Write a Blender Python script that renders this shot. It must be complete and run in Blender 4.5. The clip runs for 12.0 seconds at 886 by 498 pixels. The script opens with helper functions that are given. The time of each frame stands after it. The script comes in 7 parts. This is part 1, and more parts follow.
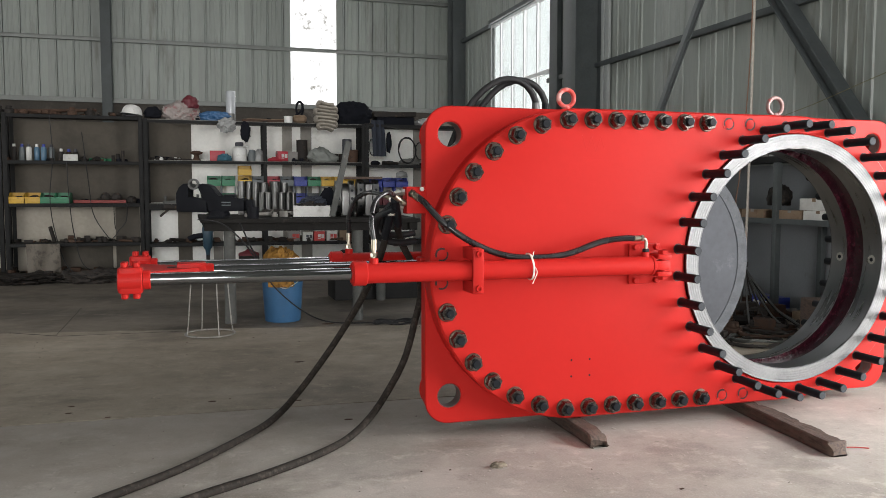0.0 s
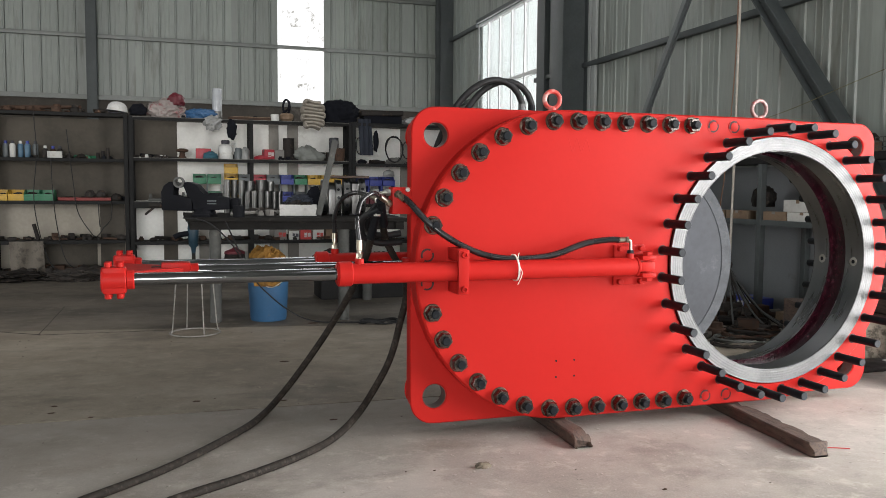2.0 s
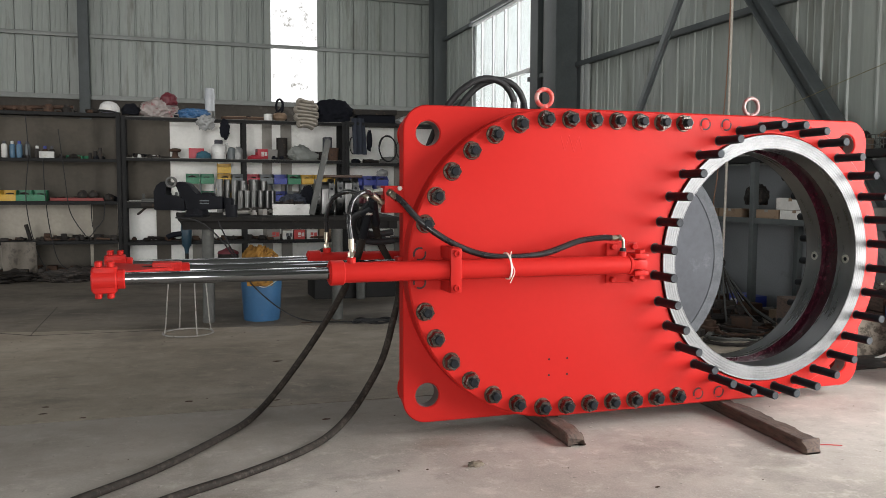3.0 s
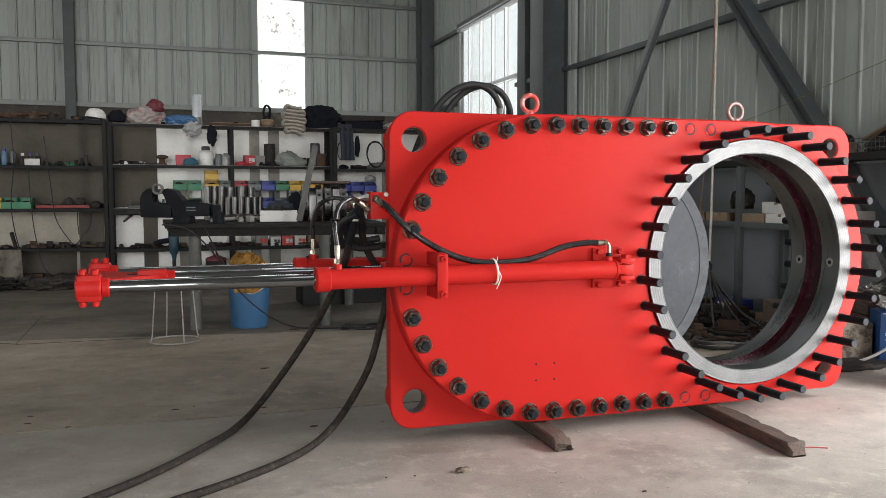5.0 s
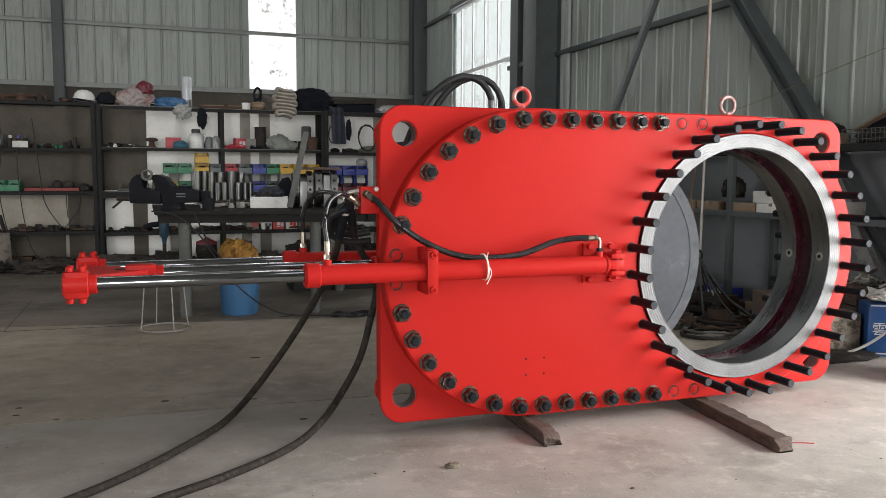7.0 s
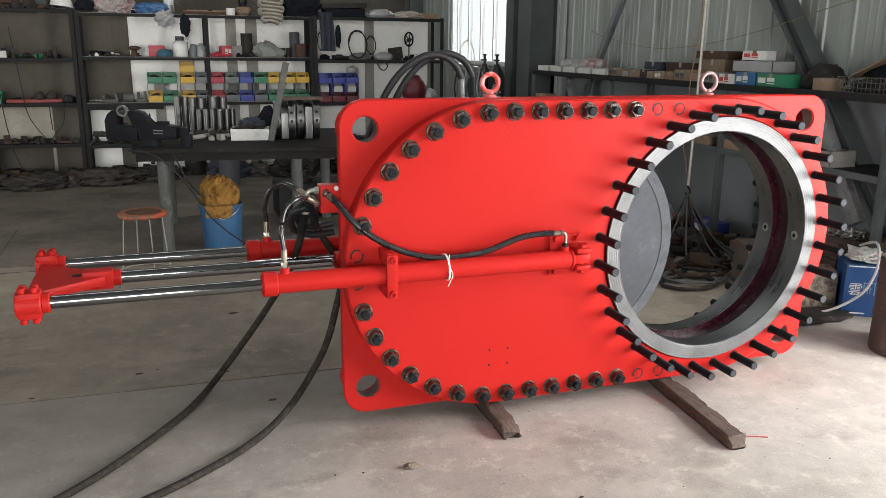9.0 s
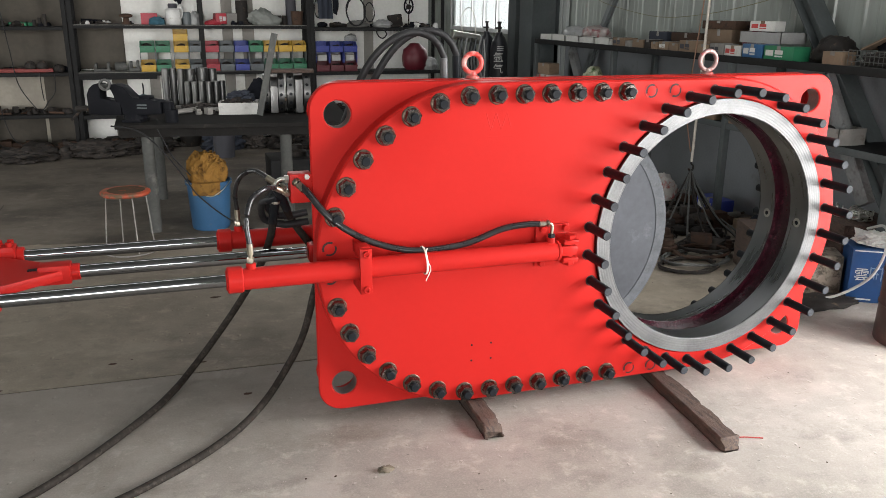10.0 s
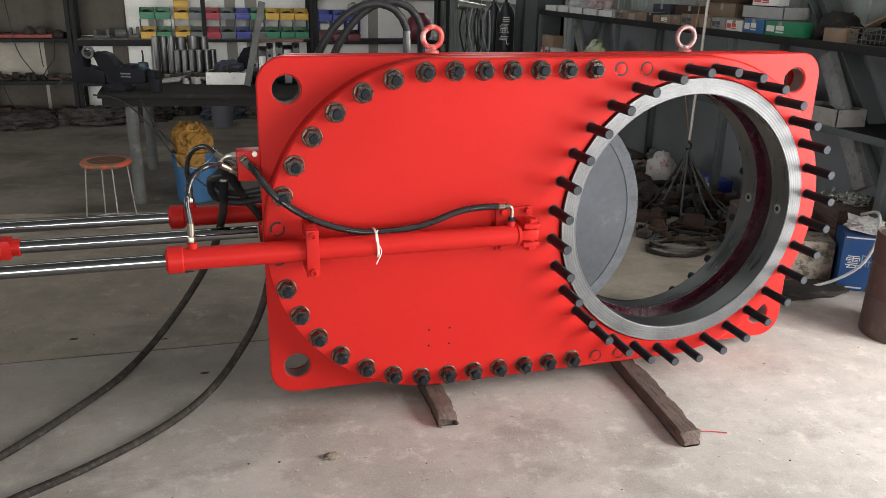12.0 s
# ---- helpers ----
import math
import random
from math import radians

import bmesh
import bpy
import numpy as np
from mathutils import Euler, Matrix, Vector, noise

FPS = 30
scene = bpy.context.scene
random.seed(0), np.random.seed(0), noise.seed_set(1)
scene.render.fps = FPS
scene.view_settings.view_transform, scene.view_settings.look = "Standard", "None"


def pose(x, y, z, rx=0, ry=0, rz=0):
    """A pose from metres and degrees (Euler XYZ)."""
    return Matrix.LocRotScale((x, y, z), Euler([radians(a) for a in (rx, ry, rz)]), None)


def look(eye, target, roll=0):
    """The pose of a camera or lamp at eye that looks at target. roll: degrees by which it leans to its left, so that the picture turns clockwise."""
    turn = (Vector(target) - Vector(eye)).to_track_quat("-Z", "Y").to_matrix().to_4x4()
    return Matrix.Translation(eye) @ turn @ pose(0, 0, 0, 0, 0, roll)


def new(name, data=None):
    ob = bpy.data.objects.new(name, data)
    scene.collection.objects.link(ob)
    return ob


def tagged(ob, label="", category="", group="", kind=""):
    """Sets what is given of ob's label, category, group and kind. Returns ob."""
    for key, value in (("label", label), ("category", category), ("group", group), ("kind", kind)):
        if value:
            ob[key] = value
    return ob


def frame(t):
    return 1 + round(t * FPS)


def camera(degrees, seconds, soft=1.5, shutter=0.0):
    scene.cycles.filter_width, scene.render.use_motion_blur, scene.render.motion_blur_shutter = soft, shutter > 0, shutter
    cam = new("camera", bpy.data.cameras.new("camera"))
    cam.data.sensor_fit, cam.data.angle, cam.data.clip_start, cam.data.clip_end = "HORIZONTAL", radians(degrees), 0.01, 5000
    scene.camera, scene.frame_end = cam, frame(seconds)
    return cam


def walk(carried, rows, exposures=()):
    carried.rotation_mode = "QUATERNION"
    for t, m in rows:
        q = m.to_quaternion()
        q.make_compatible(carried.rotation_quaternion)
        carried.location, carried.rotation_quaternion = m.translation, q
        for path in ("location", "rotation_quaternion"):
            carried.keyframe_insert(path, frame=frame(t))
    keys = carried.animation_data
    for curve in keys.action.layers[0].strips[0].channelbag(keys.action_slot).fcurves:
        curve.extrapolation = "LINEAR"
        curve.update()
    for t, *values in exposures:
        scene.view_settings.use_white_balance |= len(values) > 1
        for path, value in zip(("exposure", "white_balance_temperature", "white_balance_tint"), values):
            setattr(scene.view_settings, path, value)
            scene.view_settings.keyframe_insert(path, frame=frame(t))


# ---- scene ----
cam = camera(57.8, 12.0, soft=0.6)
METRES, EYE, TILT, LEAN, TURN = 1.163, 1.0, 0.0, 0.0, -17.0
ROWS = [
    (0.0, 0.0, 0.0, 0.0, 0.01, -4.02, -0.08),
    (0.5, 0.0009, -0.0006, 0.0019, -0.13, -4.03, -0.21),
    (1.0, -0.0022, -0.0038, 0.0084, -0.38, -4.01, -0.36),
    (1.5, -0.0006, -0.0056, 0.0087, -0.65, -4.03, -0.42),
    (2.0, 0.0051, -0.0027, 0.0076, -0.89, -4.12, -0.39),
    (2.5, 0.0104, -0.0015, 0.0056, -1.08, -4.19, -0.33),
    (3.0, 0.0134, 0.0018, 0.0039, -1.28, -4.15, -0.22),
    (5.0, 0.0235, -0.0002, 0.0071, -2.06, -3.79, 0.07),
    (5.5, 0.0234, 0.0015, 0.0068, -2.16, -3.86, 0.04),
    (6.0, 0.023, 0.0041, 0.0064, -2.34, -3.95, -0.05),
    (6.5, 0.0224, 0.0061, 0.0081, -2.62, -4.15, -0.22),
    (8.5, 0.1228, 0.0679, 0.4123, -2.22, -11.95, -0.5),
    (9.0, 0.1755, 0.1095, 0.4721, -2.19, -14.21, -0.62),
    (9.5, 0.2334, 0.1997, 0.5046, -2.11, -15.63, -0.65),
    (10.0, 0.2813, 0.2723, 0.5197, -1.51, -16.7, -0.59),
    (10.5, 0.3627, 0.3253, 0.5246, -0.87, -17.71, -0.68),
    (11.0, 0.4231, 0.3435, 0.529, -0.51, -18.38, -0.89),
    (11.5, 0.4662, 0.355, 0.53, -0.12, -18.66, -1.17),
    (12.0, 0.4924, 0.3675, 0.5313, 0.21, -18.8, -1.21),
]
LEVELS = [(0.0, -0.06), (3.0, -0.05), (5.0, -0.1), (6.0, -0.17), (6.5, -0.17), (8.5, 0.04), (9.5, 0.18), (10.5, 0.05), (12.0, -0.03)]
walk(cam, [(t, pose(0, 0, EYE, TILT, LEAN, TURN) @ pose(METRES * x, METRES * y, METRES * z, 90 + pitch, roll, yaw)) for t, x, y, z, yaw, pitch, roll in ROWS], exposures=LEVELS)

# ---- light: overcast daylight through doors and wall window, plus added west and roof fill ----
ROOM_L, ROOM_R, ROOM_F, ROOM_B, ROOF = -8.0, 4.9, -12.0, 15.0, 6.6
world = bpy.data.worlds.new("world")
scene.world = world
world.use_nodes = True
wn = world.node_tree.nodes
sky = wn.new("ShaderNodeTexSky")
sky.sky_type, sky.sun_disc, sky.sun_elevation, sky.sun_rotation = "NISHITA", False, radians(48), radians(150)
world.node_tree.links.new(sky.outputs[0], wn["Background"].inputs[0])
wn["Background"].inputs[1].default_value = 0.12
sun_data = bpy.data.lights.new("sun", "SUN")
sun_data.energy, sun_data.angle, sun_data.color = 0.8, radians(14), (1.0, 0.96, 0.9)
sun = new("sun", sun_data)
sun.matrix_world = look((20, -25, 30), (0, 0, 0))


def opening_light(name, eye, target, w, h, watts, colour=(1.0, 0.985, 0.975)):
    data = bpy.data.lights.new(name, "AREA")
    data.shape, data.size, data.size_y, data.energy, data.color = "RECTANGLE", w, h, watts, colour
    ob = new(name, data)
    ob.matrix_world = look(eye, target)
    return ob


opening_light("side_door_daylight", (ROOM_R - 0.02, 0.8, 1.45), (0, 0.8, 1.45), 3.0, 2.8, 520)
opening_light("front_door_daylight", (-3.0, ROOM_F + 0.02, 2.1), (-3.0, 0, 2.1), 7.0, 4.1, 1400)
opening_light("window_daylight", (ROOM_R - 0.04, 12.0, 2.6), (0, 12.0, 2.6), 2.3, 2.6, 60)
opening_light("skylight_daylight", (2.1, ROOM_B - 0.04, 4.6), (2.1, 0, 4.6), 0.8, 3.9, 50)
# Unseen roof openings, added to lift the floor, shelves and rack.
opening_light("roof_fill_light", (3.0, 0.6, ROOF - 0.02), (3.0, 0.6, 0), 3.4, 2.4, 40)
opening_light("roof_fill_light", (0.4, 7.2, ROOF - 0.02), (0.4, 7.2, 0), 7.6, 0.9, 90)
# Unseen west opening, added to brighten the partition, rack and east wall.
opening_light("west_fill_light", (ROOM_L + 0.02, 6.4, 1.5), (0, 6.4, 1.5), 3.7, 2.9, 200)


# ---- materials ----
def shader(name):
    m = bpy.data.materials.new(name)
    m.use_nodes = True
    return m, m.node_tree.nodes, m.node_tree.links, m.node_tree.nodes["Principled BSDF"]


def surface(name, colour, rough=0.6, metal=0.0, vary=0.18, scale=4.0, fine=60.0, bump=0.15, stain=None, stain_at=0.62,
            rough_vary=0.12, coat=0.0, gloss=0.5, stretch=(1, 1, 1), each=0.0, depth=0.002):
    """Two scales of variation in colour and roughness, a fine relief, and stains of their own shape."""
    m, n, l, p = shader(name)
    coord, mapping = n.new("ShaderNodeTexCoord"), n.new("ShaderNodeMapping")
    mapping.inputs["Scale"].default_value = stretch
    l.new(coord.outputs["Object"], mapping.inputs["Vector"])
    info = n.new("ShaderNodeObjectInfo")
    shift = n.new("ShaderNodeVectorMath")
    shift.operation = "MULTIPLY_ADD"
    l.new(info.outputs["Random"], shift.inputs[0])
    shift.inputs[1].default_value = (7.3, 5.1, 3.7)
    l.new(mapping.outputs[0], shift.inputs[2])
    big, small = n.new("ShaderNodeTexNoise"), n.new("ShaderNodeTexNoise")
    for tex, s, det in ((big, scale, 5.0), (small, fine, 3.0)):
        tex.inputs["Scale"].default_value, tex.inputs["Detail"].default_value = s, det
        l.new(shift.outputs[0], tex.inputs["Vector"])
    add = n.new("ShaderNodeMath")
    add.operation = "MULTIPLY_ADD"
    l.new(small.outputs["Fac"], add.inputs[0])
    add.inputs[1].default_value = 0.45
    l.new(big.outputs["Fac"], add.inputs[2])
    span = n.new("ShaderNodeMapRange")
    span.inputs["From Min"].default_value, span.inputs["From Max"].default_value = 0.42, 1.05
    span.inputs["To Min"].default_value, span.inputs["To Max"].default_value = 1 - vary, 1 + vary
    l.new(add.outputs[0], span.inputs["Value"])
    tint = n.new("ShaderNodeVectorMath")
    tint.operation = "SCALE"
    tint.inputs[0].default_value = colour
    l.new(span.outputs[0], tint.inputs["Scale"])
    out = tint.outputs[0]
    if each:
        other = n.new("ShaderNodeMapRange")
        other.inputs["To Min"].default_value, other.inputs["To Max"].default_value = 1 - each, 1 + each
        l.new(info.outputs["Random"], other.inputs["Value"])
        per = n.new("ShaderNodeVectorMath")
        per.operation = "SCALE"
        l.new(out, per.inputs[0])
        l.new(other.outputs[0], per.inputs["Scale"])
        out = per.outputs[0]
    if stain:
        blot, ramp, mix = n.new("ShaderNodeTexNoise"), n.new("ShaderNodeMapRange"), n.new("ShaderNodeMix")
        blot.inputs["Scale"].default_value, blot.inputs["Detail"].default_value, blot.inputs["Roughness"].default_value = scale * 1.7, 8.0, 0.65
        l.new(shift.outputs[0], blot.inputs["Vector"])
        ramp.inputs["From Min"].default_value, ramp.inputs["From Max"].default_value = stain_at - 0.05, stain_at + 0.08
        l.new(blot.outputs["Fac"], ramp.inputs["Value"])
        mix.data_type = "RGBA"
        l.new(ramp.outputs[0], mix.inputs["Factor"])
        l.new(out, mix.inputs["A"])
        mix.inputs["B"].default_value = (*stain, 1)
        out = mix.outputs["Result"]
    l.new(out, p.inputs["Base Color"])
    rr = n.new("ShaderNodeMapRange")
    rr.inputs["To Min"].default_value, rr.inputs["To Max"].default_value = max(0.03, rough - rough_vary), min(1.0, rough + rough_vary)
    l.new(big.outputs["Fac"], rr.inputs["Value"])
    l.new(rr.outputs[0], p.inputs["Roughness"])
    p.inputs["Metallic"].default_value = metal
    p.inputs["Coat Weight"].default_value = coat
    p.inputs["Specular IOR Level"].default_value = gloss
    if bump:
        b = n.new("ShaderNodeBump")
        b.inputs["Strength"].default_value, b.inputs["Distance"].default_value = bump, depth
        l.new(add.outputs[0], b.inputs["Height"])
        l.new(b.outputs[0], p.inputs["Normal"])
    return m


RED = surface("red_enamel", (0.405, 0.0155, 0.0125), 0.40, gloss=0.10, vary=0.05, scale=2.5, fine=45, bump=0.12, rough_vary=0.10, depth=0.0006)
RED_WORN = surface("worn_red_enamel", (0.52, 0.055, 0.045), 0.36, vary=0.2, scale=14, fine=120, bump=0.2, stain=(0.52, 0.30, 0.27), stain_at=0.55)
STEEL = surface("machined_steel", (0.13, 0.131, 0.132), 0.5, 1.0, vary=0.3, scale=7, fine=140, bump=0.1, rough_vary=0.1, stretch=(1, 1, 1), depth=0.0004)
BORE = surface("turned_steel", (0.25, 0.256, 0.262), 0.30, 1.0, vary=0.1, scale=3, fine=70, bump=0.04, rough_vary=0.12, stretch=(1, 9, 1), depth=0.0005)
CHROME = surface("chromed_rod", (0.25, 0.253, 0.26), 0.07, 1.0, vary=0.04, scale=3, fine=80, bump=0.0, rough_vary=0.03)
GATE = surface("grey_primer", (0.057, 0.060, 0.067), 0.62, gloss=0.10, vary=0.22, scale=3.2, fine=40, bump=0.1, rough_vary=0.13, stain=(0.11, 0.115, 0.122), stain_at=0.68, depth=0.0008)
GATE_RIM = surface("scuffed_gate_rim", (0.072, 0.076, 0.082), 0.7, gloss=0.06, vary=0.3, scale=22, fine=120, bump=0.35, stain=(0.09, 0.093, 0.098), stain_at=0.62)
GREASE = surface("maroon_primer_groove", (0.028, 0.004, 0.009), 0.22, vary=0.7, scale=26, fine=90, bump=0.9, stain=(0.075, 0.016, 0.026), stain_at=0.60)
BLACK_OX = surface("black_oxide", (0.012, 0.0135, 0.016), 0.42, gloss=0.10, vary=0.3, scale=30, fine=160, bump=0.25, stain=(0.05, 0.05, 0.052), stain_at=0.66)
NUT = surface("oiled_black_nut", (0.10, 0.088, 0.080), 0.26, 0.9, vary=0.5, scale=45, fine=180, bump=0.3, stain=(0.16, 0.12, 0.09), stain_at=0.64)
STUD_END = surface("cut_stud_end", (0.042, 0.045, 0.05), 0.65, 0.0, gloss=0.12, vary=0.3, scale=40, fine=200, bump=0.3)
RUBBER = surface("black_rubber", (0.014, 0.014, 0.015), 0.5, gloss=0.3, vary=0.25, scale=14, fine=90, bump=0.3, stain=(0.07, 0.066, 0.06), stain_at=0.7)
RUBBER_SLEEK = surface("sleek_black_hose", (0.012, 0.012, 0.013), 0.28, gloss=0.55, vary=0.25, scale=14, fine=90, bump=0.15, stain=(0.05, 0.047, 0.043), stain_at=0.72)
RUBBER_OLD = surface("dusty_rubber", (0.023, 0.019, 0.016), 0.7, gloss=0.15, vary=0.5, scale=26, fine=120, bump=0.5, stain=(0.052, 0.044, 0.036), stain_at=0.56)
BRASS = surface("zinc_brass_fitting", (0.36, 0.325, 0.26), 0.3, 1.0, vary=0.15, scale=30, fine=150, bump=0.15)
ZINC = surface("zinc_plate", (0.55, 0.54, 0.50), 0.34, 1.0, vary=0.2, scale=30, fine=150, bump=0.15)
STRING = surface("white_string", (0.75, 0.72, 0.64), 0.8, vary=0.1, scale=60, fine=300, bump=0.4)
WOOD = surface("old_grimy_timber", (0.088, 0.058, 0.044), 0.85, vary=0.45, scale=9, fine=90, bump=0.9, stain=(0.045, 0.030, 0.025), stain_at=0.55, stretch=(6, 0.8, 6), depth=0.004)
WASHER = surface("worn_washer", (0.15, 0.115, 0.09), 0.36, 0.9, vary=0.3, scale=30, fine=120, bump=0.2, stain=(0.06, 0.05, 0.045), stain_at=0.60)


def concrete(name, light, dark, oil, oil_at, falloff=None):
    """Trowelled floor: cloudy tone, drag streaks, oil blots, grit specks and a worn sheen."""
    m, n, l, p = shader(name)
    co = n.new("ShaderNodeTexCoord")

    def tex(scale, detail, rough=0.6, stretch=(1, 1, 1), shift=0.0):
        mp, t = n.new("ShaderNodeMapping"), n.new("ShaderNodeTexNoise")
        mp.inputs["Scale"].default_value, mp.inputs["Location"].default_value = stretch, (shift, shift * 0.7, 0)
        mp.inputs["Rotation"].default_value = (0, 0, 0.25)
        l.new(co.outputs["Object"], mp.inputs["Vector"])
        l.new(mp.outputs[0], t.inputs["Vector"])
        t.inputs["Scale"].default_value, t.inputs["Detail"].default_value, t.inputs["Roughness"].default_value = scale, detail, rough
        return t.outputs["Fac"]

    def ramp(v, a, b, lo=0.0, hi=1.0):
        r = n.new("ShaderNodeMapRange")
        for k, q in (("From Min", a), ("From Max", b), ("To Min", lo), ("To Max", hi)):
            r.inputs[k].default_value = q
        l.new(v, r.inputs["Value"])
        return r.outputs[0]

    def mix(f, a, b):
        x = n.new("ShaderNodeMix")
        x.data_type = "RGBA"
        l.new(f, x.inputs["Factor"])
        for key, v in (("A", a), ("B", b)):
            if isinstance(v, tuple):
                x.inputs[key].default_value = (*v, 1)
            else:
                l.new(v, x.inputs[key])
        return x.outputs["Result"]

    cloud = tex(0.7, 12, 0.7)
    patch = tex(2.6, 9, 0.72, (1, 1, 1), 2.7)
    streak = tex(0.9, 8, 0.68, (0.7, 2.2, 1), 3.1)
    blot = tex(1.3, 9, 0.66, (0.8, 1.3, 1), 7.7)
    grit = tex(120, 3, 0.7)
    flake = tex(7.5, 9, 0.74, (1, 1, 1), 5.3)
    scratch = tex(5.0, 3, 0.5, (0.5, 7.0, 1), 4.4)
    chip = tex(26, 4, 0.6, (0.7, 1.4, 1), 1.9)
    c = mix(ramp(cloud, 0.36, 0.64), dark, light)
    c = mix(ramp(patch, 0.50, 0.60, 0.0, 0.36), c, tuple(0.8 * q for q in dark))
    c = mix(ramp(streak, 0.52, 0.72, 0.0, 0.45), c, tuple(0.7 * q for q in dark))
    c = mix(ramp(blot, oil_at, oil_at + 0.12, 0.0, 0.6), c, oil)
    c = mix(ramp(flake, 0.54, 0.66, 0.0, 0.5), c, tuple(min(1.0, 1.3 * q) for q in light))
    c = mix(ramp(flake, 0.44, 0.35, 0.0, 0.5), c, tuple(0.8 * q for q in dark))
    c = mix(ramp(scratch, 0.74, 0.77, 0.0, 0.5), c, tuple(0.6 * q for q in oil))
    c = mix(ramp(chip, 0.70, 0.72, 0.0, 0.6), c, tuple(0.5 * q for q in oil))
    fleck, pit = tex(30, 5, 0.64, (1.6, 0.7, 1), 8.8), tex(30, 5, 0.64, (1.6, 0.7, 1), 8.812)
    c = mix(ramp(fleck, 0.64, 0.69, 0.0, 0.55), c, tuple(min(1.0, 1.35 * q) for q in light))
    c = mix(ramp(pit, 0.66, 0.69, 0.0, 0.5), c, tuple(0.8 * q for q in oil))
    c = mix(ramp(grit, 0.45, 0.68, 0.0, 0.2), c, tuple(min(1.0, 1.35 * q) for q in light))
    if falloff:
        # light falloff painted in as a darker zone with a ragged edge
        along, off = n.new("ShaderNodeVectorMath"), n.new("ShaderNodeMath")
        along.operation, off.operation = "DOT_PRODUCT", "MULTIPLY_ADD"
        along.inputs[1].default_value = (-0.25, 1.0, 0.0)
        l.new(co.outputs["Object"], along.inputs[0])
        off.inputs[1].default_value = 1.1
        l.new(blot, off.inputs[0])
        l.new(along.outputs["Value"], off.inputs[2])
        c = mix(ramp(off.outputs[0], falloff[0], falloff[1], 0.0, 0.62), c, oil)
    l.new(c, p.inputs["Base Color"])
    l.new(ramp(cloud, 0.3, 0.7, 0.8, 0.55), p.inputs["Roughness"])
    add, b = n.new("ShaderNodeMath"), n.new("ShaderNodeBump")
    add.operation = "ADD"
    l.new(grit, add.inputs[0])
    l.new(flake, add.inputs[1])
    l.new(add.outputs[0], b.inputs["Height"])
    b.inputs["Strength"].default_value, b.inputs["Distance"].default_value = 0.3, 0.003
    l.new(b.outputs[0], p.inputs["Normal"])
    return m


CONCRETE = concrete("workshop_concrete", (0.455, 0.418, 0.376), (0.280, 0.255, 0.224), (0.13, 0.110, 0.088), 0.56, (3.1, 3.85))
# MID and FAR are browner and oily, darkened further for light falloff.
CONCRETE_MID = concrete("brownish_dimmed_concrete", (0.275, 0.235, 0.185), (0.138, 0.117, 0.090), (0.060, 0.05, 0.039), 0.54)
CONCRETE_FAR = concrete("oily_dimmed_concrete", (0.165, 0.142, 0.113), (0.080, 0.067, 0.051), (0.028, 0.023, 0.018), 0.49)
JOINT = surface("dirty_joint", (0.022, 0.019, 0.016), 0.9, vary=0.3, scale=9, fine=60, bump=0.5)
SHEET = surface("grey_green_sheet", (0.268, 0.292, 0.268), 0.42, 0.0, vary=0.2, scale=0.9, fine=14, bump=0.08, stain=(0.15, 0.154, 0.134), stain_at=0.62, stretch=(2.2, 2.2, 0.35), each=0.07)
# Unseen roof, kept dark so the chrome rods reflect a dark ceiling.
ROOF_SHEET = surface("dark_roof_sheet", (0.11, 0.115, 0.108), 0.6, vary=0.2, scale=0.9, fine=14, bump=0.08, stain=(0.07, 0.07, 0.062), stain_at=0.6, stretch=(0.35, 2.2, 1))
BRACE = surface("grey_brace_paint", (0.16, 0.178, 0.18), 0.5, gloss=0.3, vary=0.25, scale=3, fine=40, bump=0.2, stain=(0.09, 0.09, 0.085), stain_at=0.62)
PURLIN = surface("galvanised_purlin", (0.19, 0.20, 0.19), 0.5, 0.4, vary=0.2, scale=4, fine=50, bump=0.15)
FRAME = surface("dark_painted_steel", (0.072, 0.082, 0.083), 0.5, gloss=0.3, vary=0.25, scale=3, fine=40, bump=0.2, stain=(0.11, 0.105, 0.1), stain_at=0.68)
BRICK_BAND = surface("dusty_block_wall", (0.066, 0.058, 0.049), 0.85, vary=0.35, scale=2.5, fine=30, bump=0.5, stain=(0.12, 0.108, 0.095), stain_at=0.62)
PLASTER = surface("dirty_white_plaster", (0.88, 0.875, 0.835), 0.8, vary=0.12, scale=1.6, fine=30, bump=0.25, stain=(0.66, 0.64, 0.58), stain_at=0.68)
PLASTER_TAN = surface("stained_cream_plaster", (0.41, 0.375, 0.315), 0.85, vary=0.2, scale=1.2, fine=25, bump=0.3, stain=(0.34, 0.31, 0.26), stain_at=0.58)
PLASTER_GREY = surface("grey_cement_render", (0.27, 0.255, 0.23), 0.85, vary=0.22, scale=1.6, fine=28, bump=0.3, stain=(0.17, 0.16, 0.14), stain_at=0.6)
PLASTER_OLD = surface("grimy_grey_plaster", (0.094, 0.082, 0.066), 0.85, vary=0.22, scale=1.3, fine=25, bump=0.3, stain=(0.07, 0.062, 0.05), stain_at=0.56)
SHELF = surface("dark_shelf_steel", (0.018, 0.018, 0.018), 0.62, gloss=0.12, vary=0.3, scale=5, fine=60, bump=0.3, stain=(0.045, 0.042, 0.038), stain_at=0.66)
SHELF_EDGE = surface("worn_light_shelf", (0.17, 0.165, 0.15), 0.6, vary=0.3, scale=6, fine=60, bump=0.3, stain=(0.09, 0.085, 0.08), stain_at=0.6)


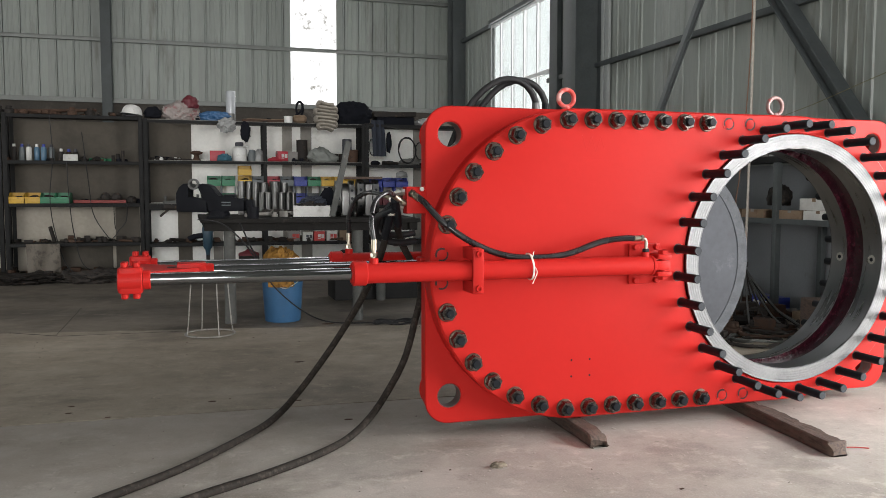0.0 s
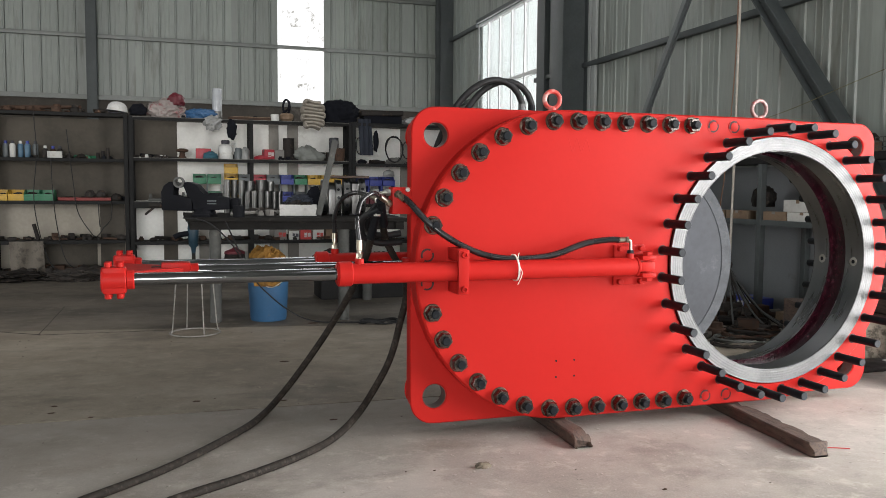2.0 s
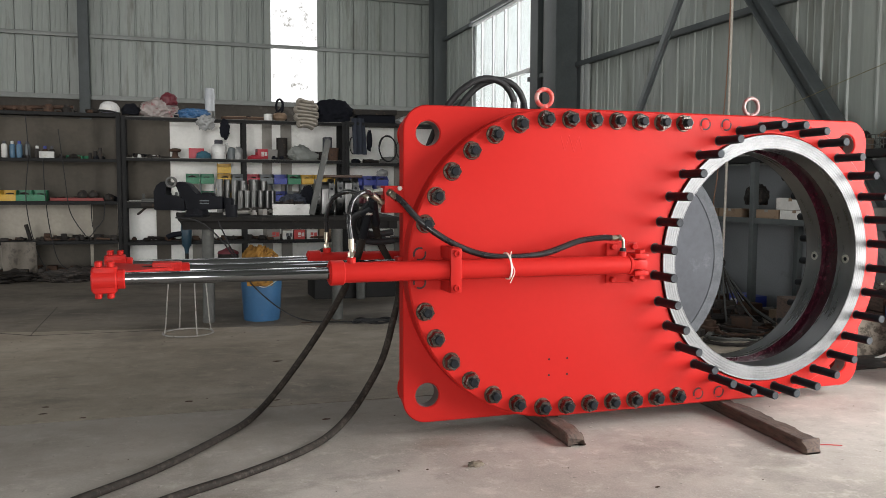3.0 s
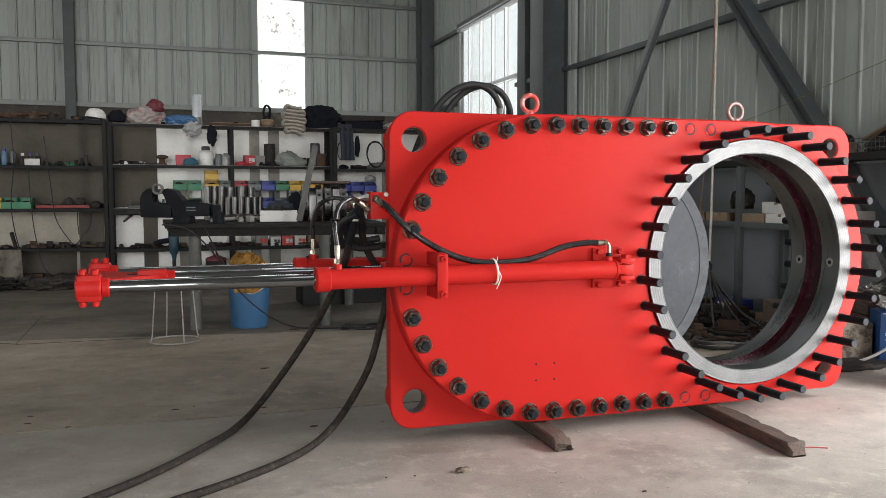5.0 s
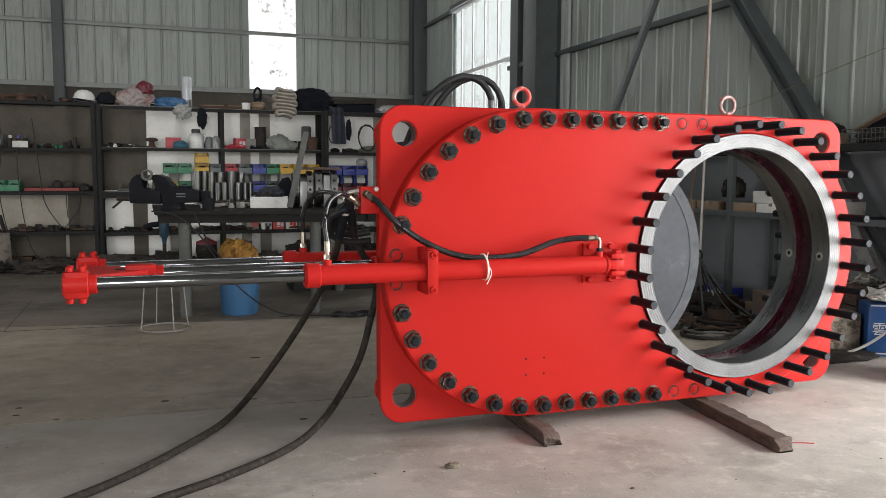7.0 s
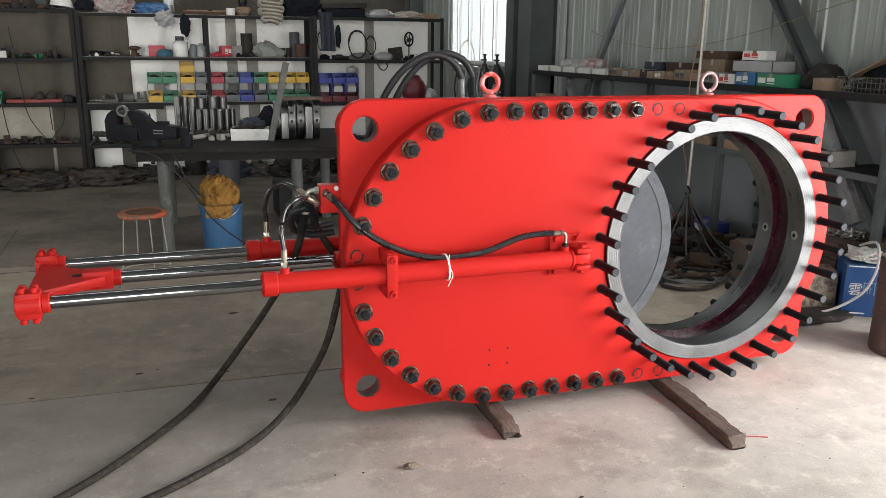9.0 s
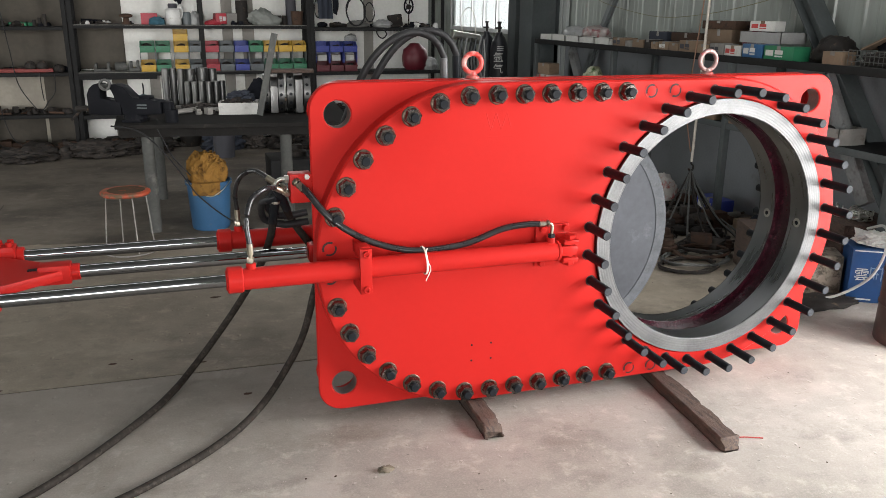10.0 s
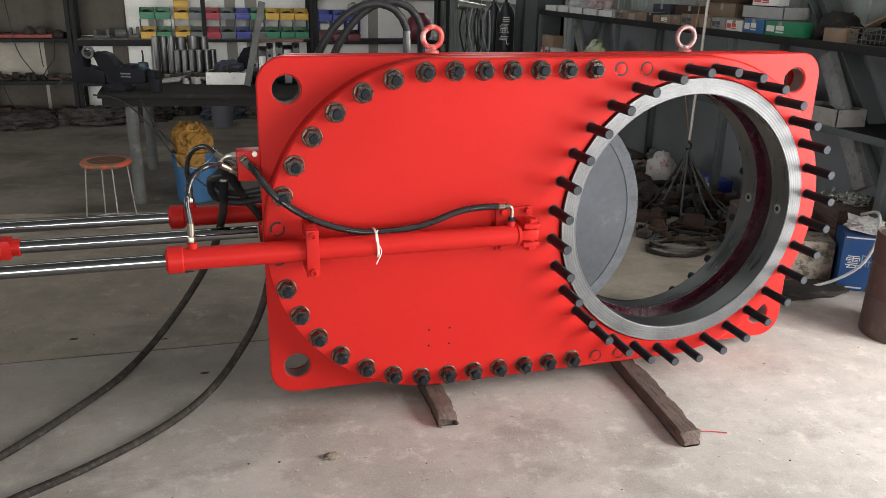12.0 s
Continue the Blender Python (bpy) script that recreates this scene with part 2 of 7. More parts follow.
# ---- mesh helpers ----
def finish(name, bm, material, parent=None, label="", smooth=40, at=None):
    bmesh.ops.remove_doubles(bm, verts=bm.verts, dist=0.00001)
    bmesh.ops.recalc_face_normals(bm, faces=bm.faces)
    me = bpy.data.meshes.new(name)
    bm.to_mesh(me)
    bm.free()
    me.materials.append(material)
    for poly in me.polygons:
        poly.use_smooth = True
    me.set_sharp_from_angle(angle=radians(smooth))
    ob = new(name, me)
    if at is not None:
        ob.location = at
    if parent:
        ob.parent = parent
    if label:
        ob["label"] = label
    return ob


def part(name, bm, material, parent, label=""):
    return finish(name, bm, material, parent, label)


def again(name, ob, parent, at, turn=None, label=""):
    """Another part on the same mesh."""
    o = new(name, ob.data)
    o.parent, o.location = parent, at
    if turn:
        o.rotation_euler = turn
    if label:
        o["label"] = label
    return o


def thing(name, x, y, z, label, category, group="", rz=0.0):
    ob = new(name)
    ob.location, ob.rotation_euler = (x, y, z), (0, 0, radians(rz))
    ob.empty_display_size = 0.05
    return tagged(ob, label, category, group)


def one(name, bm, material, at, label, category, group="", rz=0.0, smooth=40):
    ob = finish(name, bm, material, smooth=smooth, at=at)
    ob.rotation_euler = (0, 0, radians(rz))
    return tagged(ob, label, category, group)


def block(bm, x0, x1, y0, y1, z0, z1, bevel=0.0, turn=None):
    r = bmesh.ops.create_cube(bm, size=1.0)
    vs = r["verts"]
    bmesh.ops.scale(bm, vec=(x1 - x0, y1 - y0, z1 - z0), verts=vs)
    if turn is not None:
        bmesh.ops.transform(bm, matrix=turn, verts=vs)
    bmesh.ops.translate(bm, vec=((x0 + x1) / 2, (y0 + y1) / 2, (z0 + z1) / 2), verts=vs)
    if bevel:
        es = list({e for v in vs for e in v.link_edges})
        bmesh.ops.bevel(bm, geom=es, offset=bevel, segments=2, affect="EDGES", profile=0.6)
    return vs


def lathe(bm, profile, p0, axis, seg=24, closed=False):
    """Rings (distance along the axis, radius) turned about the axis through p0."""
    axis = Vector(axis).normalized()
    q = axis.to_track_quat("Z", "Y").to_matrix()
    e1, e2, p0 = q @ Vector((1, 0, 0)), q @ Vector((0, 1, 0)), Vector(p0)
    rings = []
    for d, r in profile:
        if r < 1e-6:
            rings.append([bm.verts.new(p0 + axis * d)])
        else:
            rings.append([bm.verts.new(p0 + axis * d + (e1 * math.cos(k * math.tau / seg) + e2 * math.sin(k * math.tau / seg)) * r) for k in range(seg)])
    pairs = list(zip(rings, rings[1:]))
    if closed:
        pairs.append((rings[-1], rings[0]))
    for a, b in pairs:
        for k in range(seg):
            j = (k + 1) % seg
            if len(a) == 1 and len(b) == 1:
                continue
            if len(a) == 1:
                bm.faces.new((a[0], b[k], b[j]))
            elif len(b) == 1:
                bm.faces.new((a[k], b[0], a[j]))
            else:
                bm.faces.new((a[k], b[k], b[j], a[j]))
    for end in (rings[0], rings[-1]):
        if len(end) > 1 and not closed:
            bm.faces.new(end)


def rod(bm, p0, p1, r, seg=16, chamfer=0.0, r2=None):
    p0, p1 = Vector(p0), Vector(p1)
    d = (p1 - p0).length
    r2 = r if r2 is None else r2
    c = chamfer
    prof = [(0, r - c), (c, r), (d - c, r2), (d, r2 - c)] if c else [(0, r), (d, r2)]
    lathe(bm, prof, p0, p1 - p0, seg)


def spline(points, step=0.03):
    pts = [Vector(p) for p in points]
    pts = [pts[0] * 2 - pts[1]] + pts + [pts[-1] * 2 - pts[-2]]
    out = []
    for i in range(1, len(pts) - 2):
        a, b, c, d = pts[i - 1:i + 3]
        k = max(2, int((c - b).length / step))
        for j in range(k):
            t = j / k
            out.append(0.5 * (2 * b + (c - a) * t + (2 * a - 5 * b + 4 * c - d) * t * t + (3 * b - a - 3 * c + d) * t ** 3))
    out.append(pts[-2])
    return out


def hose(bm, points, r, seg=10, step=0.03, wobble=0.0):
    path = spline(points, step)
    up = Vector((0.13, 0.31, 0.94))
    rings = []
    for i, p in enumerate(path):
        t = (path[min(i + 1, len(path) - 1)] - path[max(i - 1, 0)]).normalized()
        e1 = t.cross(up)
        if e1.length < 0.05:
            e1 = t.cross(Vector((1, 0, 0)))
        e1.normalize()
        e2 = t.cross(e1).normalized()
        rr = r * (1 + wobble * noise.noise(p * 9))
        rings.append([bm.verts.new(p + (e1 * math.cos(k * math.tau / seg) + e2 * math.sin(k * math.tau / seg)) * rr) for k in range(seg)])
    for a, b in zip(rings, rings[1:]):
        for k in range(seg):
            j = (k + 1) % seg
            bm.faces.new((a[k], b[k], b[j], a[j]))
    bm.faces.new(rings[0])
    bm.faces.new(rings[-1])


def circle(cx, cz, r, seg=96):
    return lambda o: [(cx + (r + o) * math.cos(k * math.tau / seg), cz + (r + o) * math.sin(k * math.tau / seg)) for k in range(seg)]


def rounded(x0, x1, z0, z1, r, seg=10):
    def loop(o):
        out = []
        for cx, cz, a0 in ((x1 - r, z1 - r, 0), (x0 + r, z1 - r, 90), (x0 + r, z0 + r, 180), (x1 - r, z0 + r, 270)):
            out += [(cx + (r + o) * math.cos(radians(a0 + 90 * k / seg)), cz + (r + o) * math.sin(radians(a0 + 90 * k / seg))) for k in range(seg + 1)]
        return out
    return loop


def stadium(xa, xb, cz, r, seg=40):
    def loop(o):
        out = [(xb + (r + o) * math.cos(radians(-90 + 180 * k / seg)), cz + (r + o) * math.sin(radians(-90 + 180 * k / seg))) for k in range(seg + 1)]
        return out + [(xa + (r + o) * math.cos(radians(90 + 180 * k / seg)), cz + (r + o) * math.sin(radians(90 + 180 * k / seg))) for k in range(seg + 1)]
    return loop


def plate(bm, outer, holes, y0, y1, c=0.004):
    """A plate in the x-z plane from y0 to y1 with its outline and holes chamfered."""
    def ring(pts, y):
        vs = [bm.verts.new((x, y, z)) for x, z in pts]
        return vs, [bm.edges.new((vs[i], vs[(i + 1) % len(vs)])) for i in range(len(vs))]
    caps = ([], [])
    for fn, sign in [(outer, -1)] + [(h, 1) for h in holes]:
        made = []
        for y, o in ((y0, sign * c), (y0 + c, 0.0), (y1 - c, 0.0), (y1, sign * c)):
            made.append(ring(fn(o), y))
        caps[0].extend(made[0][1])
        caps[1].extend(made[3][1])
        for (va, _), (vb, _) in zip(made, made[1:]):
            for i in range(len(va)):
                j = (i + 1) % len(va)
                bm.faces.new((va[i], va[j], vb[j], vb[i]))
    for edges in caps:
        bmesh.ops.triangle_fill(bm, edges=edges, use_beauty=True)


def hexagon(bm, p0, axis, across, height, crown=0.12):
    r = across / math.sqrt(3)
    lathe(bm, [(0, r), (height * (1 - crown), r), (height, r * 0.9)], p0, axis, 6)


def cut_out(bm, outline, y0, y1, bevel=0.008):
    """An outline in the x-z plane made solid from y0 to y1 with rounded edges."""
    front, back = [bm.verts.new((x, y0, z)) for x, z in outline], [bm.verts.new((x, y1, z)) for x, z in outline]
    n = len(outline)
    faces = [bm.faces.new(front), bm.faces.new(back[::-1])] + [bm.faces.new((front[i], back[i], back[(i + 1) % n], front[(i + 1) % n])) for i in range(n)]
    bmesh.ops.bevel(bm, geom=list({e for f in faces for e in f.edges}), offset=bevel, segments=2, affect="EDGES", profile=0.5)


def lump(bm, sx, sy, sz, seed=0, rough=0.35, freq=3.0, sub=3, floor=True, fold=0.0):
    """A crumpled soft mass that sits on z = 0."""
    r = bmesh.ops.create_icosphere(bm, subdivisions=sub, radius=1.0)
    fold *= 0.5
    for v in r["verts"]:
        d = v.co.normalized()
        k = 1 + rough * noise.noise(d * freq + Vector((seed * 3.7, seed, 1.3))) + rough * 0.5 * noise.noise(d * freq * 2.7 + Vector((1, seed * 2.1, 5)))
        if fold:
            w = d + 0.35 * Vector((noise.noise(d * 2.1 + Vector((seed, 4, 1))), noise.noise(d * 2.1 + Vector((7, seed, 3))), noise.noise(d * 2.1 + Vector((2, 5, seed)))))
            k += fold * (0.5 - 1.6 * abs(noise.noise(w * freq * 1.5 + Vector((seed, 9, 2))))) + 0.35 * fold * (0.5 - 1.6 * abs(noise.noise(w * freq * 3.4 + Vector((3, seed, 6)))))
        v.co = Vector((d.x * k * sx, d.y * k * sy, (max(d.z * k, -0.5) + 0.48) * 1.15 * sz if floor else d.z * k * sz))
    return r["verts"]


def cloth_pile(bm, radius, height, seed):
    """A cloth stuffed into a round mouth: long creased folds from the crown, one corner hanging over the rim."""
    na, nv = 150, 70
    rows = []
    for j in range(nv + 1):
        v = j / nv
        row = []
        for i in range(na):
            a = i * math.tau / na
            d = Vector((math.cos(a), math.sin(a), 0))
            q = d * (0.35 + 0.9 * v) + Vector((seed, 0, 1.1 * v))
            warp = Vector((noise.noise(q * 1.7), noise.noise(q * 1.7 + Vector((5, 1, 2))), noise.noise(q * 1.7 + Vector((2, 8, 3))))) * 0.55
            fold = 1 - 2.6 * abs(noise.noise((q + warp) * 1.05))
            crease = 1 - 2.6 * abs(noise.noise((q + warp * 1.6) * 3.6 + Vector((3, 3, 3))))
            body = min(v / 0.78, 1.0)
            k = 0.26 * fold + 0.13 * crease
            r = radius * (math.sin(body * math.pi / 2) ** 0.75) * (0.98 + 0.9 * k * math.sin(math.pi * min(1.0, body * 0.9)))
            z = 0.045 + height * (1 - body ** 2.4) + height * (0.55 * k + 0.25 * noise.noise(d * 1.3 + Vector((seed, 4, 0)))) * (1 - body ** 3)
            if v > 0.78:
                drop = (v - 0.78) / 0.22
                hang = max(0.0, math.cos(a - radians(262))) ** 5
                over = min(1.0, hang * 2.2)
                z -= drop * 0.030 * (1 - over) + max(0.0, drop - 0.3) * 0.13 * over
                r += min(1.0, drop * 4) * (0.048 * over - 0.010 * (1 - over)) * (1 + 0.3 * k)
            row.append(bm.verts.new((r * d.x, r * d.y, z)))
        rows.append(row)
    for a, b in zip(rows, rows[1:]):
        for i in range(na):
            m = (i + 1) % na
            bm.faces.new((a[i], b[i], b[m], a[m]))
    bmesh.ops.remove_doubles(bm, verts=rows[0], dist=0.002)
    bmesh.ops.solidify(bm, geom=bm.faces[:], thickness=0.003)


# ---- structure ----
def slab(name, x0, x1, y0, y1, z0, z1, material, bevel=0.0, kind="structure", label=""):
    bm = bmesh.new()
    block(bm, x0, x1, y0, y1, z0, z1, bevel)
    ob = finish(name, bm, material)
    return tagged(ob, label, "", "", kind)


def floor_slab(name, corners, material, label):
    bm = bmesh.new()
    top, low = [bm.verts.new((x, y, 0.0)) for x, y in corners], [bm.verts.new((x, y, -0.2)) for x, y in corners]
    bm.faces.new(top)
    bm.faces.new(low[::-1])
    for i in range(len(corners)):
        j = (i + 1) % len(corners)
        bm.faces.new((top[i], low[i], low[j], top[j]))
    return tagged(finish(name, bm, material), label, "floor", "", "structure")


XL, XR, YF, YB = ROOM_L - 2, ROOM_R + 2, ROOM_F - 4, ROOM_B + 1
J1, J2 = [(XL, 4.08), (XR, 3.507)], [(XL, 7.67), (XR, 4.98)]
GAP = 0.012
floor_slab("floor", [(XL, YF), (XR, YF), (XR, J1[1][1]), (XL, J1[0][1])], CONCRETE, "worn pale grey concrete floor slab with stains and painted light falloff")
floor_slab("floor", [(XL, J1[0][1] + GAP), (XR, J1[1][1] + GAP), (XR, J2[1][1]), (XL, J2[0][1])], CONCRETE_MID, "brownish concrete floor slab with stains, darkened for light falloff")
floor_slab("floor", [(XL, J2[0][1] + GAP), (XR, J2[1][1] + GAP), (XR, YB), (XL, YB)], CONCRETE_FAR, "oily concrete floor slab by the shelves, darkened for light falloff")
floor_slab("floor_joint", [(XL, 2.8), (XR, 2.8), (XR, 7.8), (XL, 7.8)], JOINT, "dirt-filled joints between the slabs").location = (0, 0, -0.004)

for (xa, ya), (xb, yb), w in (((-1.30, 6.30), (-0.96, 6.07), 0.012), ((-0.96, 6.07), (-0.975, 7.50), 0.004), ((-0.96, 6.06), (-0.05, 6.02), 0.008)):
    d = (Vector((xb, yb, 0)) - Vector((xa, ya, 0))).normalized()
    nrm = Vector((-d.y, d.x, 0)) * w
    bm = bmesh.new()
    ring = [(xa, ya), (xb, yb), (xb + nrm.x, yb + nrm.y), (xa + nrm.x, ya + nrm.y)]
    top, low = [bm.verts.new((x, y, 0.0012)) for x, y in ring], [bm.verts.new((x, y, -0.01)) for x, y in ring]
    bm.faces.new(top)
    bm.faces.new(low[::-1])
    for i in range(4):
        bm.faces.new((top[i], low[i], low[(i + 1) % 4], top[(i + 1) % 4]))
    tagged(finish("floor_joint", bm, JOINT), "dirt-filled crack in the concrete floor", "floor joint", "", "structure")


def sheet_wall(name, runs, along, fixed, z0, z1, inward, label):
    """Trapezoid-ribbed wall sheets, each a piece of its own, along x or y at the fixed coordinate."""
    root = tagged(new(name), label, "wall", "", "structure")
    pitch, rib, h, sink = 0.243, 0.024, 0.014, 0.034
    for s0, s1, za, zb in runs:
        n = max(1, round((s1 - s0) / 0.84))
        for i in range(n):
            a, b = s0 + (s1 - s0) * i / n, s0 + (s1 - s0) * (i + 1) / n
            bm = bmesh.new()
            prof = [(a, 0)]
            k = max(1, round((b - a) / pitch))
            for j in range(k):
                c = a + (b - a) * (j + 0.5) / k
                prof += [(c - 0.022, 0), (c - 0.012, h), (c + 0.006, h), (c + 0.007, -sink), (c + 0.020, -sink), (c + 0.021, 0)]
                prof += [q for u in (0.35, 0.65) for q in ((c + pitch * u - 0.012, 0), (c + pitch * u - 0.006, 0.004), (c + pitch * u + 0.006, 0.004), (c + pitch * u + 0.012, 0)) if j < k - 1]
            prof.append((b, 0))
            full = prof + [(b, -sink - 0.008), (a, -sink - 0.008)]
            def place(s, d, z):
                return (s, fixed + inward * d, z) if along == "x" else (fixed + inward * d, s, z)
            low, top = [bm.verts.new(place(s, d, za)) for s, d in full], [bm.verts.new(place(s, d, zb)) for s, d in full]
            for q in range(len(full)):
                r = (q + 1) % len(full)
                bm.faces.new((low[q], low[r], top[r], top[q]))
            finish("wall_sheet", bm, SHEET, root, smooth=20)
    return root


sheet_wall("wall_north", [(ROOM_L, 1.673, 2.57, ROOF), (2.522, ROOM_R, 2.57, ROOF)], "x", ROOM_B, 0, 0, -1, "pale grey-green ribbed metal sheet wall with girts")
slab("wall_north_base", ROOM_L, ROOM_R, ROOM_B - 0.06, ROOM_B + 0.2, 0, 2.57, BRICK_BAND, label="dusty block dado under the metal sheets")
slab("trim_north", ROOM_L, ROOM_R, ROOM_B - 0.12, ROOM_B - 0.06, 2.52, 2.60, PURLIN, label="galvanised sill girt on the block wall")
WIN = (10.62, 13.10, 1.276, 3.85)
sheet_wall("wall_east", [(2.3, WIN[0], 0.0, ROOF), (WIN[1], ROOM_B, 0.0, ROOF), (WIN[0], WIN[1], 0.0, WIN[2]), (WIN[0], WIN[1], WIN[3], ROOF),
                         (ROOM_F, -0.1, 0, ROOF), (-0.1, 2.3, 2.85, ROOF)], "y", ROOM_R, 0, 0, -1, "grey-green ribbed metal sheet wall with a window")
slab("wall_south", ROOM_L, -6.5, ROOM_F - 0.2, ROOM_F, 0, ROOF, SHEET, label="grey sheet wall beside the entrance")
slab("wall_south", 0.5, ROOM_R, ROOM_F - 0.2, ROOM_F, 0, ROOF, SHEET, label="grey sheet wall beside the entrance")
slab("wall_south", -6.5, 0.5, ROOM_F - 0.2, ROOM_F, 4.15, ROOF, SHEET, label="grey sheet wall over the entrance")
# West wall is out of view; its gap exists only for the fill lamp.
for ya, yb, za in ((ROOM_F, 4.5, 0), (8.3, ROOM_B, 0), (4.5, 8.3, 3.0)):
    slab("wall_west", ROOM_L - 0.2, ROOM_L, ya, yb, za, ROOF, SHEET, label="unseen grey-green sheet wall with an opening added for fill light")
# Roof is out of view; its openings are cut for the fill lamps.
for xa, xb, ya, yb in ((ROOM_L, 1.3, ROOM_F, 6.75), (1.3, ROOM_R, ROOM_F, -0.6), (1.3, ROOM_R, 1.8, 6.75), (4.7, ROOM_R, -0.6, 1.8), (ROOM_L, -3.4, 6.75, 7.65), (4.2, ROOM_R, 6.75, 7.65), (ROOM_L, ROOM_R, 7.65, ROOM_B + 0.1)):
    slab("ceiling", xa, xb, ya, yb, ROOF, ROOF + 0.1, ROOF_SHEET, label="unseen dark grey sheet roof with openings added for fill light")

WALL_TRIM = surface("pale_flashing", (0.34, 0.36, 0.345), 0.45, vary=0.12, scale=3, fine=30, bump=0.1)
# white partition behind the shelves
PART_Y = 10.78
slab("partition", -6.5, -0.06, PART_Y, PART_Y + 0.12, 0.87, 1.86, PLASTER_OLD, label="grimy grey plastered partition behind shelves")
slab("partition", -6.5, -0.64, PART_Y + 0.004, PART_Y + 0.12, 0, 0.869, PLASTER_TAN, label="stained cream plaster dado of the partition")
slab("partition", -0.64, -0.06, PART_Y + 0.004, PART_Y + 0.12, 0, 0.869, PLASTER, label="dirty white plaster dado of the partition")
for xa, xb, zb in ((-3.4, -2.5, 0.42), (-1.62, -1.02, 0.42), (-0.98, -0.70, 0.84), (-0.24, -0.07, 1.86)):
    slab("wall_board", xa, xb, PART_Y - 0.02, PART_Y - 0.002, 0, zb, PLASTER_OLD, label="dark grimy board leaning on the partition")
slab("partition", -0.06, 3.74, PART_Y, PART_Y + 0.12, 0, 1.86, PLASTER, label="dirty white plastered partition behind shelves")
slab("partition_post", 1.08, 1.205, PART_Y - 0.025, PART_Y, 0, 1.86, PLASTER_GREY, label="grey pilaster strip on the partition")
slab("partition_post", 0.19, 0.31, PART_Y - 0.03, PART_Y, 0, 1.1, PLASTER_GREY, label="grey pilaster strip on the partition")
slab("partition_post", 1.32, 1.46, PART_Y - 0.03, PART_Y, 0, 1.86, PLASTER_GREY, label="grey pilaster strip on the partition")
slab("partition_post", 2.86, 2.98, PART_Y - 0.03, PART_Y, 0, 1.86, PLASTER_GREY, label="grey pilaster strip on the partition")


def girder(name, p0, p1, w, d, label, t=0.014, web=0.01, roll=0.0, material=FRAME):
    """An H section from p0 to p1: flanges w wide, d deep."""
    p0, p1 = Vector(p0), Vector(p1)
    bm = bmesh.new()
    L = (p1 - p0).length
    block(bm, -w / 2, w / 2, -d / 2, -d / 2 + t, 0, L, 0.003)
    block(bm, -w / 2, w / 2, d / 2 - t, d / 2, 0, L, 0.003)
    block(bm, -web / 2, web / 2, -d / 2 + t, d / 2 - t, 0, L)
    ob = finish(name, bm, material)
    q = (p1 - p0).to_track_quat("Z", "Y")
    ob.matrix_world = Matrix.Translation(p0) @ q.to_matrix().to_4x4() @ pose(0, 0, 0, 0, 0, roll)
    return tagged(ob, label, "column", "", "structure")


girder("column_north", (-1.42, ROOM_B - 0.20, 0), (-1.42, ROOM_B - 0.20, ROOF), 0.16, 0.2, "dark steel wall column")
girder("column_corner", (4.82, ROOM_B - 0.24, 0), (4.82, ROOM_B - 0.24, ROOF), 0.34, 0.34, "dark steel corner column")
girder("column_east", (4.66, 9.24, 0), (4.66, 9.24, ROOF), 0.36, 0.40, "dark steel portal column", roll=90)
girder("column_east", (4.66, 3.1, 0), (4.66, 3.1, ROOF), 0.30, 0.40, "dark steel portal column", roll=90)
for z in (3.59, 4.58, 5.6):
    for s0, s1 in ((ROOM_L, 1.66), (1.66, 2.54), (2.54, 4.65)):
        slab("girt_north", s0, s1, ROOM_B - 0.10, ROOM_B - 0.03, z - 0.035, z + 0.03, PURLIN, 0.004, label="galvanised wall girt")
for z, s0, s1 in ((2.6, 2.9, 10.7), (3.84, 2.9, 10.75), (3.84, 13.13, 14.6), (3.90, 10.62, 13.12), (5.2, 2.9, 14.6), (2.6, 13.26, 14.6)):
    slab("girt_east", ROOM_R - 0.085, ROOM_R - 0.02, s0, s1, z - 0.03, z + 0.03, FRAME, 0.005, label="dark wall girt")
slab("trim_east", 4.835, 4.872, 8.93, 9.02, 0.0, ROOF, WALL_TRIM, 0.004, label="pale folded flashing on the sheet wall")
slab("trim_east", 4.835, 4.872, 9.05, 9.12, 0.0, ROOF, WALL_TRIM, 0.004, label="pale folded flashing on the sheet wall")
slab("window_post", 4.79, 4.87, 10.30, 10.55, 0.0, ROOF, FRAME, 0.004, label="dark steel post beside the window")
girder("brace_east", (4.72, 8.68, 0.2), (4.72, 4.72, 6.1), 0.062, 0.062, "grey diagonal wall brace", t=0.008, web=0.007, roll=90, material=BRACE)
girder("brace_east", (4.765, 3.71, 0.0), (4.765, 8.63, 6.2), 0.14, 0.12, "dark heavy diagonal wall brace")

# the window in the east wall
root = tagged(new("window_1"), "tall white-framed factory window with daylight behind", "window", "", "structure")
root.location = (ROOM_R, 0, 0)
WHITE_FRAME = surface("white_window_frame", (0.66, 0.68, 0.68), 0.45, vary=0.08, scale=5, fine=40, bump=0.1)
GLASS, gn, gl, gp = shader("window_glass")
gp.inputs["Transmission Weight"].default_value, gp.inputs["Roughness"].default_value, gp.inputs["Base Color"].default_value = 1.0, 0.02, (0.96, 0.98, 0.97, 1)
y0, y1, z0, z1 = WIN
bm = bmesh.new()
for a in ((y0, y0 + 0.045, z0, z1), (y1 - 0.045, y1, z0, z1), (y0 + 0.045, y1 - 0.045, z0, z0 + 0.06), (y0 + 0.045, y1 - 0.045, z1 - 0.05, z1)):
    block(bm, -0.045, 0.01, a[0], a[1], a[2], a[3], 0.006)
part("window_frame", bm, WHITE_FRAME, root)
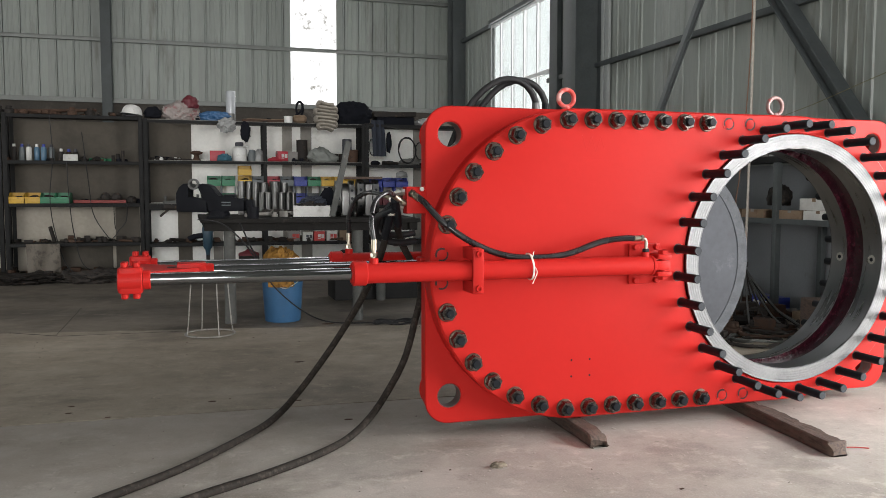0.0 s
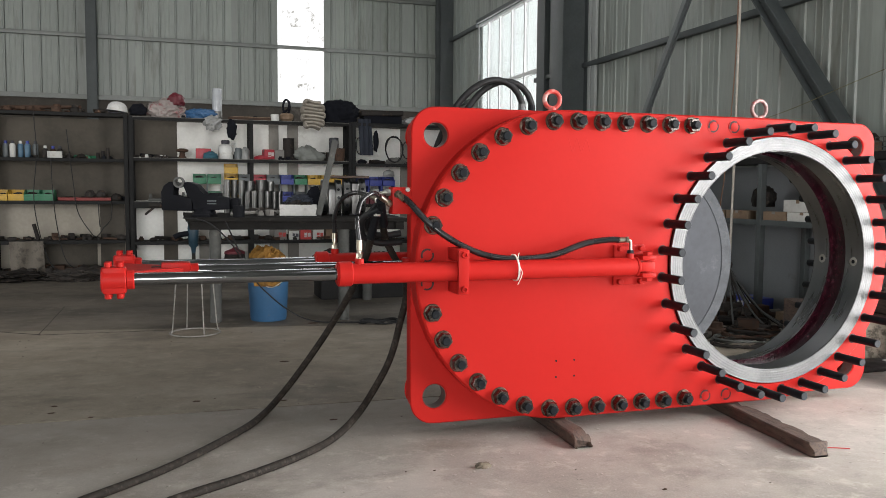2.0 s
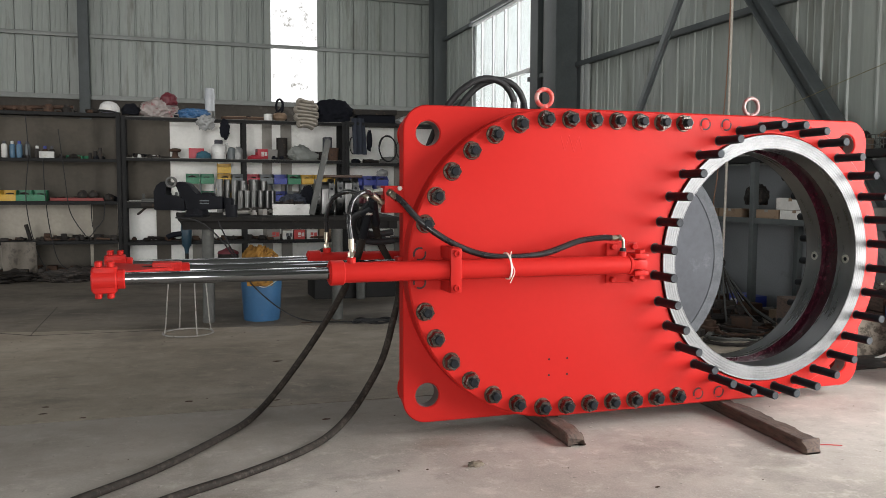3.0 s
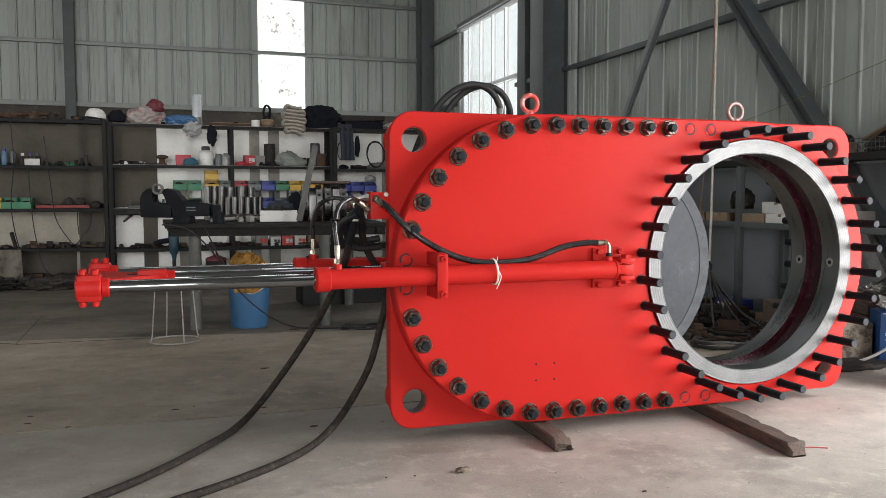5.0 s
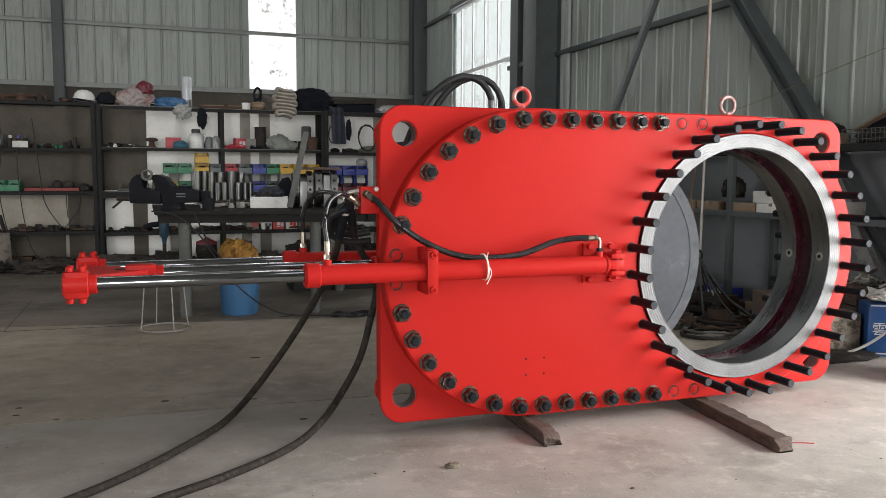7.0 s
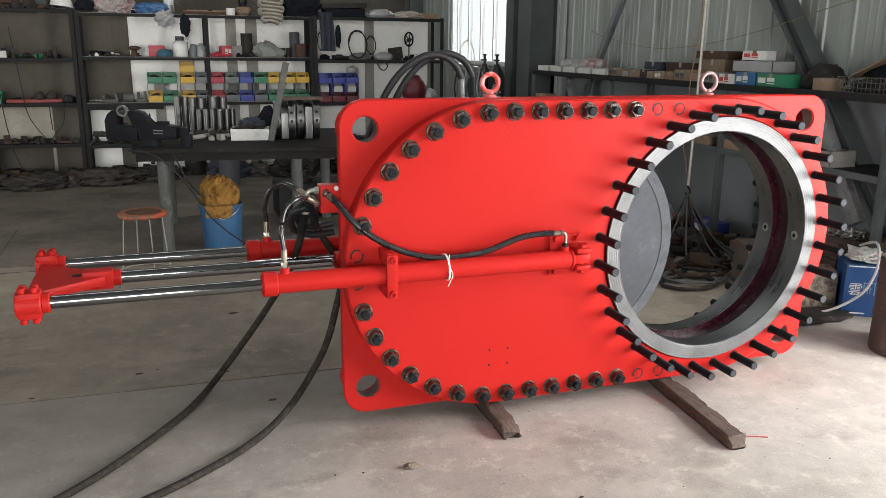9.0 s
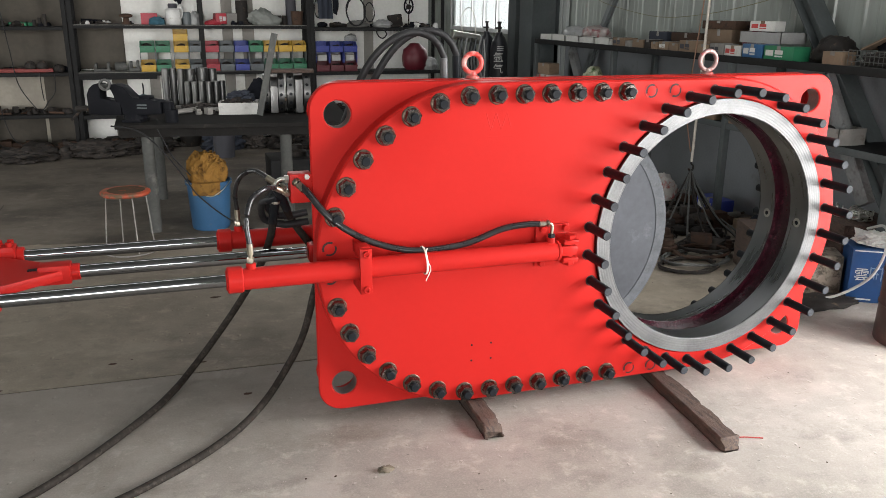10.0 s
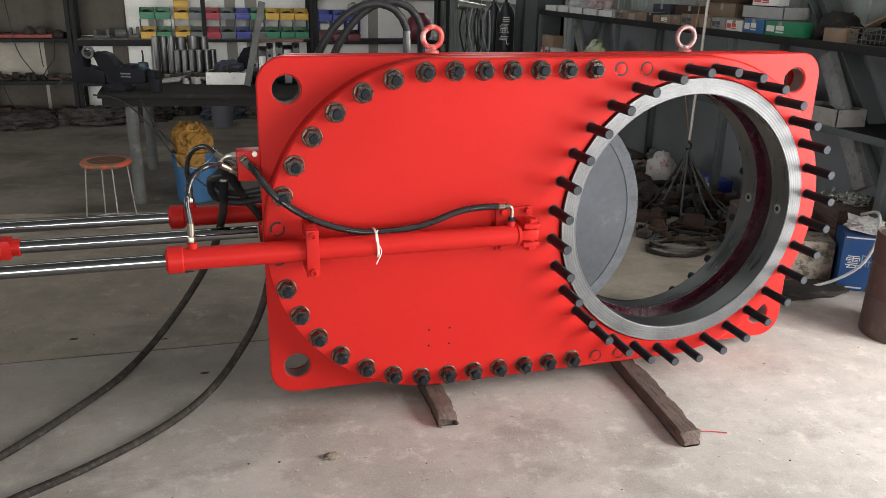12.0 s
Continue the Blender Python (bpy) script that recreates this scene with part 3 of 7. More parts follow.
for i in range(1, 5):
    y = y0 + (y1 - y0) * i / 5
    bm = bmesh.new()
    block(bm, -0.06, 0.0, y - 0.022, y + 0.022, z0 + 0.06, z1 - 0.06, 0.004)
    part("mullion", bm, WHITE_FRAME, root)
bm = bmesh.new()
block(bm, -0.066, 0.004, y0 + 0.06, y1 - 0.06, 2.71, 2.77, 0.004)
part("transom", bm, WHITE_FRAME, root)
for i in range(5):
    for za, zb in ((z0 + 0.06, 2.71), (2.77, z1 - 0.06)):
        ya, yb = y0 + (y1 - y0) * i / 5 + 0.022, y0 + (y1 - y0) * (i + 1) / 5 - 0.022
        bm = bmesh.new()
        block(bm, -0.034, -0.030, ya, yb, za, zb)
        pane = part("pane", bm, GLASS, root)
        pane.visible_shadow = False


def daylight_backdrop(name, corners, base, leaves, power, scale):
    """Plain bright distance outside an opening: pale sky with a mottle of foliage."""
    m = bpy.data.materials.new(name)
    m.use_nodes = True
    n, l = m.node_tree.nodes, m.node_tree.links
    n.remove(n["Principled BSDF"])
    e, tex, ramp, mix, co = n.new("ShaderNodeEmission"), n.new("ShaderNodeTexNoise"), n.new("ShaderNodeMapRange"), n.new("ShaderNodeMix"), n.new("ShaderNodeTexCoord")
    tex.inputs["Scale"].default_value, tex.inputs["Detail"].default_value, tex.inputs["Roughness"].default_value = scale, 8, 0.7
    l.new(co.outputs["Object"], tex.inputs["Vector"])
    l.new(tex.outputs["Fac"], ramp.inputs["Value"])
    ramp.inputs["From Min"].default_value, ramp.inputs["From Max"].default_value = 0.56, 0.66
    mix.data_type = "RGBA"
    mix.inputs["A"].default_value, mix.inputs["B"].default_value = (*base, 1), (*leaves, 1)
    l.new(ramp.outputs[0], mix.inputs["Factor"])
    l.new(mix.outputs["Result"], e.inputs["Color"])
    e.inputs["Strength"].default_value = power
    l.new(e.outputs[0], n["Material Output"].inputs["Surface"])
    bm = bmesh.new()
    bm.faces.new([bm.verts.new(c) for c in corners])
    return tagged(finish("backdrop", bm, m), "bright overcast daylight and foliage outside", "backdrop", "", "structure")


daylight_backdrop("outside_north", [(0.0, 15.9, 2.0), (4.4, 15.9, 2.0), (4.4, 15.9, 8.0), (0.0, 15.9, 8.0)], (1, 1, 1), (0.28, 0.27, 0.24), 1.25, 5.0)
daylight_backdrop("outside_east", [(7.6, 8, -1), (7.6, 22, -1), (7.6, 22, 8), (7.6, 8, 8)], (0.95, 1, 1), (0.66, 0.70, 0.68), 1.3, 1.1)

# ---- the gate valve ----
AX, AY, ZC = 1.507, 2.967, 0.7015
C2, R_BOLT, R_COVER, R_RING, R_BORE = 1.064, 0.598, 0.643, 0.562, 0.498
FACE, SLAB_F, SLAB_B, BACK = 0.034, 0.120, 0.270, 0.328
SLOT_F, SLOT_B = 0.132, 0.236
valve = thing("gate_valve", AX, AY, 0.0, "large bright red slide gate valve with black studs on timbers", "valve")


def add(name, bm, material, label="", parent=None):
    return part(name, bm, material, parent or valve, label)


OUT = rounded(-0.638, 1.70, ZC - 0.646, ZC + 0.645, 0.10)
lift = [circle(x, ZC + z, 0.050, 40) for x in (-0.535, 1.577) for z in (-0.532, 0.532)]
wide = [circle(x, ZC + z, 0.082, 40) for x in (-0.535, 1.577) for z in (-0.532, 0.532)]
for nm, ya, yb in (("front_slab", SLAB_F, SLOT_F), ("rear_slab", SLOT_B, SLAB_B)):
    bm = bmesh.new()
    plate(bm, OUT if nm == "front_slab" else rounded(-0.60, 1.70, ZC - 0.642, ZC + 0.641, 0.10), (lift if nm == "front_slab" else wide) + [circle(C2, ZC, R_BORE + 0.01)], ya, yb, 0.005)
    add(nm, bm, RED)
bm = bmesh.new()
plate(bm, rounded(-0.622, 1.696, ZC - 0.640, ZC + 0.639, 0.10), wide + [stadium(-0.02, C2, ZC, 0.528)], SLOT_F, SLOT_B, 0.0005)
add("slide_frame", bm, RED)
bm = bmesh.new()
plate(bm, stadium(-0.0195, C2, ZC, 0.5275, 48), [stadium(-0.0195, C2, ZC, 0.522, 48)], SLOT_F + 0.0005, SLOT_B - 0.0005, 0.0003)
groove = add("slide_groove", bm, GREASE, "dark maroon primed slide groove")
for y in (SLOT_F + 0.0006, SLOT_B - 0.0016):
    bm = bmesh.new()
    plate(bm, circle(C2, ZC, 0.5262, 96), [circle(C2, ZC, R_BORE - 0.0002, 96)], y, y + 0.001, 0.0002)
    part("groove_face", bm, GREASE, groove)
for nm, ya, yb in (("front_cover", FACE, SLAB_F), ("rear_cover", SLAB_B, BACK)):
    bm = bmesh.new()
    plate(bm, stadium(0.0, C2 + 0.008, ZC, R_COVER if nm == "front_cover" else 0.597, 48), [circle(C2, ZC, R_RING)], ya, yb, 0.007)
    add(nm, bm, RED)
for nm, ya, sign, deep, port in (("seat_ring", FACE, 1, SLOT_F - FACE, 0.048), ("rear_seat_ring", BACK, -1, BACK - SLOT_B, 0.042)):
    bm = bmesh.new()
    prof = [(0.0, R_RING - 0.0005), (-0.010, R_RING - 0.0005)]
    r = R_RING - 0.002
    for k in range(5):
        prof += [(-0.012, r), (-0.012, r - 0.0065), (-0.0117, r - 0.0074), (-0.0117, r - 0.0100)]
        r -= 0.0113
    prof += [(-0.012, r), (-0.012, R_BORE + 0.003), (-0.009, R_BORE), (deep, R_BORE), (deep, R_BORE + 0.012), (0.0, R_BORE + 0.012)]
    lathe(bm, [(d * 1.0, q) for d, q in prof], (C2, ya, ZC), (0, sign, 0), 128, closed=True)
    ob = add(nm, bm, STEEL, "bright machined steel seat ring with turned grooves")
    bm = bmesh.new()
    lathe(bm, [(-0.005, R_BORE - 0.0006), (deep + 0.0004, R_BORE - 0.0006), (deep + 0.0004, R_BORE + 0.0004), (-0.005, R_BORE + 0.0004)], (C2, ya, ZC), (0, sign, 0), 128, closed=True)
    add("bore_liner", bm, BORE, "dull turned steel bore", ob)
    for ang in (-2, 178):
        bm = bmesh.new()
        c, s = math.cos(radians(ang)), math.sin(radians(ang))
        lathe(bm, [(0, 0.0098), (0.002, 0.0098), (0.002, 0.0)], (C2 + c * (R_BORE - 0.001), ya + sign * 0.048, ZC + s * (R_BORE - 0.001)), (-c, 0, -s), 16)
        add("grease_port", bm, BLACK_OX, "", ob)
        bm = bmesh.new()
        lathe(bm, [(0.0, 0.010), (0.0012, 0.010), (0.0012, 0.0215), (0.0, 0.022)], (C2 + c * (R_BORE - 0.0015), ya + sign * 0.048, ZC + s * (R_BORE - 0.0015)), (-c, 0, -s), 11, closed=True)
        add("port_face", bm, ZINC, "bright filed ring round a grease port", ob)

BARE_HOLE = surface("bare_torch_cut_steel", (0.17, 0.125, 0.115), 0.6, 0.2, gloss=0.3, vary=0.3, scale=18, fine=90, bump=0.4, stain=(0.26, 0.06, 0.05), stain_at=0.62)
for x in (-0.535, 1.577):
    for z in (-0.532, 0.532):
        bm = bmesh.new()
        lathe(bm, [(0.006, 0.0497), (0.011, 0.0560), (0.066, 0.0560), (0.066, 0.0488), (0.006, 0.0488)], (x, SLAB_F, ZC + z), (0, 1, 0), 40, closed=True)
        add("lifting_hole", bm, BARE_HOLE, "bare grey-brown wall of a lifting hole")

# the slide, drawn about half across the bore
SL = 0.905
bm = bmesh.new()
plate(bm, stadium(-0.02, SL - 0.50, ZC, 0.499, 64), [], 0.140, 0.230, 0.004)
slide = add("slide_plate", bm, GATE, "slate-grey painted slide plate partly across the bore")
bm = bmesh.new()
plate(bm, circle(SL - 0.50, ZC, 0.4975, 128), [circle(SL - 0.50, ZC, 0.448, 128)], 0.1375, 0.2325, 0.001)
add("slide_rim", bm, GATE_RIM, "scuffed grey rim", slide)

# bolts, plugs and studs
bm = bmesh.new()
hexagon(bm, (0, -0.003, 0), (0, -1, 0), 0.058, 0.031, 0.24)
proto_nut = bm
bm = bmesh.new()
lathe(bm, [(0, 0.0175), (0.047, 0.0175), (0.050, 0.0145), (0.050, 0.0)], (0, 0, 0), (0, -1, 0), 18)
proto_end = bm
spots = []
for k in range(1, 8):
    for sgn in (1, -1):
        a = radians(180 - sgn * (5.625 + 11.25 * k))
        spots.append((R_BOLT * math.cos(a), R_BOLT * math.sin(a)))
for k in range(1, 7):
    for sgn in (1, -1):
        spots.append((-0.058 + 0.109 * k, sgn * R_BOLT))
bm = bmesh.new()
lathe(bm, [(0, 0.0375), (0.0026, 0.0355), (0.0036, 0.0345), (0.0036, 0.0)], (0, 0, 0), (0, -1, 0), 24)
proto_washer = bm
nut0 = end0 = None
rng = random.Random(4)
for x, z in spots:
    at = (x, FACE, ZC + z)
    turn = (0, radians(rng.uniform(0, 60)), 0)
    if nut0 is None:
        nut0 = finish("nut", proto_nut, NUT, valve, at=at)
        end0 = finish("bolt_end", proto_end, BLACK_OX, nut0)
        wash0 = finish("washer", proto_washer, WASHER, nut0)
    else:
        o = again("nut", nut0, valve, at, turn)
        again("bolt_end", end0, o, (0, 0, 0))
        again("washer", wash0, o, (0, 0, 0))
bm = bmesh.new()
lathe(bm, [(0, 0.030), (0.0016, 0.030), (0.0016, 0.027), (0.0005, 0.0255), (0.0005, 0.0158), (0.003, 0.020), (0.004, 0.015), (0.004, 0.0)], (0, 0, 0), (0, -1, 0), 24)
plug0 = None
GROOVE = surface("dark_red_groove", (0.02, 0.004, 0.004), 0.7, vary=0.2, scale=30, fine=100, bump=0.2)
plugs = [(-R_BOLT * math.cos(radians(5.625)), s * R_BOLT * math.sin(radians(5.625)) * (0.95)) for s in (1, -1)]
plugs += [(x, s * R_BOLT) for x in (0.708, 0.817) for s in (1, -1)]
for x, z in plugs:
    at = (x, FACE, ZC + z)
    plug0 = finish("plug", bm, RED, valve, at=at) if plug0 is None else again("plug", plug0, valve, at).data and plug0
for x, z in plugs:
    bm = bmesh.new()
    for a0 in (60, 240):
        for k in range(12):
            a, b = radians(a0 + 12 * k), radians(a0 + 12 * k + 12)
            q = [(math.cos(t) * r, -0.0022, math.sin(t) * r) for t, r in ((a, 0.0195), (b, 0.0195), (b, 0.0272), (a, 0.0272))]
            bm.faces.new([bm.verts.new(v) for v in q])
    o = part("plug_slot", bm, GROOVE, valve)
    o.location = (x, FACE, ZC + z)
bm = bmesh.new()
lathe(bm, [(-0.02, 0.0185), (0.1458, 0.0185), (0.148, 0.0163)], (0, 0, 0), (0, -1, 0), 20)
stud_bm = bm
bm = bmesh.new()
lathe(bm, [(0.1476, 0.0166), (0.1483, 0.0160), (0.1483, 0.0)], (0, 0, 0), (0, -1, 0), 20)
tip_bm = bm
# Flat dark ring: shade of the gap round each stud, put in as colour.
bm = bmesh.new()
lathe(bm, [(-0.001, 0.0232), (0.0004, 0.0232), (0.0004, 0.0187), (-0.001, 0.0187)], (0, 0, 0), (0, -1, 0), 24, closed=True)
gap_bm = bm
stud0 = None
for k in range(32):
    a = radians(5.625 + 11.25 * k)
    for y, turn in ((FACE, None), (BACK, (0, 0, math.pi))):
        at = (C2 + R_BOLT * math.cos(a), y, ZC + R_BOLT * math.sin(a))
        if stud0 is None:
            stud0 = finish("stud", stud_bm, BLACK_OX, valve, at=at, smooth=22)
            tip0 = finish("stud_tip", tip_bm, STUD_END, stud0, smooth=20)
            gap0 = finish("hole_lip", gap_bm, GROOVE, valve, at=at)
        else:
            o = again("stud", stud0, valve, at, turn)
            again("stud_tip", tip0, o, (0, 0, 0))
            if turn is None:
                again("hole_lip", gap0, valve, at)
for x in (-0.03, 0.054):
    for z in (-0.397, -0.465):
        bm = bmesh.new()
        lathe(bm, [(0, 0.0045), (0.0008, 0.0045), (0.0008, 0.0)], (x, FACE, ZC + z), (0, -1, 0), 10)
        add("screw_hole", bm, BLACK_OX, "small drilled hole")

# faint round casting mark on the cover
bm = bmesh.new()
for u0, v0, u1, v1 in ((-0.05, 0.045, -0.03, -0.02), (-0.03, -0.02, -0.01, 0.045), (-0.01, 0.045, 0.012, -0.02), (0.012, -0.02, 0.034, 0.045), (0.034, 0.045, 0.05, -0.01), (-0.045, -0.045, 0.045, -0.045)):
    rod(bm, (0.058 + u0, FACE + 0.0062, ZC + 0.487 + v0), (0.058 + u1, FACE + 0.0062, ZC + 0.487 + v1), 0.0066, 14)
add("casting_mark", bm, RED, "faint raised mark under the paint")

# lifting eyes
EYE_BARE = surface("scraped_red_enamel", (0.25, 0.155, 0.145), 0.42, 0.2, vary=0.25, scale=16, fine=120, bump=0.25, stain=(0.45, 0.07, 0.06), stain_at=0.56)
for x, R, r in ((0.012, 0.0360, 0.0100), (1.081, 0.0400, 0.0095)):
    bm = bmesh.new()
    y, z = 0.20, ZC + 0.645
    lathe(bm, [(0, 0.026), (0.008, 0.026), (0.013, 0.016), (0.024, 0.014)], (x, y, z), (0, 0, 1), 20)
    grid = []
    for i in range(36):
        t = i * math.tau / 36
        grid.append([bm.verts.new((x + (R + r * math.cos(u * math.tau / 12)) * math.sin(t), y + r * math.sin(u * math.tau / 12), z + 0.057 + (R + r * math.cos(u * math.tau / 12)) * math.cos(t))) for u in range(12)])
    for i in range(36):
        for u in range(12):
            g, h = grid[i], grid[(i + 1) % 36]
            bm.faces.new((g[u], h[u], h[(u + 1) % 12], g[(u + 1) % 12]))
    add("lifting_eye", bm, RED_WORN if x < 1 else EYE_BARE, "worn red lifting eye bolt" if x < 1 else "scraped lifting eye bolt, half bare steel")

# stem housing on the body's end and the two hydraulic cylinders
bm = bmesh.new()
block(bm, -0.648, -0.620, 0.168, 0.232, ZC - 0.034, ZC + 0.034, 0.006)
add("stem_gland", bm, RED)
HEAD = -1.77
for nm, y, front in (("cylinder", -0.055, True), ("cylinder", 0.455, False)):
    bm = bmesh.new()
    rod(bm, (-0.915, y, ZC), (0.275, y, ZC), 0.0385, 28, 0.002)
    cyl_ob = add(nm, bm, RED, "red hydraulic cylinder barrel")
    bm = bmesh.new()
    rod(bm, (-0.968, y, ZC), (-0.914, y, ZC), 0.0465, 28, 0.004)
    rod(bm, (-0.972, y, ZC), (-0.966, y, ZC), 0.036, 24, 0.001)
    part("gland_cap", bm, RED, cyl_ob)
    bm = bmesh.new()
    rod(bm, (0.274, y, ZC), (0.290, y, ZC), 0.041, 28, 0.004)
    block(bm, 0.285, 0.365, y - 0.022, y + 0.022, ZC - 0.021, ZC + 0.021, 0.010)
    part("rod_eye", bm, RED, cyl_ob)
    side = 1 if front else -1
    bm = bmesh.new()
    base = FACE if front else BACK
    for za, zb in ((0.026, 0.046), (-0.046, -0.026)):
        block(bm, 0.300, 0.366, min(base, y - side * 0.028), max(base, y - side * 0.028), ZC + za, ZC + zb, 0.006)
    block(bm, 0.225, 0.372, min(base, base - side * 0.014), max(base, base - side * 0.014), ZC - 0.085, ZC + 0.085, 0.004)
    lug = part("clevis", bm, RED, valve)
    bm = bmesh.new()
    rod(bm, (0.338, y, ZC - 0.060), (0.338, y, ZC + 0.058), 0.015, 16, 0.002)
    hexagon(bm, (0.338, y, ZC + 0.046), (0, 0, 1), 0.040, 0.0158)
    hexagon(bm, (0.338, y, ZC - 0.046), (0, 0, -1), 0.040, 0.0158)
    part("clevis_pin", bm, RED, lug)
    for x in (0.250, 0.350):
        for z in (0.070, -0.070):
            bm = bmesh.new()
            rod(bm, (x, base - side * 0.012, ZC + z), (x, base - side * 0.034, ZC + z), 0.0125, 16, 0.002)
            lathe(bm, [(0, 0.006), (0.0008, 0.006), (0.0008, 0.0)], (x, base - side * 0.0340, ZC + z), (0, -side, 0), 6)
            part("cap_screw", bm, RED, lug)
    # saddle that clamps the barrel to the cover
    bm = bmesh.new()
    x0, x1 = -0.512, -0.468
    ya, yb = y - side * 0.050, base
    block(bm, x0, x1, min(ya, ya + side * 0.020), max(ya, ya + side * 0.020), ZC - 0.085, ZC + 0.085, 0.004)
    for z in (0.064, -0.064):
        block(bm, x0 + 0.003, x1 - 0.003, min(ya + side * 0.018, yb), max(ya + side * 0.018, yb), ZC + z - 0.024, ZC + z + 0.024, 0.004)
    sad = part("clamp", bm, RED, valve)
    for z in (0.066, -0.066):
        bm = bmesh.new()
        lathe(bm, [(0, 0.013), (0.010, 0.013), (0.012, 0.011), (0.012, 0.0065), (0.006, 0.006), (0.006, 0.0)], ((x0 + x1) / 2, ya, ZC + z), (0, -side, 0), 18)
        part("cap_screw", bm, RED, sad)
    # port bosses and the rod with its head
    for x, z in ((-0.885, 0.036), (0.255, 0.036)):
        bm = bmesh.new()
        rod(bm, (x, y, ZC + z - 0.004), (x, y, ZC + z + 0.020), 0.017, 18, 0.002)
        part("port_boss", bm, RED, cyl_ob)
    bm = bmesh.new()
    rod(bm, (HEAD + 0.09, y, ZC), (-0.965, y, ZC), 0.0225, 28)
    part("piston_rod", bm, CHROME, valve, "polished chrome piston rod")

# the yoke that joins both rods to the slide stem
bm = bmesh.new()
outline = [(HEAD + 0.02, -0.02), (HEAD + 0.06, 0.02), (HEAD + 0.265, 0.165), (HEAD + 0.265, 0.235), (HEAD + 0.06, 0.38), (HEAD + 0.02, 0.42)]
top = [bm.verts.new((x, y, ZC + 0.017)) for x, y in outline]
low = [bm.verts.new((x, y, ZC - 0.017)) for x, y in outline]
bm.faces.new(top)
bm.faces.new(low[::-1])
for i in range(len(outline)):
    j = (i + 1) % len(outline)
    bm.faces.new((top[i], low[i], low[j], top[j]))
bmesh.ops.bevel(bm, geom=bm.edges[:], offset=0.003, segments=1, affect="EDGES")
yoke = add("yoke", bm, RED, "red welded yoke plate")
bm = bmesh.new()
block(bm, HEAD + 0.185, HEAD + 0.290, 0.164, 0.236, ZC - 0.034, ZC + 0.034, 0.006)
rod(bm, (HEAD + 0.285, 0.2, ZC), (HEAD + 0.318, 0.2, ZC), 0.030, 20, 0.003)
part("stem_block", bm, RED, yoke)
bm = bmesh.new()
block(bm, HEAD + 0.150, HEAD + 0.186, 0.186, 0.214, ZC + 0.0165, ZC + 0.019, 0.0005)
part("yoke_slot", bm, BLACK_OX, yoke)
for y in (-0.055, 0.455):
    bm = bmesh.new()
    rod(bm, (HEAD, y, ZC), (HEAD + 0.080, y, ZC), 0.0445, 28, 0.004)
    rod(bm, (HEAD + 0.079, y, ZC), (HEAD + 0.105, y, ZC), 0.034, 24, 0.003)
    block(bm, HEAD + 0.005, HEAD + 0.078, y - 0.036, y + 0.036, ZC - 0.045, ZC + 0.045, 0.008)
    head = part("rod_head", bm, RED, yoke)
    for x in (0.022, 0.060):
        for yy in (-0.022, 0.0158):
            for sg in (1, -1):
                bm = bmesh.new()
                rod(bm, (HEAD + x, y + yy, ZC + sg * 0.044), (HEAD + x, y + yy, ZC + sg * 0.062), 0.0115, 14, 0.002)
                part("cap_screw", bm, RED, head)
bm = bmesh.new()
rod(bm, (HEAD + 0.31, 0.2, ZC), (-0.655, 0.2, ZC), 0.0235, 28)
add("slide_stem", bm, CHROME, "polished chrome slide stem")

# manifold with fittings and hoses
bm = bmesh.new()
block(bm, -0.715, -0.636, 0.115, 0.185, ZC + 0.215, ZC + 0.322, 0.004)
man = add("manifold", bm, RED, "red hydraulic manifold block")
for z in (0.312, 0.262):
    bm = bmesh.new()
    hexagon(bm, (-0.655, 0.117, ZC + z), (0, -1, 0), 0.018, 0.012)
    part("fixing_screw", bm, ZINC, man)


def fitting(parent, p0, p1, r=0.012, mat=None):
    bm = bmesh.new()
    p0, p1 = Vector(p0), Vector(p1)
    d = p1 - p0
    rod(bm, p0, p1, r * 0.72, 14)
    hexagon(bm, p0 + d * 0.05, d, r * 2.0, d.length * 0.25)
    rod(bm, p0 + d * 0.45, p1, r, 16, 0.001)
    return part("hose_fitting", bm, mat or BRASS, parent, "bright plated hose fitting")


bm = bmesh.new()
hose(bm, [(-0.690, 0.105, ZC + 0.292), (-0.660, 0.060, ZC + 0.262), (-0.60, 0.005, ZC + 0.185), (-0.50, -0.018, ZC + 0.112), (-0.38, -0.02, ZC + 0.060), (-0.26, -0.035, ZC + 0.042),
          (-0.09, -0.03, ZC + 0.052), (0.06, -0.03, ZC + 0.098), (0.16, -0.045, ZC + 0.113), (0.205, -0.052, ZC + 0.112)], 0.0125, 14, 0.012)
h1 = add("pressure_hose", bm, RUBBER_SLEEK, "black rubber hydraulic hose")
fitting(h1, (-0.700, 0.112, ZC + 0.300), (-0.672, 0.076, ZC + 0.272), 0.014)
fitting(h1, (0.247, -0.055, ZC + 0.113), (0.200, -0.052, ZC + 0.112), 0.012)
bm = bmesh.new()
hose(bm, [(0.240, -0.055, ZC + 0.113), (0.252, -0.055, ZC + 0.109), (0.2575, -0.055, ZC + 0.098), (0.258, -0.055, ZC + 0.055)], 0.0065, 10, 0.004)
part("elbow_tube", bm, BRASS, h1)
bm = bmesh.new()
hexagon(bm, (0.257, -0.055, ZC + 0.054), (0, 0, 1), 0.026, 0.0158)
part("port_nut", bm, BLACK_OX, h1)
bm = bmesh.new()
for zz, dy in ((0.0, 0.0), (0.004, 0.002)):
    ring = [(-0.262 + zz + 0.004 * math.cos(t), -0.050 - 0.050 * math.sin(t), ZC + 0.008 - 0.052 * math.cos(t)) for t in [k * math.tau / 24 for k in range(25)]]
    hose(bm, ring, 0.0022, 6, 0.008)
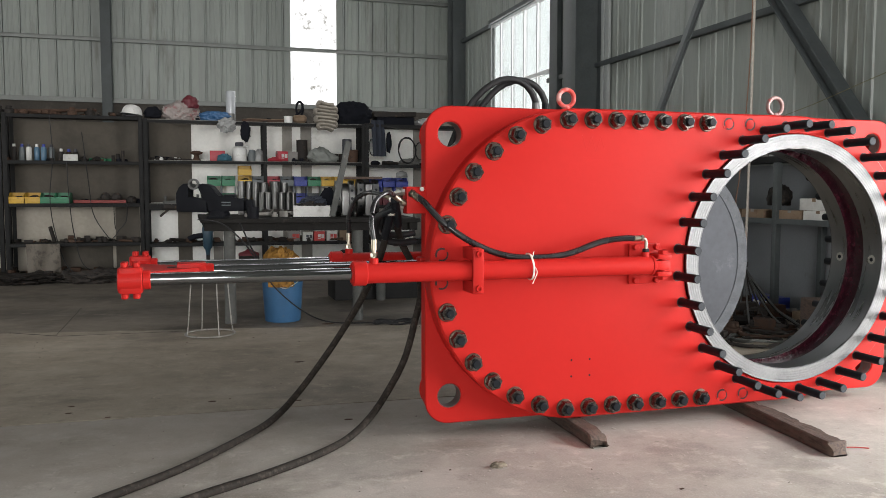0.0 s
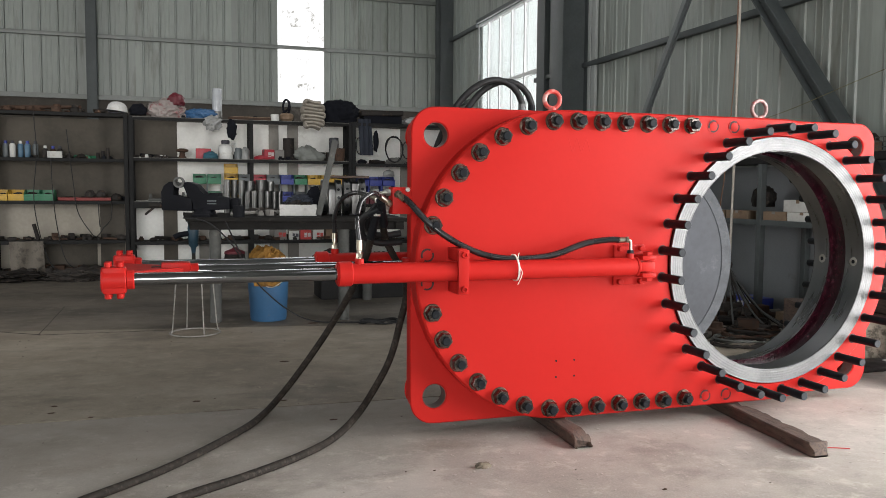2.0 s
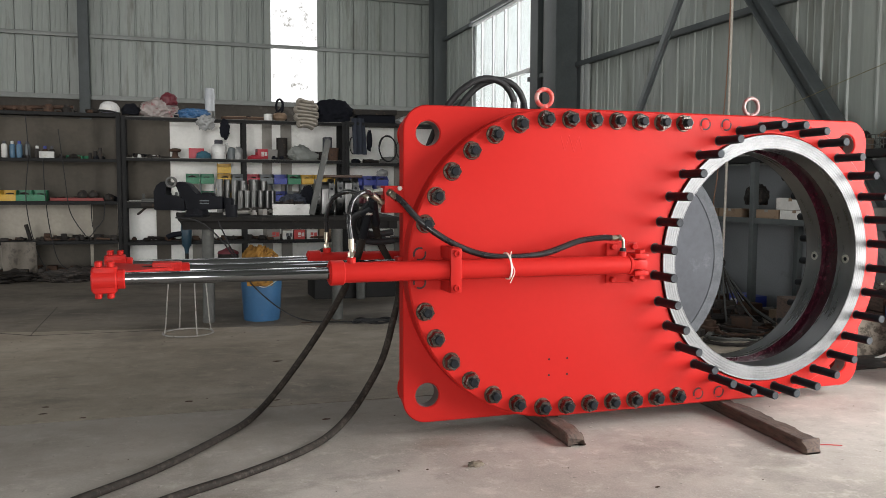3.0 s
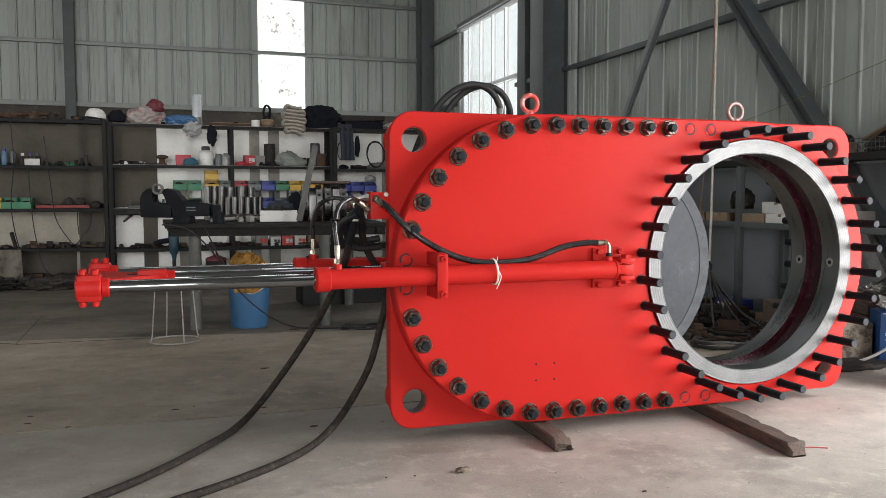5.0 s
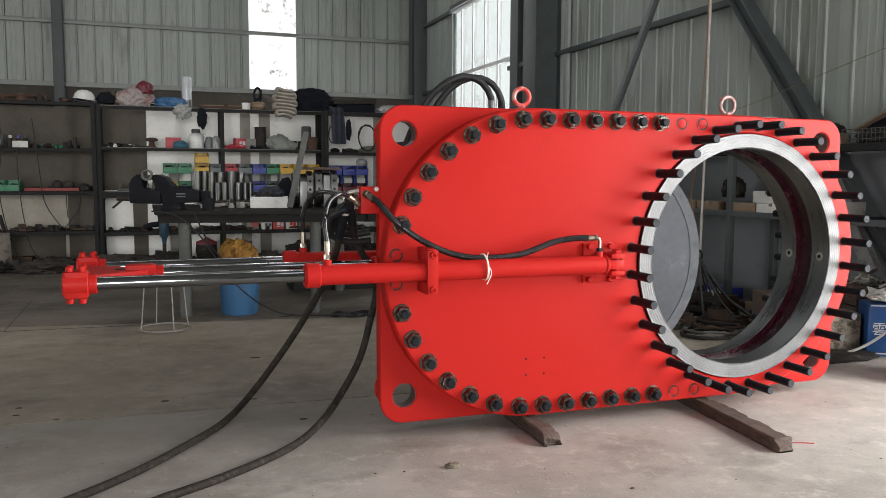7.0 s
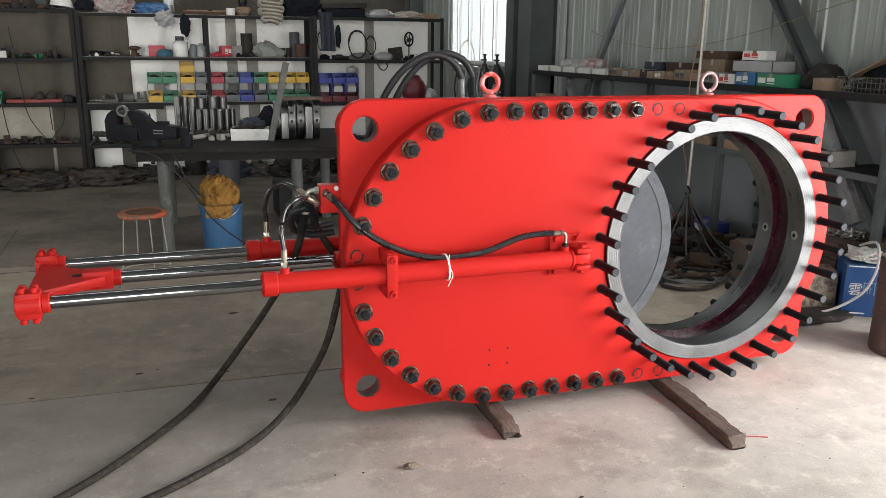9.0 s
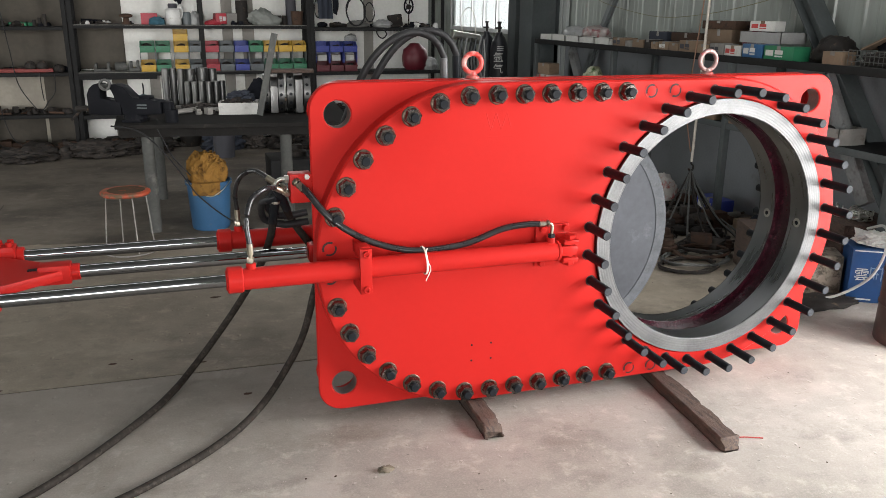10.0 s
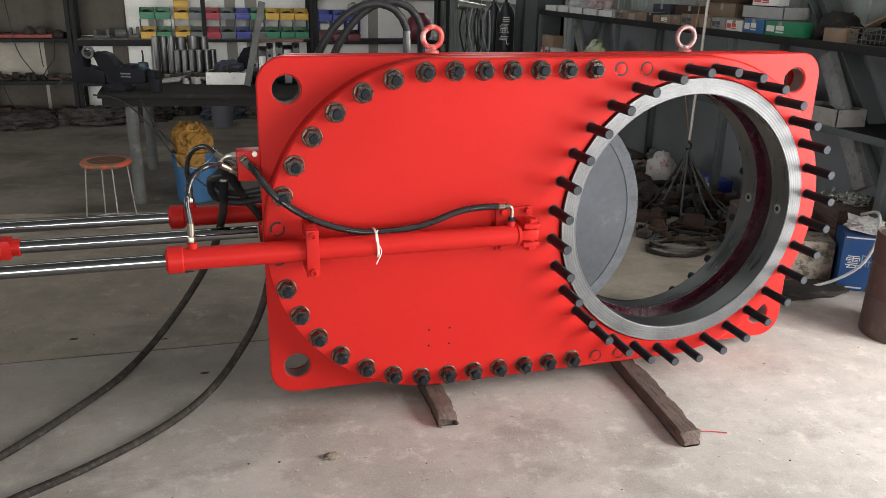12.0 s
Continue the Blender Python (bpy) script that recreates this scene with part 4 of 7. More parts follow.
hose(bm, [(-0.262, -0.098, ZC + 0.02), (-0.270, -0.106, ZC + 0.045), (-0.262, -0.10, ZC + 0.070)], 0.0018, 6, 0.006)
hose(bm, [(-0.260, -0.098, ZC + 0.018), (-0.250, -0.106, ZC - 0.010), (-0.268, -0.104, ZC - 0.055)], 0.0018, 6, 0.006)
add("string_tie", bm, STRING, "white string tied round the cylinder and hose")
for y, zt, lean in ((-0.055, 0.0, 1), (0.455, 0.0, -1)):
    yy = 0.075 if lean == 1 else 0.235
    bm = bmesh.new()
    hose(bm, [(-0.885, y, ZC + 0.12), (-0.890, y * 0.92 + 0.01, ZC + 0.20), (-0.868, y * 0.8 + 0.03, ZC + 0.268), (-0.820, (y + yy) / 2, ZC + 0.298), (-0.775, yy, ZC + 0.288)], 0.0095, 14, 0.01)
    h = add("return_hose", bm, RUBBER_SLEEK, "black rubber hydraulic hose with plated ends")
    fitting(h, (-0.885, y, ZC + 0.055), (-0.885, y, ZC + 0.125), 0.0112)
    fitting(h, (-0.722, 0.112 if lean == 1 else 0.19, ZC + 0.252), (-0.785, yy, ZC + 0.292), 0.0115)
for z, y in ((0.30, 0.15), (0.245, 0.17)):
    bm = bmesh.new()
    hose(bm, [(-0.714, y, ZC + z), (-0.745, y, ZC + z), (-0.762, y, ZC + z - 0.012), (-0.764, y, ZC + z - 0.04)], 0.0085, 10, 0.006)
    hexagon(bm, (-0.716, y, ZC + z), (-1, 0, 0), 0.026, 0.016)
    hexagon(bm, (-0.764, y, ZC + z - 0.022), (0, 0, -1), 0.026, 0.018)
    part("elbow_fitting", bm, ZINC, man, "plated elbow fitting")

# supply hoses: from the manifold down across the floor, and the loops over the top
def world_hose(name, points, r, mat, label, group="supply hoses", wob=0.03):
    bm = bmesh.new()
    hose(bm, points, r, 14, 0.03, wob)
    ob = one(name, bm, mat, (0, 0, 0), label, "hose", group)
    a, b = Vector(points[0]), Vector(points[1])
    bm = bmesh.new()
    rod(bm, a - (b - a) * 0.15, a + (b - a) * 0.55, r * 1.16, 16, 0.002)
    part("end_ferrule", bm, BLACK_OX, ob, "crimped steel ferrule")
    return ob


SUPPLY = "thick black rubber supply hose trailing over the concrete floor"
world_hose("supply_hose", [(0.745, 3.18, 0.90), (0.735, 3.30, 0.74), (0.70, 3.45, 0.57), (0.63, 3.62, 0.375), (0.53, 3.70, 0.20), (0.42, 3.68, 0.07), (0.31, 3.52, 0.018),
                           (0.19, 3.31, 0.0158), (-0.06, 2.97, 0.0158), (-0.32, 2.72, 0.0158), (-0.62, 2.46, 0.0158), (-1.05, 2.05, 0.0158)], 0.0150, RUBBER_OLD, SUPPLY)
world_hose("supply_hose", [(0.755, 3.12, 0.95), (0.82, 3.30, 0.80), (0.93, 3.38, 0.60), (0.90, 3.38, 0.42), (0.845, 3.34, 0.275), (0.76, 3.29, 0.155), (0.67, 3.23, 0.065), (0.555, 3.12, 0.018),
                           (0.40, 2.955, 0.0158), (0.20, 2.80, 0.0158), (-0.02, 2.66, 0.0158), (-0.26, 2.47, 0.0158), (-0.7, 2.06, 0.0158)], 0.0150, RUBBER_OLD, SUPPLY)
for dx, dy, hgt in ((0.0, 0.0, 0.0), (0.075, 0.06, 0.005)):
    world_hose("loop_hose", [(1.02 + dx, 3.50 + dy, 0.95), (1.09 + dx, 3.46 + dy, 1.20), (1.165 + dx, 3.44 + dy, 1.37), (1.25 + dx, 3.42 + dy, 1.47 + hgt), (1.35 + dx, 3.42 + dy, 1.512 + hgt), (1.44 + dx, 3.42 + dy, 1.487 + hgt),
                             (1.485 + dx, 3.42 + dy, 1.42 + hgt), (1.49 + dx, 3.42 + dy, 1.35), (1.49 + dx, 3.42 + dy, 1.15)], 0.0150, RUBBER, "thick black hose looped over the back of the valve", "supply hoses", 0.01)
    bm = bmesh.new()
    rod(bm, (1.49 + dx, 3.42 + dy, 1.30), (1.487 + dx, 3.42 + dy, 1.41 + hgt), 0.0165, 18, 0.002)
    ob = one("hose_ferrule", bm, STEEL if dx == 0 else BLACK_OX, (0, 0, 0), "crimped steel ferrule on a black hose", "hose fitting", "supply hoses")
for i, pts in enumerate(([(0.745, 3.13, 0.93), (0.70, 3.20, 0.90), (0.71, 3.26, 0.82), (0.79, 3.27, 0.79), (0.88, 3.28, 0.795)], [(0.75, 3.15, 0.955), (0.72, 3.22, 0.90), (0.74, 3.27, 0.84), (0.80, 3.29, 0.82), (0.88, 3.29, 0.83)])):
    world_hose("return_hose", pts, 0.014, RUBBER, "short black hydraulic hose behind the valve")

# timber bearers
def timber(name, x0, x1, y0, y1, h, skew, broken, seed):
    bm = bmesh.new()
    n = 60
    rng = random.Random(seed)
    rings = []
    for i in range(n):
        y = y0 + (y1 - y0) * i / (n - 1)
        dx = skew * (y - y0)
        ring = []
        for x, z in ((x0, 0.0), (x1, 0.0), (x1, h), (x0, h)):
            yy = y + (broken * rng.uniform(0.1, 1.0) * (1 if z else 0.4) if i == 0 else 0)
            w = 0.005 * noise.noise(Vector((x * 9, y * 7, z * 20 + seed))) + 0.0035 * noise.noise(Vector((x * 30, y * 38, z * 30 + seed)))
            chip = max(0.0, noise.noise(Vector((x * 40, y * 30, seed + 3.0)))) * (0.014 if z else 0.0)
            w += (chip + (0.010 if i == 0 else 0.0)) * (1 if x == x0 else -1)
            dz = (0.013 if i == 0 else 0.0) if broken < 0.02 else h * (0.62, 0.40, 0.30, 0.10, 0.05)[i] * rng.uniform(0.6, 1.15) if i < 5 else 0.0
            dz = dz if z else 0.0
            for cx, cz in (((0.006, 0.0), (0.0, 0.006)) if x == x0 and z == 0 else ((-0.006, 0.0), (0.0, 0.006))[::-1] if x == x1 and z == 0 else ((0.0, -0.006), (-0.006, 0.0)) if x == x1 else ((0.006, 0.0), (0.0, -0.006))):
                ring.append((x + dx + cx + w, yy, z - dz + cz + ((w if x == x0 else -w) * -0.7 if z else 0)))
        rings.append([bm.verts.new(p) for p in ring])
    for a, b in zip(rings, rings[1:]):
        for k in range(len(a)):
            j = (k + 1) % len(a)
            bm.faces.new((a[k], a[j], b[j], b[k]))
    bm.faces.new(rings[0])
    bm.faces.new(rings[-1])
    return one(name, bm, WOOD, (0, 0, 0.0), "grimy dark timber bearer with a broken end under the valve" if broken > 0.02 else "long grimy dark timber bearer under the valve", "timber", "bearers")


timber("timber_bearer", 1.455, 1.535, 2.765, 3.55, 0.054, 0.02, 0.085, 3)
timber("timber_bearer", 2.275, 2.362, 2.415, 3.62, 0.054, 0.10, 0.014, 7)


# ---- shelves along the partition ----
SY0, SY1 = 10.30, 10.74


def shelf_unit(x0, x1, levels, label, bright, mids=(), depth=(SY0, SY1), top=None):
    root = thing("shelf_unit", (x0 + x1) / 2, depth[0], 0, label, "shelf", "shelves along the wall")
    ox, oy = (x0 + x1) / 2, depth[0]
    H = (top or levels[0][0]) + 0.01
    for x in (x0, *mids, x1):
        for y in (depth[0], depth[1] - 0.045):
            bm = bmesh.new()
            s = 1 if x < ox else -1
            block(bm, x - ox - 0.022, x - ox + 0.022, y - oy, y - oy + 0.006, 0, H, 0.001)
            block(bm, x - ox - 0.022 * s - 0.003, x - ox - 0.022 * s + 0.003, y - oy + 0.006, y - oy + 0.045, 0, H, 0.001)
            part("upright", bm, SHELF, root)
    for z, light in levels:
        bm = bmesh.new()
        block(bm, x0 - ox + 0.024, x1 - ox - 0.024, -0.006 if light else 0.008, depth[1] - oy, z - 0.0055 if light else z - 0.022, z, 0.001)
        board = part("shelf_board", bm, SHELF_EDGE if light else SHELF, root)
        bm = bmesh.new()
        block(bm, x0 - ox + 0.024, x1 - ox - 0.024, -0.004, 0.006, z - 0.040, z - 0.006, 0.001)
        part("shelf_lip", bm, SHELF, board)
    return root


shelf_unit(-3.62, -2.16, [(1.90, 0), (1.365, 0), (0.925, 0), (0.43, 0)], "dark steel angle shelf unit with oily parts", False)
shelf_unit(-2.10, -0.64, [(1.90, 0), (1.365, 0), (0.865, 0), (0.40, 0)], "dark steel angle shelf unit with oily parts", False)
shelf_unit(-0.58, 2.07, [(1.875, 1), (1.387, 1), (0.862, 1), (0.375, 0)], "steel angle shelf unit with worn pale boards", True, mids=(0.82,))
shelf_unit(2.12, 3.78, [(1.885, 0), (1.363, 0), (0.835, 0), (0.36, 0)], "dark steel angle shelf unit near the corner", False)

# ---- bench, stool and bucket ----
BENCH_Z = 0.80
bench = thing("workbench", 0.4, 6.4, 0, "heavy steel workbench on thick pipe legs", "workbench")
BX, BY = 0.4, 6.4
corner = [(0.02, 6.23), (1.66, 6.03), (1.80, 7.45), (0.0, 7.66)]
bm = bmesh.new()
tops, lows = [bm.verts.new((x - BX, y - BY, BENCH_Z)) for x, y in corner], [bm.verts.new((x - BX, y - BY, BENCH_Z - 0.03)) for x, y in corner]
bm.faces.new(tops)
bm.faces.new(lows[::-1])
for i in range(4):
    j = (i + 1) % 4
    bm.faces.new((tops[i], lows[i], lows[j], tops[j]))
bmesh.ops.bevel(bm, geom=bm.edges[:], offset=0.003, segments=1, affect="EDGES")
BENCH = surface("oil_blackened_bench", (0.020, 0.019, 0.018), 0.85, gloss=0.06, vary=0.35, scale=7, fine=60, bump=0.4, stain=(0.055, 0.05, 0.044), stain_at=0.66)
part("bench_top", bm, BENCH, bench)
bm = bmesh.new()
for a, b in ((0, 1), (0, 3), (1, 2)):
    p, q = Vector((*corner[a], 0)), Vector((*corner[b], 0))
    d = (q - p).normalized()
    nrm = Vector((-d.y, d.x, 0)) * 0.06
    if (Vector((0.9, 6.85, 0)) - p).dot(nrm) < 0:
        nrm = -nrm
    L = (q - p).length
    vs = block(bm, -L / 2 + 0.02, L / 2 - 0.02, -0.025, 0.025, -0.03, 0.03)
    ang = math.atan2(d.y, d.x)
    bmesh.ops.transform(bm, matrix=Matrix.Translation((p + q) / 2 + nrm + Vector((-BX, -BY, BENCH_Z - 0.061))) @ Matrix.Rotation(ang, 4, "Z"), verts=vs)
part("bench_rail", bm, BENCH, bench)
PIPE = surface("scuffed_grey_pipe", (0.085, 0.087, 0.082), 0.62, 0.15, gloss=0.25, vary=0.3, scale=6, fine=60, bump=0.3, stain=(0.16, 0.155, 0.14), stain_at=0.62)
for x, y in ((0.228, 6.30), (0.276, 7.40), (1.19, 6.18), (1.62, 7.28)):
    bm = bmesh.new()
    rod(bm, (x - BX, y - BY, 0), (x - BX, y - BY, BENCH_Z - 0.031), 0.043, 20, 0.002)
    part("leg", bm, PIPE, bench)

ROD_STEEL = surface("dull_rod_steel", (0.27, 0.26, 0.24), 0.5, 0.2, vary=0.25, scale=20, fine=90, bump=0.2, stain=(0.12, 0.10, 0.08), stain_at=0.6)
stool = thing("stool", 0.07, 5.84, 0, "round stool with a worn red wooden seat on thin steel rods", "stool")
SEAT = surface("worn_red_seat", (0.40, 0.075, 0.035), 0.55, gloss=0.3, vary=0.3, scale=7, fine=70, bump=0.3, stain=(0.13, 0.085, 0.05), stain_at=0.50)
bm = bmesh.new()
lathe(bm, [(0.392, 0.140), (0.394, 0.152), (0.405, 0.160), (0.418, 0.158), (0.424, 0.148), (0.421, 0.10), (0.421, 0.0)], (0, 0, 0), (0, 0, 1), 40)
part("seat", bm, SEAT, stool)
bm = bmesh.new()
lathe(bm, [(0.4205, 0.128), (0.4225, 0.126), (0.4228, 0.06), (0.4228, 0.0)], (0.012, 0.008, 0), (0, 0, 1), 36)
part("seat_wear", bm, surface("bare_worn_board", (0.075, 0.052, 0.034), 0.75, gloss=0.12, vary=0.35, scale=12, fine=80, bump=0.3, stain=(0.34, 0.07, 0.035), stain_at=0.60), stool, "bare brown worn wood showing through the paint")
for k in range(4):
    a = radians(20 + 90 * k)
    c, s = math.cos(a), math.sin(a)
    bm = bmesh.new()
    hose(bm, [(0.10 * c, 0.10 * s, 0.398), (0.128 * c, 0.128 * s, 0.385), (0.138 * c, 0.138 * s, 0.30), (0.158 * c, 0.158 * s, 0.06), (0.168 * c, 0.168 * s, 0.016)], 0.0046, 8, 0.02)
    part("leg", bm, ROD_STEEL, stool)
bm = bmesh.new()
hose(bm, [(0.170 * math.cos(k * math.tau / 36), 0.170 * math.sin(k * math.tau / 36), 0.008) for k in range(37)], 0.0055, 8, 0.03)
part("foot_ring", bm, ROD_STEEL, stool)

bucket = thing("bucket", 0.625, 6.34, 0, "blue plastic bucket stuffed with a yellow rag", "bucket")
BLUE = surface("blue_plastic", (0.035, 0.11, 0.225), 0.5, vary=0.14, scale=7, fine=60, bump=0.15, stain=(0.07, 0.12, 0.2), stain_at=0.68)
bm = bmesh.new()
lathe(bm, [(0, 0.0), (0, 0.132), (0.01, 0.138), (0.335, 0.158), (0.336, 0.168), (0.362, 0.170), (0.364, 0.160), (0.33, 0.150), (0.02, 0.13), (0.02, 0.0)], (0, 0, 0), (0, 0, 1), 40)
part("pail", bm, BLUE, bucket)
bm = bmesh.new()
hose(bm, [(-0.166, 0, 0.34), (-0.15, -0.08, 0.36), (-0.08, -0.155, 0.31), (0.0, -0.18, 0.27), (0.09, -0.155, 0.31), (0.15, -0.08, 0.36), (0.166, 0, 0.34)], 0.004, 8, 0.02)
part("handle", bm, ZINC, bucket)


# ---- materials of the loose things ----
def paint(name, c, rough=0.5, **k):
    return surface(name, c, rough, vary=k.pop("vary", 0.18), scale=k.pop("scale", 9), fine=k.pop("fine", 70), bump=k.pop("bump", 0.2), **k)


YEL, GRN, REDP, GREYP, BLUP, MAR = (paint(n, c, 0.45, stain=s, stain_at=0.68) for n, c, s in (
    ("yellow_plastic", (0.50, 0.30, 0.025), (0.2, 0.14, 0.04)), ("green_plastic", (0.02, 0.16, 0.075), (0.03, 0.07, 0.05)), ("red_plastic", (0.34, 0.02, 0.035), (0.12, 0.03, 0.03)),
    ("grey_plastic", (0.10, 0.115, 0.12), (0.05, 0.05, 0.05)), ("deep_blue_plastic", (0.028, 0.045, 0.26), (0.03, 0.04, 0.09)), ("maroon_plastic", (0.11, 0.012, 0.02), (0.05, 0.02, 0.02))))
CARD = paint("brown_cardboard", (0.20, 0.14, 0.092), 0.85, each=0.2, stain=(0.14, 0.09, 0.055), stain_at=0.62)
CARD_GREY = paint("grey_cardboard", (0.22, 0.21, 0.195), 0.85, each=0.2, stain=(0.16, 0.14, 0.12), stain_at=0.62)
PAPER = paint("white_paper", (0.52, 0.52, 0.495), 0.8, each=0.08, stain=(0.42, 0.38, 0.33), stain_at=0.66)
INK = paint("printed_red", (0.42, 0.05, 0.045), 0.7)
INK_D = paint("dark_print", (0.05, 0.05, 0.06), 0.7)
OILY = paint("oily_dark_iron", (0.026, 0.023, 0.021), 0.6, gloss=0.15, scale=14, each=0.3, stain=(0.10, 0.07, 0.05), stain_at=0.62)
RUST = paint("rusty_iron", (0.062, 0.038, 0.027), 0.8, gloss=0.15, scale=14, each=0.3, stain=(0.04, 0.03, 0.025), stain_at=0.58)
TURNED = paint("turned_parts_steel", (0.15, 0.15, 0.146), 0.42, metal=1.0, scale=12, each=0.15)
BLACKC = paint("black_cloth", (0.012, 0.013, 0.017), 0.9, gloss=0.06, scale=10, bump=0.5)
BLUEC = paint("dusty_navy_cloth", (0.024, 0.029, 0.042), 0.9, scale=10, bump=0.5)
CANVAS = paint("beige_canvas", (0.33, 0.30, 0.255), 0.9, scale=12, bump=0.6, stain=(0.2, 0.17, 0.14), stain_at=0.62)
RAG = paint("yellow_rag", (0.25, 0.130, 0.030), 0.85, gloss=0.2, scale=9, bump=0.8, stain=(0.10, 0.05, 0.014), stain_at=0.55)
REDRAG = paint("faded_red_plastic_bag", (0.27, 0.235, 0.22), 0.35, scale=7, bump=0.6, stain=(0.20, 0.04, 0.045), stain_at=0.57)
FILM_M = paint("cloudy_plastic_film", (0.27, 0.275, 0.27), 0.35, scale=9, bump=0.5, stain=(0.2, 0.2, 0.19), stain_at=0.6)
SKYB = paint("sky_blue_plastic", (0.03, 0.10, 0.22), 0.35, scale=9, bump=0.4)
WHITEP = paint("white_plastic", (0.62, 0.62, 0.60), 0.4, stain=(0.35, 0.32, 0.28), stain_at=0.62)
VISE_M = paint("dark_navy_vise_paint", (0.007, 0.0075, 0.010), 0.6, gloss=0.12, scale=14, stain=(0.018, 0.018, 0.02), stain_at=0.67)
GASB = paint("black_gas_bottle_paint", (0.014, 0.015, 0.018), 0.35, scale=6, stain=(0.06, 0.06, 0.06), stain_at=0.7)
SMOKE = paint("smoky_clear_plastic", (0.40, 0.42, 0.44), 0.15, bump=0.1)
SACKING = paint("oily_brown_sacking", (0.045, 0.036, 0.030), 0.9, scale=10, bump=0.6, stain=(0.02, 0.018, 0.016), stain_at=0.52)
rnd = random.Random(11)


def carton(x, y, z, w, d, h, mat=None, rz=0.0, label="small brown cardboard carton on a shelf", name="carton", mark=None, group="cartons on the shelves", face="y"):
    root = thing(name, x, y, z, label, "box", group, rz)
    bm = bmesh.new()
    block(bm, -w / 2, w / 2, -d / 2, d / 2, 0, h, min(0.004, h * 0.05))
    body = part("carton_body", bm, mat or CARD, root)
    bm = bmesh.new()
    block(bm, -w / 2 - 0.0012, w / 2 + 0.0012, -0.018, 0.018, h * 0.72, h + 0.0015, 0.0005)
    part("tape", bm, CARD_GREY if mat is not PAPER else CARD, root)
    if mark:
        for u, v0, v1 in ((0.30, 0.30, 0.70), (-0.02, 0.42, 0.72), (-0.02, 0.24, 0.34)):
            bm = bmesh.new()
            if face == "y":
                block(bm, (u - 0.13) * w, (u + 0.13) * w, -d / 2 - 0.002, -d / 2 - 0.0005, h * v0, h * v1)
            else:
                block(bm, -w / 2 - 0.002, -w / 2 - 0.0005, (u - 0.13) * d, (u + 0.13) * d, h * v0, h * v1)
            part("printed_bar", bm, mark, body)
    return root


def pot(name, x, y, z, profile, mat, label, category, group="", seg=24):
    bm = bmesh.new()
    lathe(bm, [(h, r) for r, h in profile], (0, 0, 0), (0, 0, 1), seg)
    return one(name, bm, mat, (x, y, z), label, category, group)


def heap(name, x, y, z, sx, sy, sz, mat, label, category, seed=1, rough=0.35, freq=3.0, fold=0.25, rz=0.0, group="", sub=4):
    bm = bmesh.new()
    lump(bm, sx, sy, sz, seed, rough * 0.6, freq * 0.75, max(sub, 4), True, fold * 0.7)
    low = min(v.co.z for v in bm.verts)
    bmesh.ops.translate(bm, vec=(0, 0, -low), verts=bm.verts)
    return one(name, bm, mat, (x, y, z), label, category, group, rz, smooth=70)


def scraps(name, x0, x1, y0, y1, z, count, size, mats, label, seed, kind="stuff"):
    """An uncountable litter of offcuts, bolts, rods and lumps on one surface."""
    r = random.Random(seed)
    for i, mat in enumerate(mats):
        bm = bmesh.new()
        for _ in range(count // len(mats)):
            x, y, s = r.uniform(x0, x1), r.uniform(y0, y1), size * r.uniform(0.4, 1.3)
            q = r.random()
            a = r.uniform(0, math.tau)
            c, d = math.cos(a), math.sin(a)
            if q < 0.35:
                L, rr = s * r.uniform(1.2, 3.5), s * r.uniform(0.10, 0.22)
                rod(bm, (x - c * L / 2, y - d * L / 2 * 0.5, z + rr), (x + c * L / 2, y + d * L / 2 * 0.5, z + rr * r.uniform(1, 2)), rr, 8)
            elif q < 0.6:
                lathe(bm, [(0, s * 0.45), (s * 0.4, s * 0.45), (s * 0.45, s * 0.3), (s * 0.7, s * 0.28)], (x, y, z), (0, 0, 1), 10)
            elif q < 0.85:
                block(bm, x - s * 0.5, x + s * 0.5, y - s * 0.35, y + s * 0.35, z, z + s * r.uniform(0.25, 0.8), s * 0.05, Matrix.Rotation(a, 4, "Z"))
            else:
                vs = lump(bm, s * 0.7, s * 0.6, s * 0.4, r.randint(0, 99), 0.4, 3, 2)
                bmesh.ops.translate(bm, vec=(x, y, z), verts=vs)
        ob = finish(name, bm, mat)
        tagged(ob, label, "clutter", "", kind)


# ---- on the shelves: top boards ----
T2, T1, T3 = 1.878, 1.903, 1.888
scraps("iron_litter", -3.4, -0.7, 10.36, 10.66, T1, 46, 0.10, (OILY, RUST), "oily iron offcuts and rods along a top shelf", 21)
for k in range(3):
    bm = bmesh.new()
    rod(bm, (-3.3 + 0.3 * k, 10.5 + 0.05 * k, T1 + 0.03), (-1.7 + 0.28 * k, 10.62 - 0.04 * k, T1 + 0.055 + 0.01 * k), 0.014 + 0.004 * k, 10)
    one("iron_bar", bm, RUST, (0, 0, 0), "long rusty iron bar lying on the top shelf", "bar", "iron bars")
helmet = thing("hard_hat", -0.74, 10.44, T1, "dirty white hard hat with a chin strap on the top shelf", "helmet")
bm = bmesh.new()
lathe(bm, [(0.035, 0.128), (0.045, 0.118), (0.095, 0.108), (0.135, 0.075), (0.15, 0.03), (0.152, 0.0)], (0, 0, 0), (0.12, 0, 1), 28)
part("shell", bm, WHITEP, helmet)
bm = bmesh.new()
hose(bm, [(-0.11, -0.02, 0.05), (-0.06, -0.12, 0.01), (0.05, -0.13, 0.008), (0.11, -0.03, 0.05)], 0.005, 6)
part("strap", bm, INK_D, helmet)
heap("work_glove", -0.50, 10.45, T1, 0.10, 0.09, 0.075, BLACKC, "crumpled black work gloves on the top shelf", "glove", 5)
